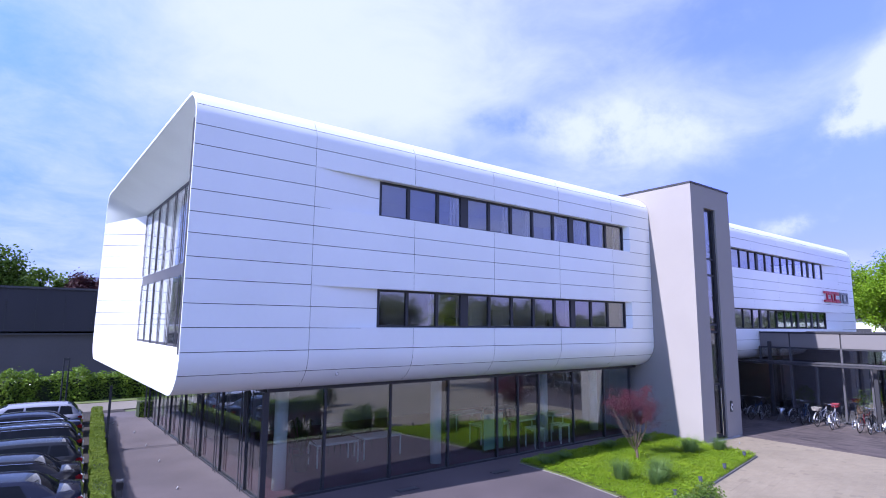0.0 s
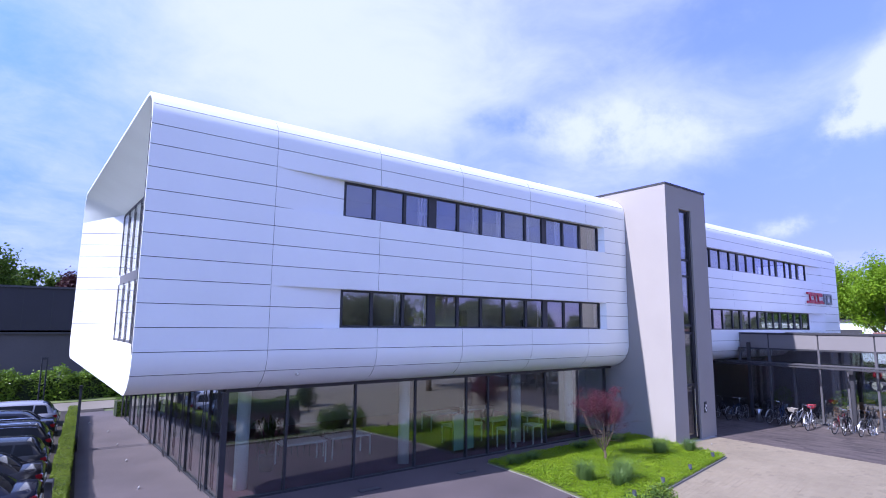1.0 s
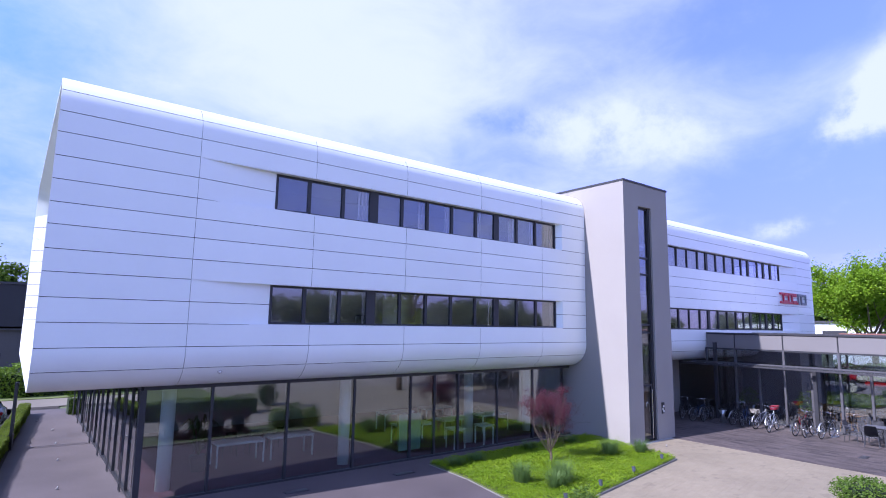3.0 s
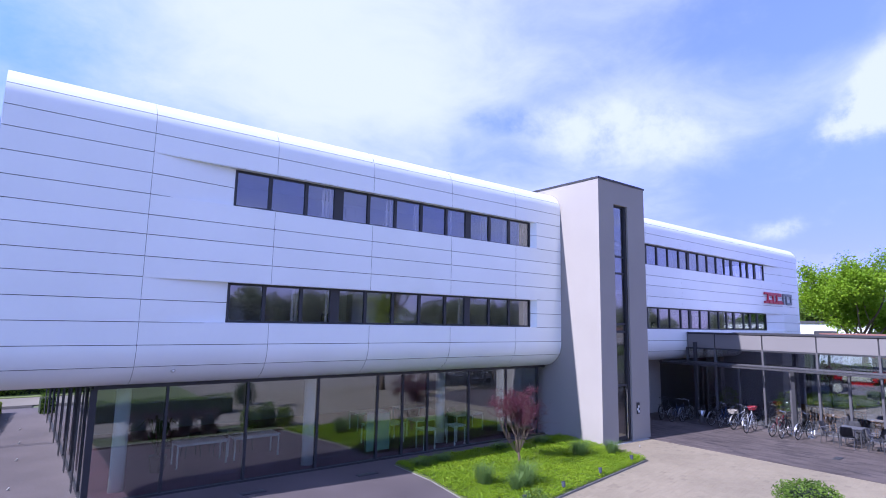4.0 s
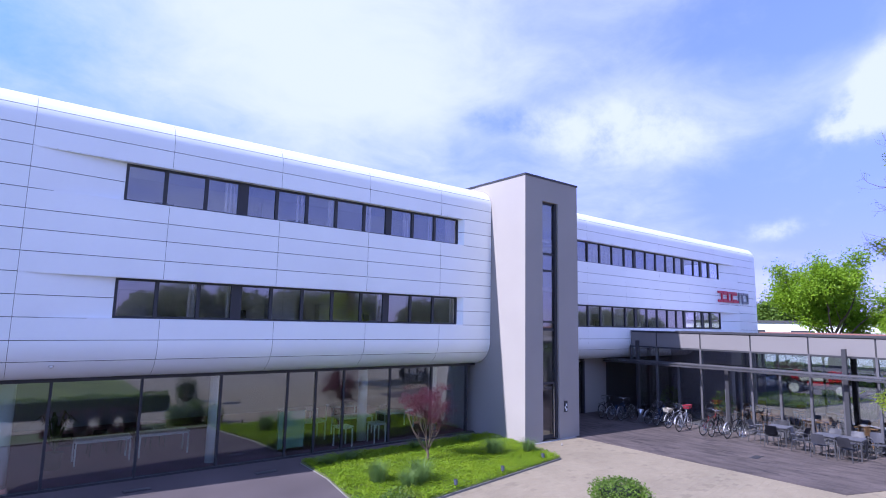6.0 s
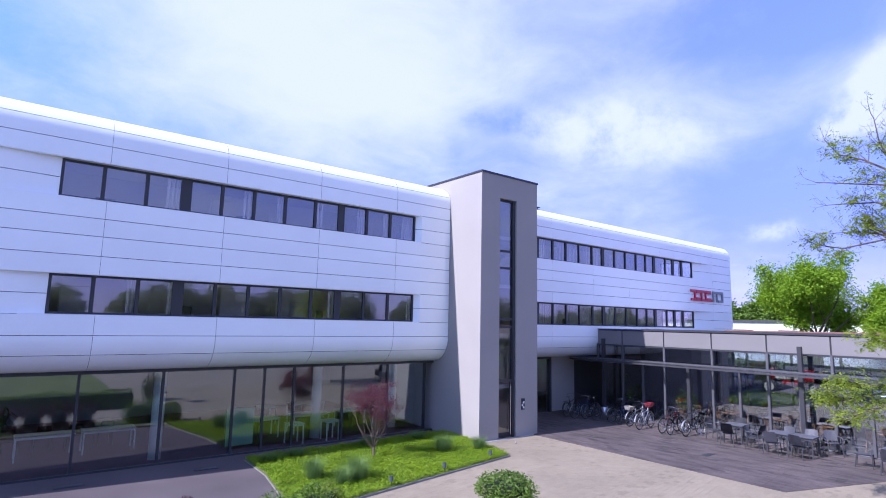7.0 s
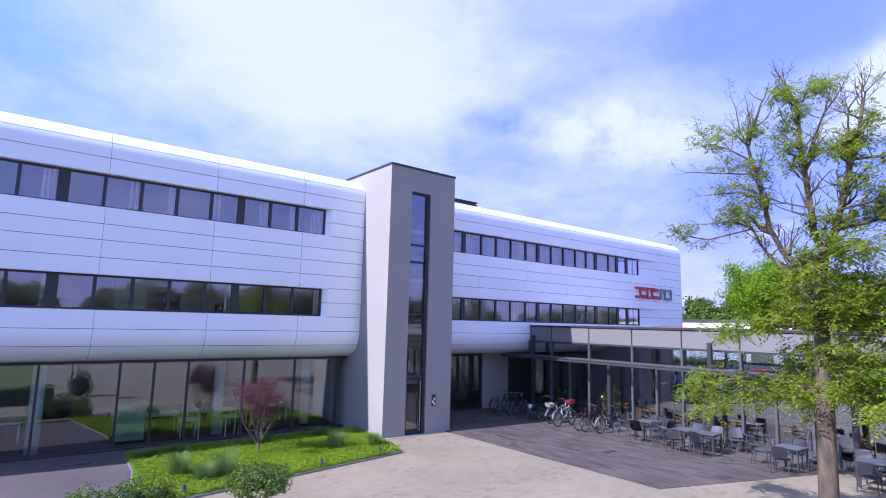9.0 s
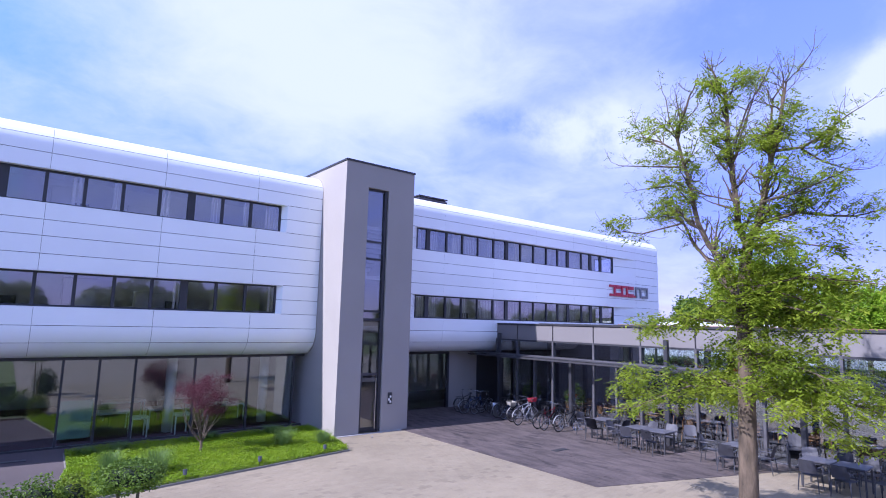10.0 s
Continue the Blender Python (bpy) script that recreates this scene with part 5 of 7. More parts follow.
def car(label, paint, at, estate=True, length=4.55, width=1.80, height=1.47, rails=False):
    """A parked car, its nose towards +x before it is placed: lofted body, glasshouse, wheels, lamps."""
    c = thing("car", label, "car", "cars in the car park")
    hw = width / 2
    # stations along x: (x, sill z, belt z, half width)
    st = [(-length / 2, 0.42, 0.88, hw * 0.80), (-length / 2 + 0.10, 0.28, 0.98, hw * 0.92), (-length / 2 + 0.55, 0.22, 0.99, hw * 0.99), (-0.7, 0.20, 0.95, hw), (0.5, 0.20, 0.92, hw),
          (length / 2 - 1.15, 0.20, 0.86, hw * 0.99), (length / 2 - 0.45, 0.22, 0.76, hw * 0.95), (length / 2 - 0.10, 0.28, 0.64, hw * 0.84), (length / 2, 0.38, 0.56, hw * 0.70)]
    bm = bmesh.new()
    rings = []
    for x, z0, z1, w in st:
        zm = z0 + (z1 - z0) * 0.55
        sec = [(-w * 0.90, z0), (-w, z0 + 0.12), (-w * 1.0, zm), (-w * 0.95, z1), (-w * 0.6, z1 + 0.045), (0, z1 + 0.06), (w * 0.6, z1 + 0.045), (w * 0.95, z1), (w, zm), (w, z0 + 0.12), (w * 0.90, z0)]
        rings.append([bm.verts.new((x, y, z)) for y, z in sec])
    for r0, r1 in zip(rings, rings[1:]):
        for k in range(len(r0) - 1):
            bm.faces.new((r0[k], r1[k], r1[k + 1], r0[k + 1]))
        bm.faces.new((r0[-1], r1[-1], r1[0], r0[0]))
    bm.faces.new(rings[0])
    bm.faces.new(rings[-1][::-1])
    bmesh.ops.recalc_face_normals(bm, faces=bm.faces)
    part("body", bm, paint, c, smooth=True)
    # cabin: curved side windows, sloping ends and a domed roof along a smooth side profile
    xr = -length / 2 + (0.10 if estate else 0.42)
    xt = -length / 2 + (0.55 if estate else 1.25)
    xw, xf = 0.45, length / 2 - 1.05
    topz = height - 0.03
    steps = 28
    rows = []
    for i in range(steps + 1):
        f = i / steps
        x = xr + (xf - xr) * f
        if x < xt:
            u = (x - xr) / (xt - xr)
            z = 0.96 + (topz - 0.96) * math.sin(u * math.pi / 2) ** (0.8 if estate else 1.0)
        elif x > xw:
            u = (xf - x) / (xf - xw)
            z = 0.93 + (topz - 0.93) * math.sin(u * math.pi / 2)
        else:
            z = topz + 0.035 * math.sin((x - xt) / (xw - xt) * math.pi)
        wb = hw * (0.94 - 0.10 * (2 * f - 1) ** 2)
        wt_ = hw * (0.75 - 0.09 * (2 * f - 1) ** 2)
        k = max(0.02, (z - 0.93) / (topz - 0.93))
        wt_ = wb + (wt_ - wb) * k
        rows.append((x, z, wb, wt_))
    skin, screen, back = (bmesh.new() for _ in range(3))

    def top_line(x, z, t):
        return [(x, t * q, z - 0.055 * abs(q) ** 3) for q in (-1, -0.86, -0.5, 0, 0.5, 0.86, 1)]

    def profile(x):
        """Height and half widths of the cabin at x, between the stations."""
        f = min(max((x - xr) / (xf - xr), 0.0), 0.9999) * steps
        a, b = rows[int(f)], rows[int(f) + 1]
        return [p + (q - p) * (f - int(f)) for p, q in zip(a, b)]

    def side_point(x, f, s, out=0.0):
        """A point of the cabin's side: f from 0 at the belt to 1 at the gutter."""
        _, z, wb, wt_ = profile(x)
        return (x, s * (wb + (wt_ - wb) * f + 0.05 * f * (1 - f) + out), 0.90 + (z - 0.955) * f)

    for i, ((xa, za, wa, ta), (xb, zb, wb, tb)) in enumerate(zip(rows, rows[1:])):
        xm = (xa + xb) / 2
        end = back if xm < xt - 0.02 else screen if xm > xw + 0.02 else None
        la, lb = top_line(xa, za, ta), top_line(xb, zb, tb)
        for q in range(6):
            target = skin if end is None or q in (0, 5) or (end is back and i == 0) else end
            target.faces.new([target.verts.new(p) for p in (la[q], lb[q], lb[q + 1], la[q + 1])])
        for s in (-1, 1):
            for q in range(4):
                skin.faces.new([skin.verts.new(p) for p in (side_point(xa, q / 4, s), side_point(xb, q / 4, s), side_point(xb, (q + 1) / 4, s), side_point(xa, (q + 1) / 4, s))])
    for piece in (skin, screen, back):
        bmesh.ops.remove_doubles(piece, verts=piece.verts[:], dist=0.0005)
        bmesh.ops.recalc_face_normals(piece, faces=piece.faces)
    # side windows: (rear and front end at the belt, the same at the gutter)
    if estate:
        panes = [(xr + 0.22, xr + 0.78, xt - 0.12, xt + 0.28), (xr + 0.84, -0.20, xt + 0.34, -0.20), (-0.12, xf - 0.36, -0.12, xw - 0.02)]
    else:
        panes = [(xr + 0.62, -0.20, xt + 0.02, -0.20), (-0.12, xf - 0.36, -0.12, xw - 0.02)]
    for s in (-1, 1):
        for b0, b1, t0, t1 in panes:
            pane = bmesh.new()
            mesh = []
            for v in range(6):
                f = 0.08 + 0.80 * v / 5
                mesh.append([pane.verts.new(side_point(b0 + (b1 - b0) * u / 8 + ((t0 + (t1 - t0) * u / 8) - (b0 + (b1 - b0) * u / 8)) * v / 5, f, s, 0.006)) for u in range(9)])
            for v in range(5):
                for u in range(8):
                    pane.faces.new((mesh[v][u], mesh[v][u + 1], mesh[v + 1][u + 1], mesh[v + 1][u]))
            bmesh.ops.recalc_face_normals(pane, faces=pane.faces)
            part("side_window", pane, M_CARGLASS, c, "dark tinted window", smooth=True)
        if rails:
            part("window_trim", rod([side_point(xt - 0.1 + (xw - xt) * k / 10, 0.92, s, 0.008) for k in range(11)], 0.010, 5), M_CHROME, c, "bright trim over the windows")
    part("roof", skin, paint, c, smooth=True)
    part("windscreen", screen, M_CARGLASS, c, "sloping dark windscreen", smooth=True)
    part("rear_window", back, M_CARGLASS, c, "dark rear window", smooth=True)
    for s in (-1, 1):
        if rails and estate:
            part("roof_rail", rod([(xt + 0.1, s * hw * 0.66, topz + 0.02), (xt + 0.2, s * hw * 0.66, topz + 0.045), (0.3, s * hw * 0.66, topz + 0.045), (0.4, s * hw * 0.66, topz + 0.02)], 0.018, 6), M_CHROME, c, "bright roof rail")
        part("tail_lamp", bx(-length / 2 - 0.005, -length / 2 + 0.18, s * hw * 0.80 - 0.09, s * hw * 0.80 + 0.09, 0.78, 0.92, bevel=0.02), M_TAIL, c, "red tail lamp")
        part("headlamp", bx(length / 2 - 0.28, length / 2 - 0.02, s * hw * 0.66 - 0.16, s * hw * 0.66 + 0.16, 0.52, 0.64, bevel=0.02), M_CHROME, c)
        part("mirror", bx(0.75, 0.9, s * (hw + 0.03) - 0.08, s * (hw + 0.03) + 0.08, 0.92, 1.05, bevel=0.03), paint, c)
    part("bumper", bx(-length / 2 - 0.04, -length / 2 + 0.12, -hw * 0.8, hw * 0.8, 0.36, 0.56, bevel=0.04), M_BLACK, c)
    part("number_plate", bx(-length / 2 - 0.05, -length / 2 - 0.02, -0.26, 0.26, 0.60, 0.71), M_PLATE, c, "pale number plate with dark bars")
    for x in (-length / 2 + 0.85, length / 2 - 0.9):
        for s in (-1, 1):
            tyre = ring(bmesh.new(), (x, s * (hw - 0.12), 0.32), (0, 1, 0), 0.24, 0.085, 22, 8)
            wheel = part("wheel", tyre, M_TYRE, c, smooth=True)
            hub = bmesh.new()
            tube(hub, [(x, s * (hw - 0.16), 0.32), (x, s * (hw - 0.06), 0.32)], 0.08, 10)
            for k in range(5):
                a = k * 2 * math.pi / 5
                tube(hub, [(x, s * (hw - 0.07), 0.32), (x + 0.2 * math.cos(a), s * (hw - 0.09), 0.32 + 0.2 * math.sin(a))], 0.025, 5)
            ring(hub, (x, s * (hw - 0.09), 0.32), (0, 1, 0), 0.205, 0.02, 20, 5)
            part("rim", hub, M_RIM, wheel, "alloy rim")
    c.matrix_basis = at
    return c


def paint(name, color):
    return material(name, color, 0.10, 0.0, 0.04, 1.0, 60, spec=0.30, coat=0.0)


P_SILVER = paint("silver_paint", (0.27, 0.28, 0.35))
P_BLACK = paint("black_paint", (0.012, 0.012, 0.016))
P_NAVY = paint("navy_paint", (0.015, 0.018, 0.035))
P_GREY = paint("grey_paint", (0.018, 0.020, 0.026))
CAR_ROWS = [(31.0, P_SILVER, "silver estate car parked with its tail to the hedge", True, False, 1.50), (28.4, P_NAVY, "dark blue saloon car parked with its tail to the hedge", False, False, 1.44),
            (25.0, P_BLACK, "black estate car with bright roof rails parked by the hedge", True, True, 1.47), (21.8, P_GREY, "dark grey estate car parked with its tail to the hedge", True, False, 1.46),
            (19.5, P_BLACK, "black saloon car with bright window trim parked by the hedge", False, True, 1.44), (17.2, P_NAVY, "dark saloon car parked with its tail to the hedge", False, False, 1.44)]
for y, p, label, estate, rails, hgt in CAR_ROWS:
    xr = 1.76 + (y - 18.0) * 0.075
    car(label, p, pose(xr - 2.28, y + 0.22, CAR_PARK, 0, 0, 174.5), estate, rails=rails, height=hgt)

# mast lights along the hedge
for x, y, h in ((2.15, 34.65, 2.85), (2.95, 24.1, 2.35), (1.45, 10.0, 2.3)):
    mast = thing("mast_light", "tall slim dark frame-shaped light mast beside the hedge", "light mast", "light masts by the hedge")
    for s in (-1, 1):
        part("post", bx(s * 0.11 - 0.03, s * 0.11 + 0.03, -0.04, 0.04, 0, h), M_FRAME, mast)
    part("head", bx(-0.14, 0.14, -0.05, 0.05, h - 0.12, h, bevel=0.008), M_FRAME, mast)
    part("foot", bx(-0.14, 0.14, -0.06, 0.06, 0, 0.55), M_FRAME, mast)
    mast.matrix_basis = pose(x, y, 0, 0, 0, 5 if y > 30 else 82)
# small ground spots along the walk
for x, y in ((3.9, 30.2), (4.35, 27.4), (4.3, 24.3), (4.2, 21.3), (4.0, 17.6), (5.0, 14.0), (23.6, 11.0)):
    g = thing("ground_light", "small pale spotlight standing on the walk", "garden light", "small lights along the walk")
    part("base", rod([(0, 0, 0), (0, 0, 0.02)], 0.04, 10), M_CHROME, g)
    part("head", rod([(-0.02, 0, 0.02), (0.04, 0, 0.07)], [0.015, 0.022], 10), M_CONCRETE, g)
    g.matrix_basis = pose(x, y, 0.002, 0, 0, 30)

# ---------------------------------------------------------------- bicycles
M_FENDER = material("silver_mudguard", (0.55, 0.55, 0.57), 0.3, 0.8, 0.05, 6, 60)
M_SADDLE = material("saddle_vinyl", (0.02, 0.018, 0.018), 0.6, 0, 0.2, 6, 60)
M_WICKER = material("pale_wicker", (0.45, 0.42, 0.38), 0.8, 0, 0.2, 20, 80, 0.5, 120)
M_RED = material("red_plastic", (0.40, 0.03, 0.06), 0.4, 0, 0.1, 6, 60)


def bicycle(frame_mat, label, at, basket=None, silver=True):
    b = thing("bicycle", label, "bicycle", "bicycles in the rack")
    R = 0.335
    for x in (0.0, 1.06):
        w = part("wheel", ring(bmesh.new(), (x, 0, R), (0, 1, 0), R - 0.018, 0.019, 28, 6), M_TYRE, b, smooth=True)
        part("rim", ring(bmesh.new(), (x, 0, R), (0, 1, 0), R - 0.045, 0.010, 28, 5), M_RIM, w)
        sp = bmesh.new()
        for k in range(14):
            a = k * math.pi / 7
            tube(sp, [(x, 0.02 * (-1) ** k, R), (x + (R - 0.05) * math.cos(a), 0, R + (R - 0.05) * math.sin(a))], 0.0022, 3, caps=False)
        tube(sp, [(x, -0.05, R), (x, 0.05, R)], 0.022, 8)
        part("spokes", sp, M_RIM, w)
        gm = bmesh.new()
        arc = [(x + (R + 0.03) * math.cos(a), R + (R + 0.03) * math.sin(a)) for a in (radians(10 + 150 * i / 10 + (10 if x else 15)) for i in range(11))]
        for (xa, za), (xb, zb) in zip(arc, arc[1:]):
            gm.faces.new([gm.verts.new(p) for p in ((xa, -0.028, za), (xb, -0.028, zb), (xb, 0.028, zb), (xa, 0.028, za))])
        part("mudguard", gm, M_FENDER if silver else M_BLACK, b)
    fr = bmesh.new()
    bbk, head_t, head_b, seat_t = (0.47, 0, 0.29), (0.90, 0, 0.88), (0.93, 0, 0.72), (0.33, 0, 0.80)
    for p, q, r in ((bbk, head_b, 0.020), (bbk, seat_t, 0.017), ((0.36, 0, 0.66), (0.91, 0, 0.80), 0.017), (head_t, head_b, 0.02), ((0, 0.05, R), bbk, 0.009), ((0, -0.05, R), bbk, 0.009),
                    ((0, 0.05, R), (0.36, 0.015, 0.68), 0.008), ((0, -0.05, R), (0.36, -0.015, 0.68), 0.008), (head_b, (1.06, 0.05, R), 0.012), (head_b, (1.06, -0.05, R), 0.012)):
        tube(fr, [p, q], r, 7)
    part("frame", fr, frame_mat, b)
    part("seat_post", rod([seat_t, (0.30, 0, 0.93)], 0.013, 7), M_CHROME, b)
    sd = bmesh.new()
    for r0, r1, x0, x1 in ((0.09, 0.07, 0.16, 0.28), (0.07, 0.03, 0.28, 0.44)):
        v = [sd.verts.new(p) for p in ((x0, -r0, 0.95), (x1, -r1, 0.96), (x1, r1, 0.96), (x0, r0, 0.95))]
        sd.faces.new(v)
    bmesh.ops.solidify(sd, geom=sd.faces[:], thickness=0.05)
    part("saddle", sd, M_SADDLE, b)
    part("handlebar", rod([(0.74, -0.29, 1.04), (0.88, -0.2, 1.06), (0.89, 0, 1.02), (0.88, 0.2, 1.06), (0.74, 0.29, 1.04)], 0.012, 7), M_CHROME, b)
    part("stem", rod([head_t, (0.89, 0, 1.02)], 0.014, 7), M_CHROME, b)
    for s in (-1, 1):
        part("grip", rod([(0.74, s * 0.29, 1.04), (0.64, s * 0.30, 1.03)], 0.018, 7), M_BLACK, b)
    cr = bmesh.new()
    ring(cr, (0.47, 0.05, 0.29), (0, 1, 0), 0.09, 0.008, 18, 5)
    tube(cr, [(0.47, 0.06, 0.29), (0.60, 0.07, 0.20)], 0.011, 6)
    tube(cr, [(0.47, -0.06, 0.29), (0.34, -0.07, 0.38)], 0.011, 6)
    box(cr, 0.56, 0.64, 0.07, 0.16, 0.185, 0.21)
    box(cr, 0.30, 0.38, -0.16, -0.07, 0.37, 0.395)
    part("crank", cr, M_RIM, b)
    rk = bmesh.new()
    for s in (-1, 1):
        tube(rk, [(0.30, s * 0.06, 0.74), (-0.20, s * 0.06, 0.74)], 0.006, 5)
        tube(rk, [(0, s * 0.06, R), (-0.08, s * 0.06, 0.74)], 0.005, 5)
    for k in range(4):
        tube(rk, [(0.2 - 0.12 * k, -0.06, 0.74), (0.2 - 0.12 * k, 0.06, 0.74)], 0.005, 5)
    part("carrier", rk, M_BLACK, b)
    part("lamp", bx(0.96, 1.03, -0.03, 0.03, 0.80, 0.88, bevel=0.01), M_BLACK, b)
    if basket is not None:
        where, mat = basket
        x0 = 0.92 if where == "front" else -0.25
        z0 = 0.93 if where == "front" else 0.76
        bk = bmesh.new()
        lo = [(x0, -0.12), (x0 + 0.26, -0.12), (x0 + 0.26, 0.12), (x0, 0.12)]
        hi = [(x0 - 0.03, -0.17), (x0 + 0.31, -0.17), (x0 + 0.31, 0.17), (x0 - 0.03, 0.17)]
        vl = [bk.verts.new((*p, z0)) for p in lo]
        vh = [bk.verts.new((*p, z0 + 0.17)) for p in hi]
        bk.faces.new(vl[::-1])
        for k in range(4):
            bk.faces.new((vl[k], vl[(k + 1) % 4], vh[(k + 1) % 4], vh[k]))
        bmesh.ops.solidify(bk, geom=bk.faces[:], thickness=0.012)
        part("basket", bk, mat, b)
    b.matrix_basis = at
    return b


F_BLACK = paint("black_frame_paint", (0.015, 0.015, 0.018))
F_SILVER = paint("silver_frame_paint", (0.5, 0.5, 0.52))
F_BLUE = paint("blue_frame_paint", (0.03, 0.06, 0.14))
F_RED = paint("dark_red_frame_paint", (0.16, 0.02, 0.03))
BIKES = [(30.5, 14.1, F_BLACK, "black city bicycle in the shade of the wing", None, False, 8), (30.3, 13.45, F_BLUE, "dark blue bicycle in the shade of the wing", None, True, -6), (30.7, 13.1, F_BLACK, "black bicycle with silver mudguards in the shade", None, True, 5),
         (30.96, 11.78, F_BLACK, "dark bicycle leaning in the rack", None, True, -8), (30.9, 11.3, F_BLUE, "blue bicycle leaning in the rack", None, False, 6), (30.8, 10.67, F_SILVER, "silver bicycle with a pale wicker carrier basket", ("back", M_WICKER), True, -4),
         (30.42, 9.92, F_SILVER, "silver bicycle with a bright red front basket", ("front", M_RED), True, 4), (30.56, 8.9, F_RED, "dark red bicycle in the rack", None, False, -5), (30.52, 8.5, F_BLACK, "black bicycle in the rack", None, False, 4), (30.8, 7.97, F_BLACK, "black bicycle with silver mudguards at the rack's end", None, True, -3)]
for k, (x, y, f, label, basket, silver, turn) in enumerate(BIKES):
    bicycle(f, label, pose(x, y, 0.005, 0, 0, turn) @ pose(0, 0, 0, 5 if k % 2 else -4), basket, silver)
# rack feet
for y in (7.75, 8.45, 9.4, 10.45, 11.2):
    r = thing("bicycle_rack", "low pale galvanised bicycle rack on the terrace", "bicycle rack", "bicycle racks")
    part("base", bx(-0.25, 0.25, -0.1, 0.1, 0, 0.05, bevel=0.01), M_CHROME, r)
    for s in (-0.06, 0.06):
        part("hoop", rod([(-0.2, s, 0.05), (-0.16, s, 0.32), (0.1, s, 0.36), (0.2, s, 0.05)], 0.012, 6), M_CHROME, r)
    r.matrix_basis = pose(31.75, y, 0.005)
# conical ash bin
ash = thing("ash_bin", "pale hourglass-shaped outdoor ash bin", "bin")
part("body", rod([(0, 0, 0), (0, 0, 0.35), (0, 0, 0.62)], [0.20, 0.08, 0.19], 20), M_RIM, ash, smooth=True)
part("bowl", rod([(0, 0, 0.62), (0, 0, 0.66)], [0.19, 0.2], 20), M_CHROME, ash)
ash.matrix_basis = pose(31.35, 12.44, 0.005)

# ---------------------------------------------------------------- terrace chairs and tables
M_CHAIR = material("grey_resin", (0.072, 0.072, 0.090), 0.55, 0, 0.08, 4, 60)
M_CHAIRLEG = material("grey_aluminium", (0.08, 0.08, 0.09), 0.4, 0.5, 0.08, 4, 60)
M_TABLE = material("grey_table_top", (0.10, 0.10, 0.12), 0.45, 0, 0.08, 4, 60)
M_WOOD = material("oak", (0.36, 0.20, 0.09), 0.5, 0, 0.2, 2, 30, 0.2, 60, stretch=(1, 1, 6))


def chair_parts(c, seat_mat, leg_mat, arms=True):
    sb = bmesh.new()
    rows = []
    for i in range(7):
        f = i / 6
        rows.append([sb.verts.new((-0.23 + 0.46 * f, y, 0.45 - 0.02 * math.sin(f * math.pi) - 0.015 * (1 - (y / 0.23) ** 2))) for y in (-0.23, -0.12, 0, 0.12, 0.23)])
    for r0, r1 in zip(rows, rows[1:]):
        for k in range(4):
            sb.faces.new((r0[k], r1[k], r1[k + 1], r0[k + 1]))
    bmesh.ops.solidify(sb, geom=sb.faces[:], thickness=0.025)
    part("seat", sb, seat_mat, c)
    bb = bmesh.new()
    rows = []
    for i in range(6):
        f = i / 5
        w = 0.22 - 0.03 * f * f
        rows.append([bb.verts.new((-0.22 - 0.13 * f + 0.03 * (abs(y) / 0.22) ** 2, y * w / 0.22, 0.50 + 0.36 * f)) for y in (-0.22, -0.11, 0, 0.11, 0.22)])
    for r0, r1 in zip(rows, rows[1:]):
        for k in range(4):
            bb.faces.new((r0[k], r0[k + 1], r1[k + 1], r1[k]))
    bmesh.ops.solidify(bb, geom=bb.faces[:], thickness=0.022)
    part("backrest", bb, seat_mat, c)
    for sx, sy in ((1, 1), (1, -1), (-1, 1), (-1, -1)):
        tip = (sx * 0.25 - 0.02, sy * 0.25, 0.0)
        part("leg", rod([tip, (sx * 0.21, sy * 0.22, 0.45)], [0.014, 0.018], 7), leg_mat, c)
    if arms:
        for s in (-1, 1):
            part("armrest", rod([(0.20, s * 0.245, 0.45), (0.19, s * 0.265, 0.64), (0.0, s * 0.27, 0.67), (-0.26, s * 0.235, 0.66)], 0.016, 7), seat_mat, c)


first_chair = thing("terrace_chair", "grey resin terrace chair with curved back and armrests", "chair", "chairs on the terrace")
chair_parts(first_chair, M_CHAIR, M_CHAIRLEG)
CHAIRS = [(30.75, 6.15, 10), (31.2, 6.9, -95), (32.05, 6.3, 185), (31.35, 5.35, 80), (30.38, 4.4, 8), (30.45, 3.55, -5), (31.7, 4.4, 172), (31.75, 3.6, 188), (30.75, 5.15, -88), (32.2, 3.0, 215),
          (30.44, 0.9, 10), (31.1, 1.75, -80), (31.3, 0.15, 95), (31.75, 0.9, 178), (30.35, -1.4, 4), (30.4, -2.2, -8), (31.75, -0.95, 200), (31.75, -1.75, 176), (31.8, -2.4, 190), (30.95, -3.0, 85)]
for k, (x, y, r) in enumerate(CHAIRS):
    m = pose(x, y, 0.006, 0, 0, r)
    if k:
        copy_thing(first_chair, m)
    else:
        first_chair.matrix_basis = m
for k in range(4):
    tagged(copy_thing(first_chair, pose(32.25 - 0.01 * k, -0.45 + 0.012 * k, 0.006 + 0.085 * k, 0, 0, 200)), "grey resin chair stacked on others beside the glass", group="stacked chairs")


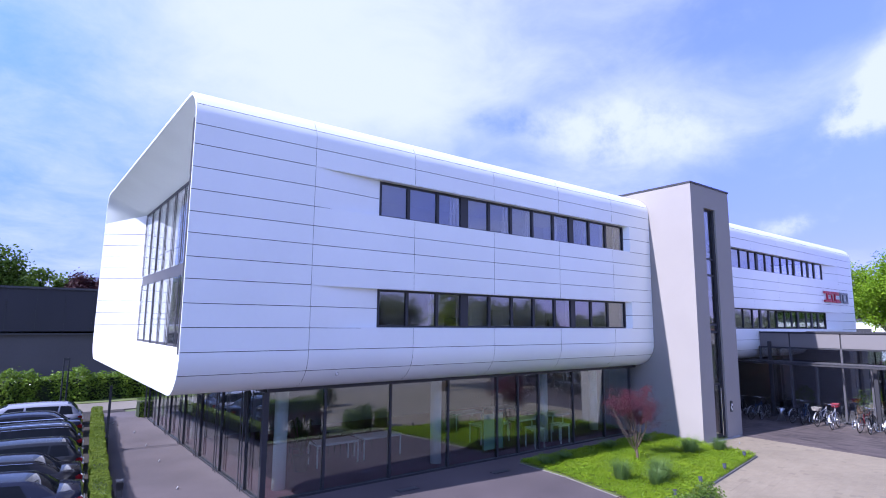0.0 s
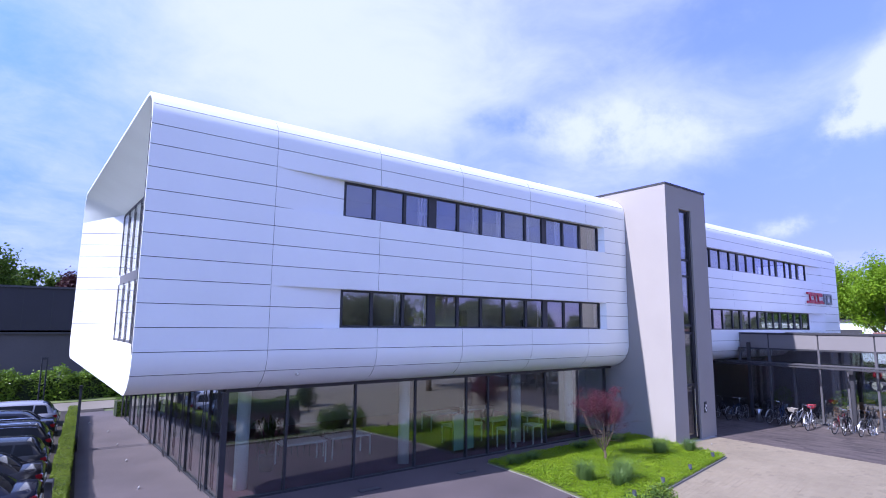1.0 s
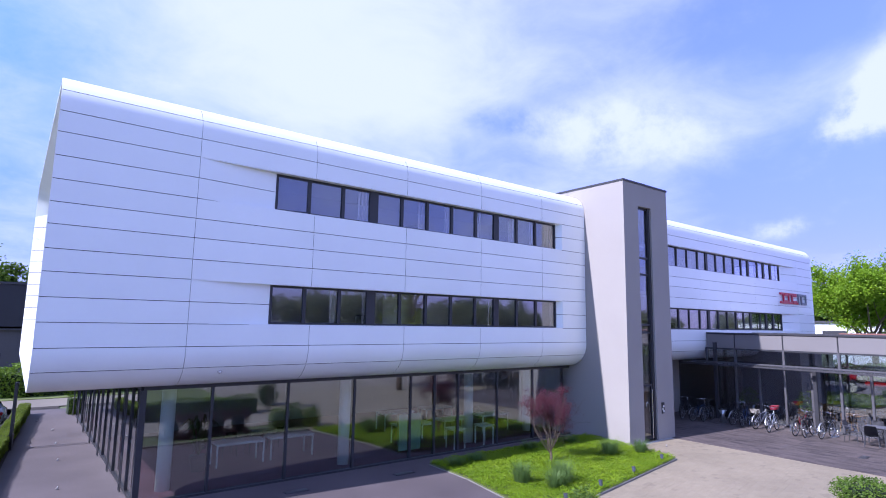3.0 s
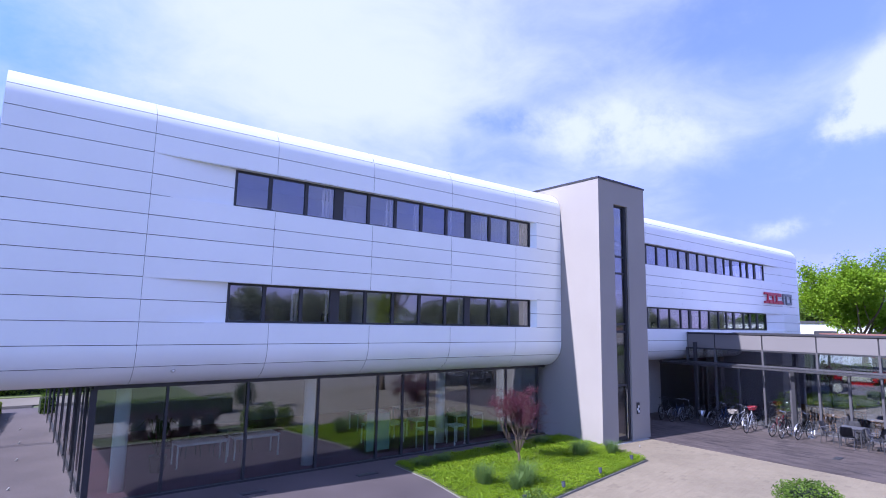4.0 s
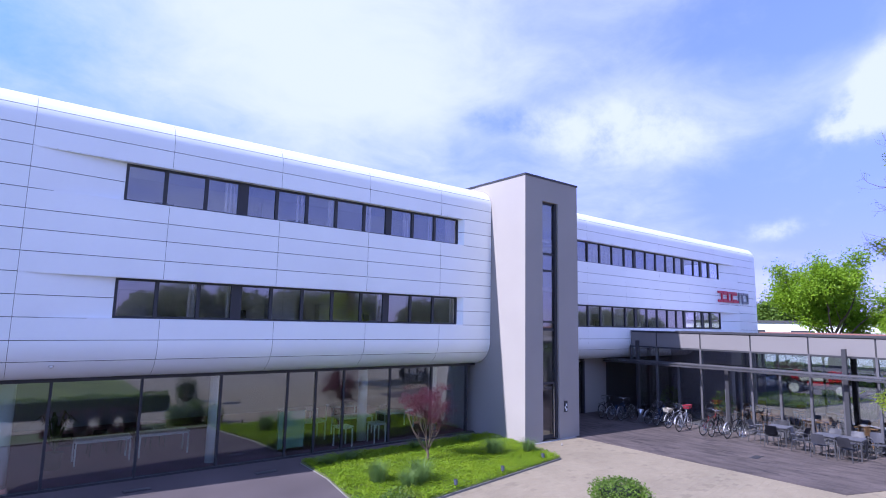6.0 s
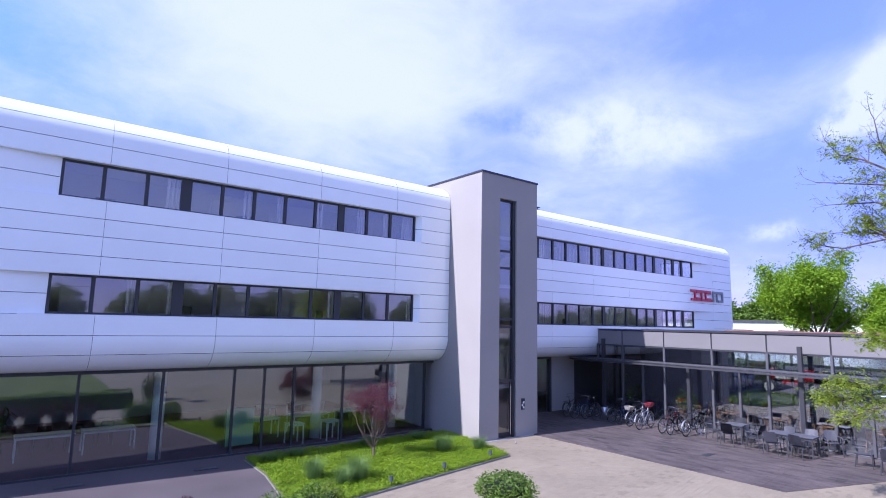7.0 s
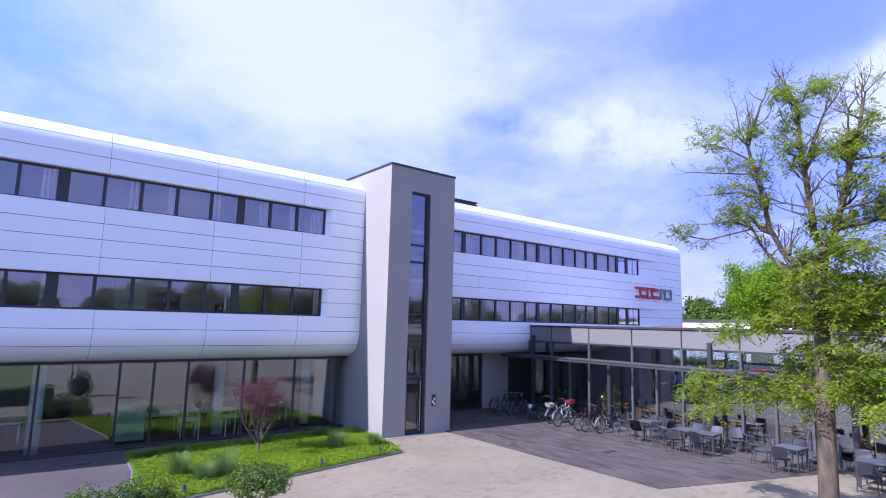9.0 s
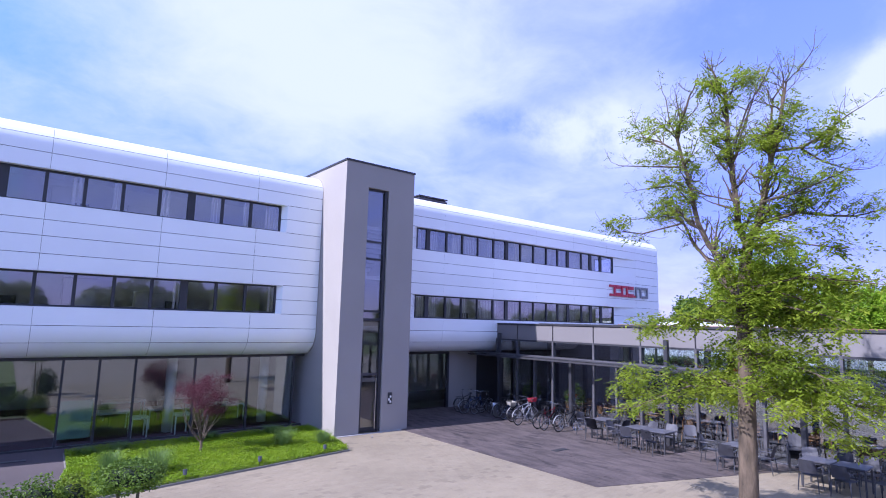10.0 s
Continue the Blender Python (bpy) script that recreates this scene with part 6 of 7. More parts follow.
def table(name, label, at, sx, sy, top_mat, leg_mat, group):
    t = thing(name, label, "table", group)
    part("tabletop", bx(-sx / 2, sx / 2, -sy / 2, sy / 2, 0.71, 0.74, bevel=0.006), top_mat, t)
    part("apron", bx(-sx / 2 + 0.05, sx / 2 - 0.05, -sy / 2 + 0.05, sy / 2 - 0.05, 0.66, 0.71), leg_mat, t)
    for a in (-1, 1):
        for b in (-1, 1):
            x, y = a * (sx / 2 - 0.05), b * (sy / 2 - 0.05)
            part("leg", bx(x - 0.022, x + 0.022, y - 0.022, y + 0.022, 0, 0.66), leg_mat, t)
    t.matrix_basis = at
    return t


for x, y, r in ((31.4, 6.15, 4), (31.05, 4.35, 0), (31.07, 3.55, 2), (31.1, 0.85, -3), (31.05, -1.4, 0), (31.08, -2.22, 2)):
    table("terrace_table", "grey square terrace table between chairs", pose(x, y, 0.006, 0, 0, r), 0.78, 0.78, M_TABLE, M_CHAIRLEG, "tables on the terrace")

# canteen inside the pavilion
first_wood = thing("canteen_chair", "light wooden canteen chair behind the glass", "chair", "chairs in the canteen")
chair_parts(first_wood, M_WOOD, M_WOOD, arms=False)
k = 0
for row in range(2):
    for col in range(8):
        x, y = 34.4 + 3.0 * row, 9.6 - 1.9 * col
        table("canteen_table", "light wooden canteen table behind the glass", pose(x, y, 0.02), 0.8, 0.8, M_WOOD, M_CHROME, "tables in the canteen")
        for dx, r in ((-0.62, 0), (0.62, 180)):
            m = pose(x + dx, y + 0.1 * math.sin(k), 0.02, 0, 0, r + 12 * math.sin(k * 2.3))
            if k:
                copy_thing(first_wood, m)
            else:
                first_wood.matrix_basis = m
            k += 1
for x, y in ((33.7, 9.4), (33.8, 12.2)):
    pl = thing("potted_plant", "leafy green pot plant behind the pavilion glass", "plant", "pot plants in the canteen")
    part("pot", rod([(x, y, 0.02), (x, y, 0.45)], [0.17, 0.22], 16), M_BLACK, pl)
    leaf_mesh("leaves", shell_points((x, y, 1.05), (0.42, 0.42, 0.5), 320, int(x * 10)), 0.2, L_SHRUB, 0.3, 0.3, 5, pl)
for y in (10.05, 5.38, 0.72, -3.94):
    solid("column", rod([(38.5, y, 0), (38.5, y, 4.1)], 0.15, 16), M_STEEL, "slim round steel column in the canteen", "column", group="columns in the canteen", smooth=True)

# red tractor and cars behind the pavilion
P_RED = paint("red_tractor_paint", (0.45, 0.015, 0.02))
M_CREAM = paint("cream_paint", (0.62, 0.58, 0.42))
tr = thing("tractor", "red tractor with cream bonnet and wheels behind the pavilion", "tractor")
part("bonnet", bx(-1.15, 0.55, -0.42, 0.42, 0.95, 1.55, bevel=0.10), M_CREAM, tr, "cream engine bonnet")
part("side_skirt", bx(-0.7, 0.6, -0.46, 0.46, 0.72, 0.98, bevel=0.05), P_RED, tr)
part("nose", bx(-1.65, -1.1, -0.44, 0.44, 1.0, 1.70, bevel=0.12), P_RED, tr)
part("cab", bx(0.55, 1.65, -0.52, 0.52, 1.0, 1.75, bevel=0.06), P_RED, tr)
part("cab_glass", bx(0.62, 1.58, -0.48, 0.48, 1.75, 2.65, bevel=0.05), M_CARGLASS, tr)
part("cab_roof", bx(0.5, 1.7, -0.55, 0.55, 2.65, 3.0, bevel=0.08), P_RED, tr)
part("chassis", bx(-1.5, 1.5, -0.25, 0.25, 0.45, 0.72), M_BLACK, tr)
for x in (-1.35, 1.35):
    for s in (-1, 1):
        w = part("wheel", ring(bmesh.new(), (x, s * 0.70, 0.53), (0, 1, 0), 0.38, 0.145, 24, 8), M_TYRE, tr, smooth=True)
        part("rim", rod([(x, s * 0.60, 0.53), (x, s * 0.90, 0.53)], [0.32, 0.30], 20), M_CREAM, w, "pale wheel disc")
tr.matrix_basis = pose(52.2, 11.2, 0.01, 0, 0, -87) @ Matrix.Scale(1.06, 4)
for k, (x, y, p, lab) in enumerate(((53.5, 6.0, P_SILVER, "silver car parked behind the pavilion"), (53.5, 3.3, P_GREY, "grey car parked behind the pavilion"), (53.6, 0.4, P_SILVER, "silver car parked behind the pavilion"), (53.5, 16.2, P_SILVER, "silver car parked behind the pavilion"))):
    tagged(car(lab, p, pose(x, y, 0.01, 0, 0, 180), True), group="cars behind the pavilion")

# ---------------------------------------------------------------- office furniture in the hall
M_DESK = material("white_desk", (0.78, 0.78, 0.76), 0.4, 0, 0.05, 3, 40)
M_SEAT = material("dark_fabric", (0.03, 0.025, 0.03), 0.9, 0, 0.2, 6, 80)
for x, y in ((16.4, 15.45), (17.85, 15.42)):
    table("side_table", "small square white table close behind the glass front", pose(x, y, 0.02), 0.6, 0.6, M_DESK, M_DESK, "side tables in the hall")
for x, y in ((15.6, 17.2), (17.8, 17.3), (20.0, 17.4), (16.6, 20.0), (19.0, 20.2), (8.9, 17.7), (10.7, 17.8)):
    table("desk", "white office desk behind the glass front", pose(x, y, 0.02), 1.6, 0.8, M_DESK, M_DESK, "desks in the hall")
first_office = thing("office_chair", "dark upholstered chair behind the glass front", "chair", "chairs in the hall")
chair_parts(first_office, M_SEAT, M_FRAME)
for k, (x, y, r) in enumerate(((15.6, 17.9, -90), (17.8, 18.0, -80), (20.0, 18.1, -95), (8.0, 18.6, 80), (8.9, 18.8, 95), (9.8, 18.7, 90), (10.7, 18.9, 100))):
    m = pose(x, y, 0.02, 0, 0, r)
    if k:
        copy_thing(first_office, m)
    else:
        first_office.matrix_basis = m
palm = thing("potted_palm", "large potted palm behind the glass front", "plant")
part("pot", rod([(7.6, 17.4, 0.02), (7.6, 17.4, 0.5)], [0.2, 0.26], 18), M_BLACK, palm)
fr = bmesh.new()
rng = random.Random(77)
for k in range(26):
    a = k * 2.4
    rr = rng.uniform(0.5, 0.9)
    h = rng.uniform(0.5, 1.2)
    base = Vector((7.6, 17.4, 0.5))
    p1 = base + Vector((math.cos(a) * rr * 0.5, math.sin(a) * rr * 0.5, h))
    p2 = base + Vector((math.cos(a) * rr, math.sin(a) * rr, h * 0.7))
    sd = Vector((-math.sin(a), math.cos(a), 0)) * 0.035
    v = [fr.verts.new(q) for q in (base - sd * 0.3, base + sd * 0.3, p1 + sd, p1 - sd)]
    fr.faces.new(v)
    fr.faces.new((v[3], v[2], fr.verts.new(p2)))
part("fronds", fr, L_DARK, palm)

board = thing("partition", "pale green free-standing partition behind the glass front", "partition")
part("panel", bx(13.95, 15.0, 15.75, 15.79, 0.12, 1.40, bevel=0.006), M_PALEGREEN, board)
for x in (13.95, 14.96):
    part("post", bx(x, x + 0.04, 15.74, 15.80, 0.02, 1.45), M_CHROME, board)
# cabinets and screens in the office rooms
rng = random.Random(91)
M_CAB = material("pale_cabinet", (0.55, 0.54, 0.50), 0.5, 0, 0.06, 2, 30)
for base, x0, x1 in ((3.75, 8.8, 20.2), (7.0, 8.8, 20.2), (3.75, 28.2, 38.5), (7.0, 28.2, 38.5)):
    x = x0
    while x < x1:
        if rng.random() < 0.55:
            w, h, y = rng.uniform(0.8, 1.3), rng.uniform(1.25, 2.0), FRONT + rng.uniform(2.2, 5.2)
            cab = thing("filing_cabinet", "pale office cabinet behind the window band", "cabinet", "cabinets in the offices")
            part("body", bx(x, x + w, y, y + 0.42, base, base + h, bevel=0.005), M_CAB, cab)
            part("door", bx(x + 0.02, x + w / 2 - 0.005, y - 0.02, y, base + 0.06, base + h - 0.03), M_DESK, cab)
            part("door", bx(x + w / 2 + 0.005, x + w - 0.02, y - 0.02, y, base + 0.06, base + h - 0.03), M_DESK, cab)
        if rng.random() < 0.6:
            y = FRONT + rng.uniform(1.0, 1.6)
            table("desk", "pale office desk behind the window band", pose(x + 0.8, y, base), 1.6, 0.8, M_DESK, M_CHAIRLEG, "desks in the offices")
            scr = thing("monitor", "dark computer screen on an office desk", "monitor", "screens in the offices")
            part("screen", bx(-0.27, 0.27, -0.02, 0.02, 0.12, 0.46, bevel=0.006), M_BLACK, scr)
            part("stand", bx(-0.03, 0.03, 0.02, 0.05, 0.0, 0.3), M_BLACK, scr)
            part("foot", bx(-0.12, 0.12, -0.08, 0.1, 0.0, 0.015), M_BLACK, scr)
            scr.matrix_basis = pose(x + 0.8, y, base + 0.741, 0, 0, rng.uniform(-40, 40))
        x += rng.uniform(1.9, 2.7)

M_BLIND = material("pale_blind_fabric", (0.45, 0.43, 0.42), 0.85, 0, 0.06, 3, 60)


def window_blind(x0, x1, z0, z1, y):
    """A vertical-slat blind: narrow fabric slats, each turned a little, under a slim rail."""
    b = thing("window_blind", "pale vertical-slat fabric blind behind the window", "blind", "blinds in the offices")
    part("rail", bx(x0, x1, y - 0.02, y + 0.02, z1 - 0.03, z1), M_WHITE, b)
    slat = bmesh.new()
    count = max(2, int((x1 - x0) / 0.11))
    for k in range(count):
        x = x0 + (x1 - x0) * (k + 0.5) / count
        slat.faces.new([slat.verts.new(p) for p in ((x - 0.05, y - 0.018, z0), (x + 0.05, y + 0.018, z0), (x + 0.05, y + 0.018, z1 - 0.03), (x - 0.05, y - 0.018, z1 - 0.03))])
    part("slats", slat, M_BLIND, b)


rng = random.Random(37)
for ends, mullions, share in (((8.36, 20.72), WEST_MULLIONS, 0.45), ((27.60, 43.80), EAST_MULLIONS, 0.6)):
    edges = [ends[0]] + [m[0] for m in mullions] + [ends[1]]
    for z0, z1, more in ((4.62, 5.72, 0.0), (7.93, 9.01, 0.12 if ends[0] < 20 else 0.35)):
        for a, b in zip(edges, edges[1:]):
            if b - a > 0.6 and rng.random() < share + more and b < 41.4:
                w = (b - a) * rng.choice((0.25, 0.35, 0.5, 0.92) if ends[0] < 20 else (0.4, 0.6, 0.92, 0.92))
                left = rng.random() < 0.5
                window_blind(a + 0.06 if left else b - 0.06 - w + 0.06, a + w if left else b - 0.06, z0, z1, FRONT + 0.33)

# ---------------------------------------------------------------- small things on the building
M_SIGNRED = material("sign_red", (0.50, 0.01, 0.045), 0.4, 0, 0.05, 4, 60)
M_SIGNGREY = material("sign_grey", (0.22, 0.22, 0.25), 0.4, 0.3, 0.05, 4, 60)
sign = thing("wall_sign", "wall sign of red and grey plain shapes on the white wing", "sign")
xs = 43.0
for w, mat, kind in ((0.62, M_SIGNRED, "c"), (0.58, M_SIGNRED, "e"), (0.72, M_SIGNRED, "o"), (0.60, M_SIGNRED, "s"), (0.16, M_SIGNRED, "d"), (0.68, M_SIGNGREY, "a"), (0.74, M_SIGNGREY, "c")):
    bm = bmesh.new()
    z0, z1, y0, y1 = 6.42, 7.16, FRONT - 0.10, FRONT - 0.03
    s = 0.15
    if kind in "co":
        box(bm, xs, xs + w, y0, y1, z0, z0 + s)
        box(bm, xs, xs + w, y0, y1, z1 - s, z1)
        box(bm, xs + w - s, xs + w, y0, y1, z0 + s, z1 - s)
        if kind == "o":
            box(bm, xs, xs + s, y0, y1, z0 + s, z1 - s)
    elif kind in "es":
        box(bm, xs, xs + w, y0, y1, z0, (z0 + z1 - s) / 2 - 0.06)
        box(bm, xs, xs + w, y0, y1, (z0 + z1 + s) / 2 + 0.06, z1)
    elif kind == "d":
        box(bm, xs, xs + w, y0, y1, z0, z0 + s)
    else:
        box(bm, xs, xs + s, y0, y1, z0, z1)
        box(bm, xs + w - s, xs + w, y0, y1, z0, z1)
        box(bm, xs + s, xs + w - s, y0, y1, z1 - s, z1)
    part("bar", bm, mat, sign)
    xs += w + 0.06
intercom = thing("entry_panel", "dark entry panel with pale keys on the tower wall", "door panel")
part("plate", bx(24.80, 25.0, TY0 - 0.03, TY0, 1.06, 1.52, bevel=0.006), M_FRAME, intercom)
for dx, dz in ((0.11, 0.25), (0.04, 0.14), (0.11, 0.05)):
    part("key", bx(24.80 + dx - 0.03, 24.80 + dx + 0.05, TY0 - 0.038, TY0 - 0.03, 1.06 + dz, 1.06 + dz + 0.09), M_WHITE, intercom)
rb = thing("roof_unit", "dark louvred ventilation unit on the white roof", "roof unit")
part("body", bx(29.9, 31.8, 17.2, 18.6, Z_TOP, Z_TOP + 0.92), M_FRAME, rb)
for k in range(4):
    part("louvre", bx(29.85, 31.85, 17.12, 17.2, Z_TOP + 0.12 + 0.2 * k, Z_TOP + 0.24 + 0.2 * k), M_STEEL, rb)
part("lid", bx(29.82, 31.88, 17.1, 18.7, Z_TOP + 0.92, Z_TOP + 0.98), M_STEEL, rb)
dome = thing("camera_dome", "small pale camera dome under the white wing", "camera")
part("ring", ring(bmesh.new(), (7.1, 14.06, 3.33), (0, -0.8, -0.6), 0.052, 0.006, 18, 6), M_CONCRETE, dome, "thin grey ring")
db = bmesh.new()
bmesh.ops.create_icosphere(db, subdivisions=2, radius=0.042)
db.transform(Matrix.Translation((7.1, 14.075, 3.34)))
part("dome", db, M_PANEL, dome, smooth=True)
for x, y in ((9.3, 13.75), (12.8, 13.6), (28.2, 5.75)):
    cover = thing("manhole_cover", "dark iron cover set in the paving", "manhole cover", "iron covers in the paving")
    part("frame", bx(-0.34, 0.34, -0.13, 0.13, 0.003, 0.012), M_FRAME, cover)
    part("plate", bx(-0.31, 0.31, -0.10, 0.10, 0.012, 0.018), M_STEEL, cover)
    cover.matrix_basis = pose(x, y, 0.0)
# ---------------------------------------------------------------- surroundings
def hedge(name, label, line, width, height, leaf, mat, per_metre, seed, bumps=0.1, kind=""):
    """A hedge along a line of points: near-black core as inner shade, leaves all over its faces."""
    h = thing(name, label, "hedge", kind=kind)
    core, pts = bmesh.new(), []
    rng = np.random.default_rng(seed)
    for (xa, ya), (xb, yb) in zip(line, line[1:]):
        L = math.hypot(xb - xa, yb - ya)
        ux, uy = (xb - xa) / L, (yb - ya) / L
        b = box(bmesh.new(), 0, L, -width * 0.38, width * 0.38, 0, height * 0.88)
        b.transform(Matrix.Translation((xa, ya, 0)) @ Matrix.Rotation(math.atan2(uy, ux), 4, "Z"))
        tmp = bpy.data.meshes.new("tmp")
        b.to_mesh(tmp)
        core.from_mesh(tmp)
        bpy.data.meshes.remove(tmp)
        b.free()
        n = int(L * per_metre)
        s = rng.uniform(0, L, n)
        f = rng.uniform(0, 1, n) * (2 * height + width)
        bump = bumps * (np.sin(s * 2.1 + seed) + np.sin(s * 5.3) * 0.6 + rng.normal(size=n) * 0.7)
        o = np.where(f < height, -width / 2, np.where(f < height + width, f - height - width / 2, width / 2))
        z = np.where(f < height, f, np.where(f < height + width, height, 2 * height + width - f))
        top = (f >= height) & (f < height + width)
        z = np.where(top, z + bump, z)
        o = np.where(top, o, o + np.sign(o) * bump * 0.9)
        pts.append(np.stack([xa + ux * s - uy * o, ya + uy * s + ux * o, np.maximum(z, 0.02)], axis=1))
    part("shade_core", core, M_CORE, h)
    leaf_mesh("leaves", np.concatenate(pts), leaf, mat, 0.5, 0.2, seed, h)
    return h


L_LAUREL = leaf_material("laurel_leaf", (0.065, 0.125, 0.012), (0.215, 0.325, 0.028), 0.26, 0.35)
hedge("hedge", "low clipped box hedge between car park and walk", [(1.42, 10.5), (1.95, 16.0), (2.54, 22.6), (3.48, 32.8)], 0.40, 0.52, 0.05, L_BOX, 2200, 61, 0.025)
hedge("hedge", "tall laurel hedge before the dark hall", [(-16, 40.5), (5.2, 40.5), (24, 41.5)], 1.3, 1.46, 0.17, L_LAUREL, 1300, 62, 0.20)
hedge("hedge", "low dark trimmed hedge between drive and lawn", [(-12, 2.3), (13.0, 2.0)], 0.8, 0.82, 0.08, L_HEDGE, 700, 63, 0.06)
# the yard hedge is invented: it covers the bright foot of the white hall
hedge("hedge", "dark trimmed hedge added behind the yard to hide the hall's foot", [(62, -25), (62, 38)], 1.2, 1.7, 0.2, L_HEDGE, 220, 65, 0.1)
shrub((14.3, 0.2, 0.58), (0.55, 0.5, 0.75), 0.1, L_DARK, 900, 75, "ragged dark shrub at the corner of the lawn", "shrubs by the drive")
solid("pavement", prism([(-12, 2.75), (13.2, 2.75), (13.2, 6.3), (-12, 6.3)], -0.2, 0.0), M_PAVE, "light paved drive between hedge and planting strip", "pavement", kind="structure")
solid("lawn", prism([(-12, -16), (13.2, -16), (13.2, 1.85), (-12, 1.85)], -0.2, 0.02), M_LAWN, "mown lawn behind the low hedge", "lawn", kind="structure")
for bush_at in ((5.15, 31.9), (6.45, 32.2)):
    tagged(hedge("bush", "dark green block-trimmed bush at the walk's end", [bush_at, (bush_at[0] + 0.75, bush_at[1] + 0.05)], 0.75, 0.82, 0.055, L_HEDGE, 3600, 71, 0.03), category="bush", group="bushes behind the walk")
solid("road", prism([(-30, 35.2), (26, 35.2), (26, 38.6), (-30, 38.6)], -0.3, 0.0), M_ROAD, "pale access road before the laurel hedge", "road", kind="structure")
solid("lawn", prism([(-30, 38.6), (26, 38.6), (26, 44), (-30, 44)], -0.2, 0.03), M_LAWN, "strip of lawn under the laurel hedge", "lawn", kind="structure")
solid("lawn", prism([(-40, -60), (60, -60), (60, -36.0), (13.2, -36.0), (13.2, -16.0), (-40, -16.0)], -0.2, 0.02), M_LAWN, "mown lawn behind the drive", "lawn", kind="structure")
solid("road", prism([(47.5, -30), (60, -30), (60, 40), (47.5, 40)], -0.2, 0.01), M_ASPHALT, "grey asphalt yard behind the pavilion", "road", kind="structure")
solid("lawn", prism([(43.2, -20), (47.3, -20), (47.3, 13.5), (43.2, 13.5)], -0.2, 0.02), M_LAWN, "grass strip behind the pavilion", "lawn", kind="structure")
solid("lawn", prism([(60, -30), (64, -30), (64, 40), (60, 40)], -0.2, 0.05), M_LAWN, "grass verge behind the yard", "lawn", kind="structure")

# dark hall behind the hedge
hall = thing("dark_hall", "large windowless hall with dark cladding over a grey base", "building")
part("base", bx(-30, 24, 60, 90, -0.1, 3.55), M_GREYWALL, hall)
part("cladding", bx(-2.2, 24, 59.85, 90, 3.85, 7.55), M_DARKCLAD, hall)
part("ledge", bx(-30, 24, 59.7, 60.0, 3.55, 3.68), M_STEEL, hall)
part("roof_edge", bx(-2.4, 24, 59.7, 90, 7.55, 7.72), M_STEEL, hall)
part("corner_post", bx(-2.5, -2.2, 59.75, 60.1, 3.6, 7.72), M_STEEL, hall)
for k in range(12):
    part("cladding_seam", bx(-1.0 + 2.1 * k, -0.96 + 2.1 * k, 59.82, 59.85, 3.85, 7.55), M_FRAME, hall)


def broadleaf(at, height, spread, mat, seed, label, clear=0.2, each=26, leaf=0.34, group="trees round the site", name="tree"):
    """A tree with trunk, forking limbs and a crown of leaf clumps with gaps."""
    t = thing(name, label, "tree", group)
    rng = random.Random(seed)
    bm, tips = bmesh.new(), []
    x, y = at
    tube(bm, [(x, y, -0.1), (x, y, height * clear), (x + 0.1, y, height * (clear + 0.2))], [height * 0.028, height * 0.022, height * 0.018], 9)
    for k in range(8):
        a = k * 2.4 + rng.uniform(-0.3, 0.3)
        z = height * (clear + 0.22 * k / 8)
        grow(bm, tips, (x, y, z), (math.cos(a) * spread / height * 1.9, math.sin(a) * spread / height * 1.9, 0.75), height * 0.011, height * 0.27, 3, rng, 0.35, (1, 2), 0.07, 0.74, 5)
    part("trunk", bm, M_BARK, t)
    pts = [tuple(p) for p in tips]
    leaf_mesh("crown", clumps(pts, each, height * 0.085, seed), leaf, mat, 0.6, 0.2, seed + 1, t)
    return t


broadleaf((80, 18.4), 13.6, 4.6, L_BRIGHT, 81, "broad fresh-green tree behind the pavilion", 0.12, 80, 0.27)
broadleaf((82, 10.0), 10.2, 4.6, L_BRIGHT, 83, "broad fresh-green tree behind the pavilion", 0.12, 80, 0.27)
broadleaf((112, 41.0), 11.6, 5.5, L_SHRUB, 85, "darker tree far behind the pavilion", 0.12, 30, 0.5)
broadleaf((110, 34.5), 10.6, 5.5, L_SHRUB, 87, "darker tree far behind the pavilion", 0.12, 30, 0.5)
broadleaf((100, 4.0), 8.5, 5.0, L_SHRUB, 89, "broad fresh-green tree behind the pavilion", 0.12, 30, 0.45)
broadleaf((104, -8.0), 9.0, 6.0, L_DARK, 91, "darker tree far behind the pavilion", 0.12, 28, 0.5)
broadleaf((-4.5, 98), 15.0, 6.5, L_SHRUB, 93, "dark green tree behind the hall", 0.2, 26, 0.5)
broadleaf((4.0, 104), 12.2, 5.5, L_SHRUB, 95, "dark green tree behind the hall", 0.2, 26, 0.5)
broadleaf((8.5, 97), 11.0, 4.0, L_COPPER, 97, "copper-leaved tree behind the hall", 0.2, 30, 0.4)
broadleaf((-14, 96), 13.0, 6.0, L_SHRUB, 99, "dark green tree behind the hall", 0.2, 26, 0.5)
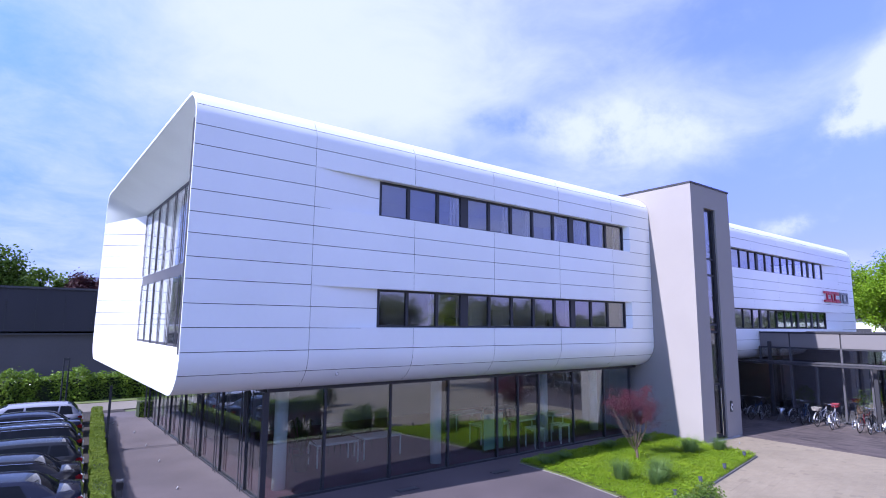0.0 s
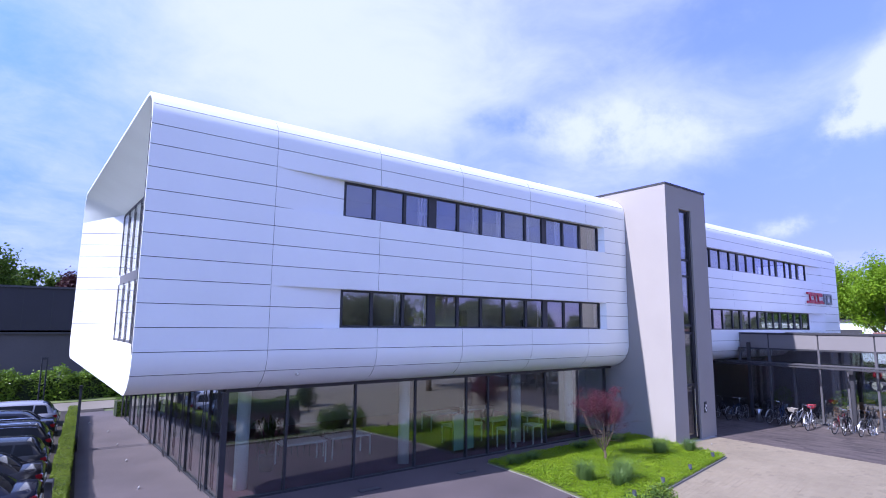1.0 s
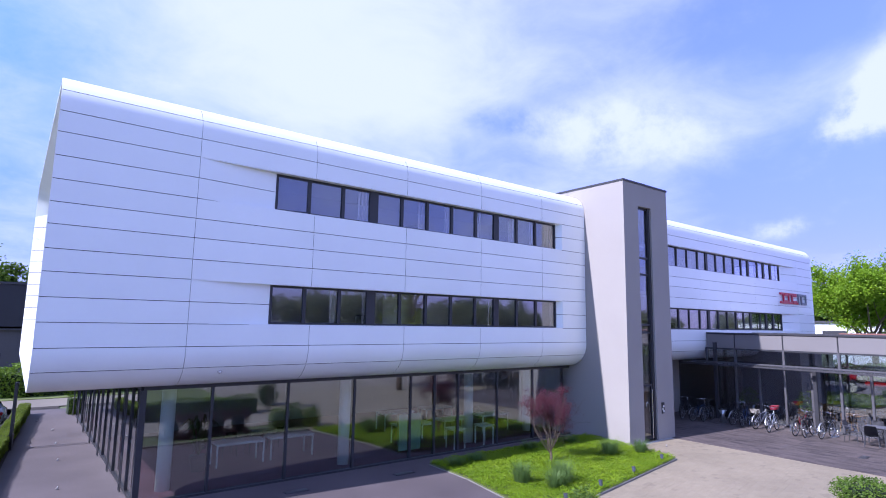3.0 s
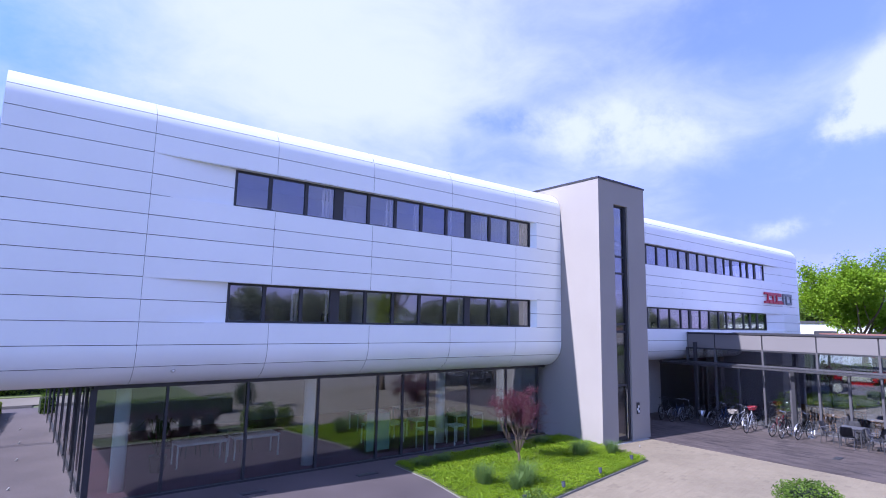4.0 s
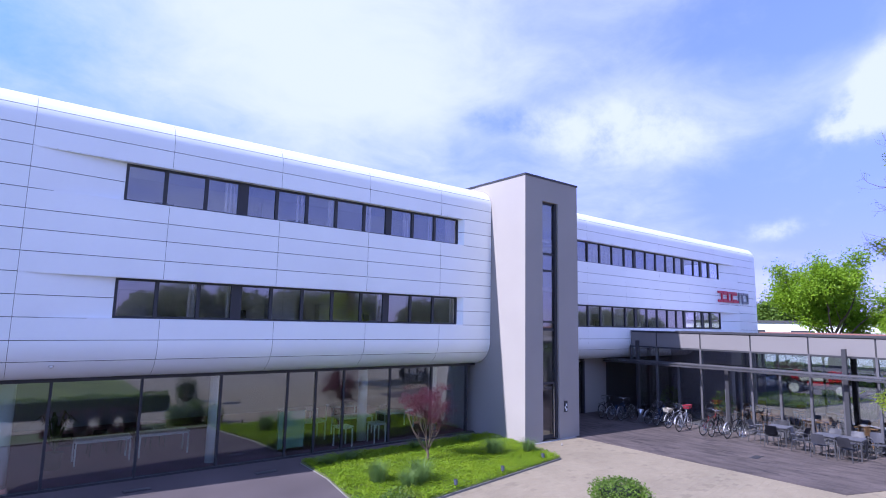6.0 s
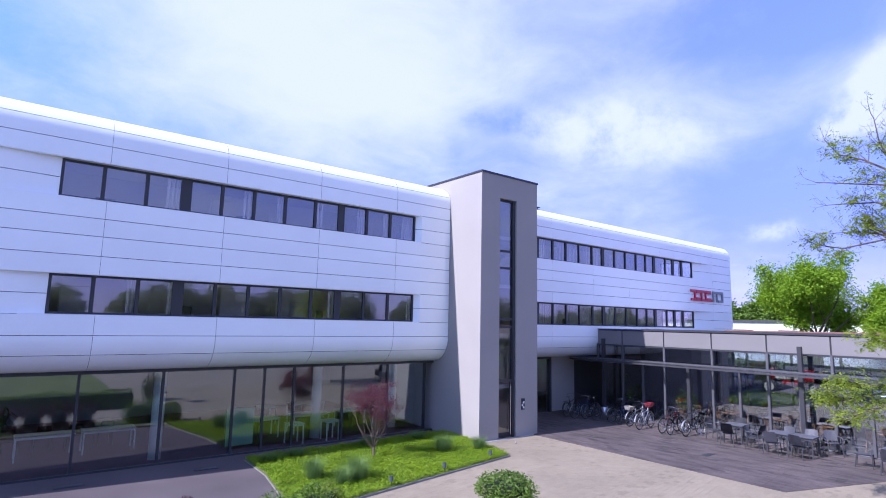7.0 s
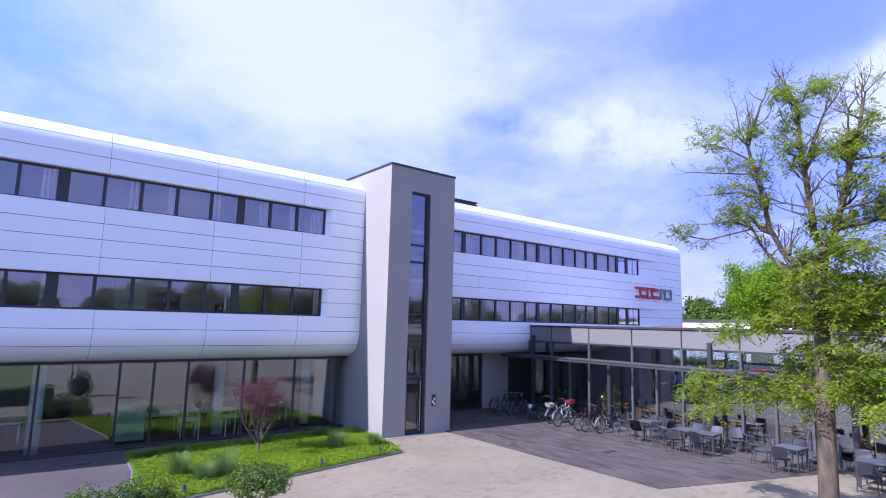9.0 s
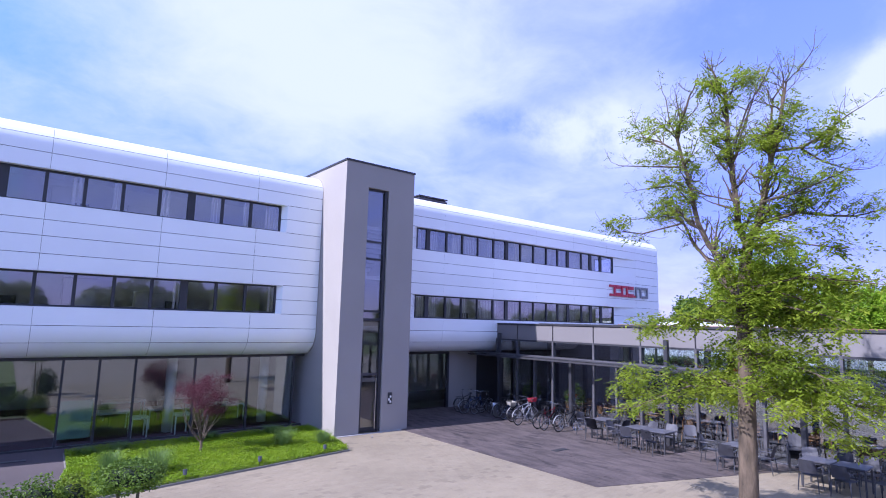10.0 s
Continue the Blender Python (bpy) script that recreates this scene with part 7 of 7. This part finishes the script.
def woods(label, line, height, depth, count, seed):
    """A far belt of trees: overlapping crowns of leaf clumps with an uneven top."""
    rng = np.random.default_rng(seed)
    pts = []
    for (xa, ya), (xb, yb) in zip(line, line[1:]):
        L = math.hypot(xb - xa, yb - ya)
        for _ in range(int(L / 2.6)):
            f = rng.uniform()
            cx, cy = xa + (xb - xa) * f + rng.normal() * depth, ya + (yb - ya) * f + rng.normal() * depth
            h = height * rng.uniform(0.75, 1.15)
            v = rng.normal(size=(count, 3))
            v /= np.linalg.norm(v, axis=1, keepdims=True)
            v *= rng.uniform(0.45, 1.05, size=(count, 1))
            pts.append(np.array([cx, cy, h * 0.52]) + v * np.array([h * 0.33, h * 0.33, h * 0.48]))
    ob = leaf_mesh("far_woods", np.concatenate(pts), 0.75, L_WOODS, 0.7, 0.2, seed)
    return tagged(ob, label, "woods", kind="stuff")


# pale greyish green: distance haze is put into the leaf colour
L_WOODS = leaf_material("hazy_woods_leaf", (0.165, 0.19, 0.12), (0.275, 0.30, 0.18), 0.5)
woods("belt of green trees along the far side of the lawn", [(-60, -70), (110, -78)], 10.2, 3.0, 1500, 201)
woods("belt of green trees beyond the yard", [(110, -78), (150, -20), (160, 60)], 8.4, 3.0, 1100, 203)

# far white building behind the trees
white_hall = thing("white_hall", "low white industrial hall far behind the trees", "building")
part("wall", bx(95, 130, 2, 60, 0, 5.7), M_WHITE, white_hall)
part("roof", bx(94.7, 130.3, 1.7, 60.3, 5.7, 6.0), M_STEEL, white_hall)
for k in range(8):
    part("window", bx(94.93, 95.05, 6 + 6.4 * k, 9 + 6.4 * k, 3.2, 4.6), M_FRAME, white_hall)

# ---------------------------------------------------------------- paving stones
def clip_half(poly, a, b):
    """The part of a convex polygon on the left of the line from a to b."""
    def depth(p):
        return (b[0] - a[0]) * (p[1] - a[1]) - (b[1] - a[1]) * (p[0] - a[0])
    out = []
    for p, q in zip(poly, poly[1:] + poly[:1]):
        dp, dq = depth(p), depth(q)
        if dp >= 0:
            out.append(p)
        if dp * dq < 0:
            f = dp / (dp - dq)
            out.append((p[0] + (q[0] - p[0]) * f, p[1] + (q[1] - p[1]) * f))
    return out


def lay_stones(parent, name, area, size, turn, top, thick, gap, mat, near, label, seed):
    """Stones in running bond over a convex area: those in the stretch near are objects of their own, the rest is joined."""
    rng = random.Random(seed)
    w, h = size
    c, k = math.cos(radians(turn)), math.sin(radians(turn))
    back = [(x * c + y * k, y * c - x * k) for x, y in area]
    u0, u1, v0, v1 = min(p[0] for p in back), max(p[0] for p in back), min(p[1] for p in back), max(p[1] for p in back)
    bm = bmesh.new()
    a, b, e = w / 2 - gap, h / 2 - gap, 0.0025
    lo = [bm.verts.new((x, y, -thick)) for x, y in ((-a, -b), (a, -b), (a, b), (-a, b))]
    hi = [bm.verts.new((x, y, 0.0)) for x, y in ((e - a, e - b), (a - e, e - b), (a - e, b - e), (e - a, b - e))]
    bm.faces.new(hi)
    for i in range(4):
        bm.faces.new((lo[i], lo[(i + 1) % 4], hi[(i + 1) % 4], hi[i]))
    whole = bpy.data.meshes.new(name)
    bm.to_mesh(whole)
    bm.free()
    whole.materials.append(mat)
    verts, faces, row, v = [], [], 0, v0
    while v < v1:
        u = u0 - (w / 2 if row % 2 else 0.0)
        while u < u1:
            corners = [(x * c - y * k, x * k + y * c) for x, y in ((u + gap, v + gap), (u + w - gap, v + gap), (u + w - gap, v + h - gap), (u + gap, v + h - gap))]
            cut = corners
            for p, q in zip(area, area[1:] + area[:1]):
                cut = clip_half(cut, p, q) if cut else cut
            z = top + rng.uniform(-0.0015, 0.0015)
            mx, my = (corners[0][0] + corners[2][0]) / 2, (corners[0][1] + corners[2][1]) / 2
            if len(cut) == 4 and cut == corners and near[0] < mx < near[1] and near[2] < my < near[3]:
                ob = new(name, whole)
                ob.parent = parent
                ob.matrix_basis = pose(mx, my, z, rng.uniform(-0.25, 0.25), rng.uniform(-0.25, 0.25), turn)
            elif len(cut) > 2:
                n, base = len(cut), len(verts)
                gx, gy = sum(p[0] for p in cut) / n, sum(p[1] for p in cut) / n
                verts += [(x, y, z - thick) for x, y in cut] + [(x + 0.0018 * (1 if gx > x else -1), y + 0.0018 * (1 if gy > y else -1), z) for x, y in cut]
                faces.append(tuple(base + n + i for i in range(n)))
                faces += [(base + i, base + (i + 1) % n, base + n + (i + 1) % n, base + n + i) for i in range(n)]
            u += w
        v += h
        row += 1
    me = bpy.data.meshes.new(name + "_field")
    me.from_pydata(verts, [], faces)
    me.materials.append(mat)
    field = new(name + "_field", me)
    field.parent = parent
    tagged(field, label, kind="stuff")


lay_stones(forecourt, "paver", [(STONES_X[0], STONES_Y[0]), (STONES_X[1], STONES_Y[0]), (STONES_X[1], STONES_Y[1]), (STONES_X[0], STONES_Y[1])], (0.24, 0.16), 9.6, -0.004, 0.010, 0.0015, M_PAVER, (18.6, 23.2, 6.4, 8.9), "small beige paving stones", 301)
lay_stones(terrace, "slab", TERRACE, (0.45, 0.15), 96.0, 0.007, 0.010, 0.0018, M_SLAB, (25.3, 29.0, 2.4, 9.7), "dark narrow terrace slabs", 303)
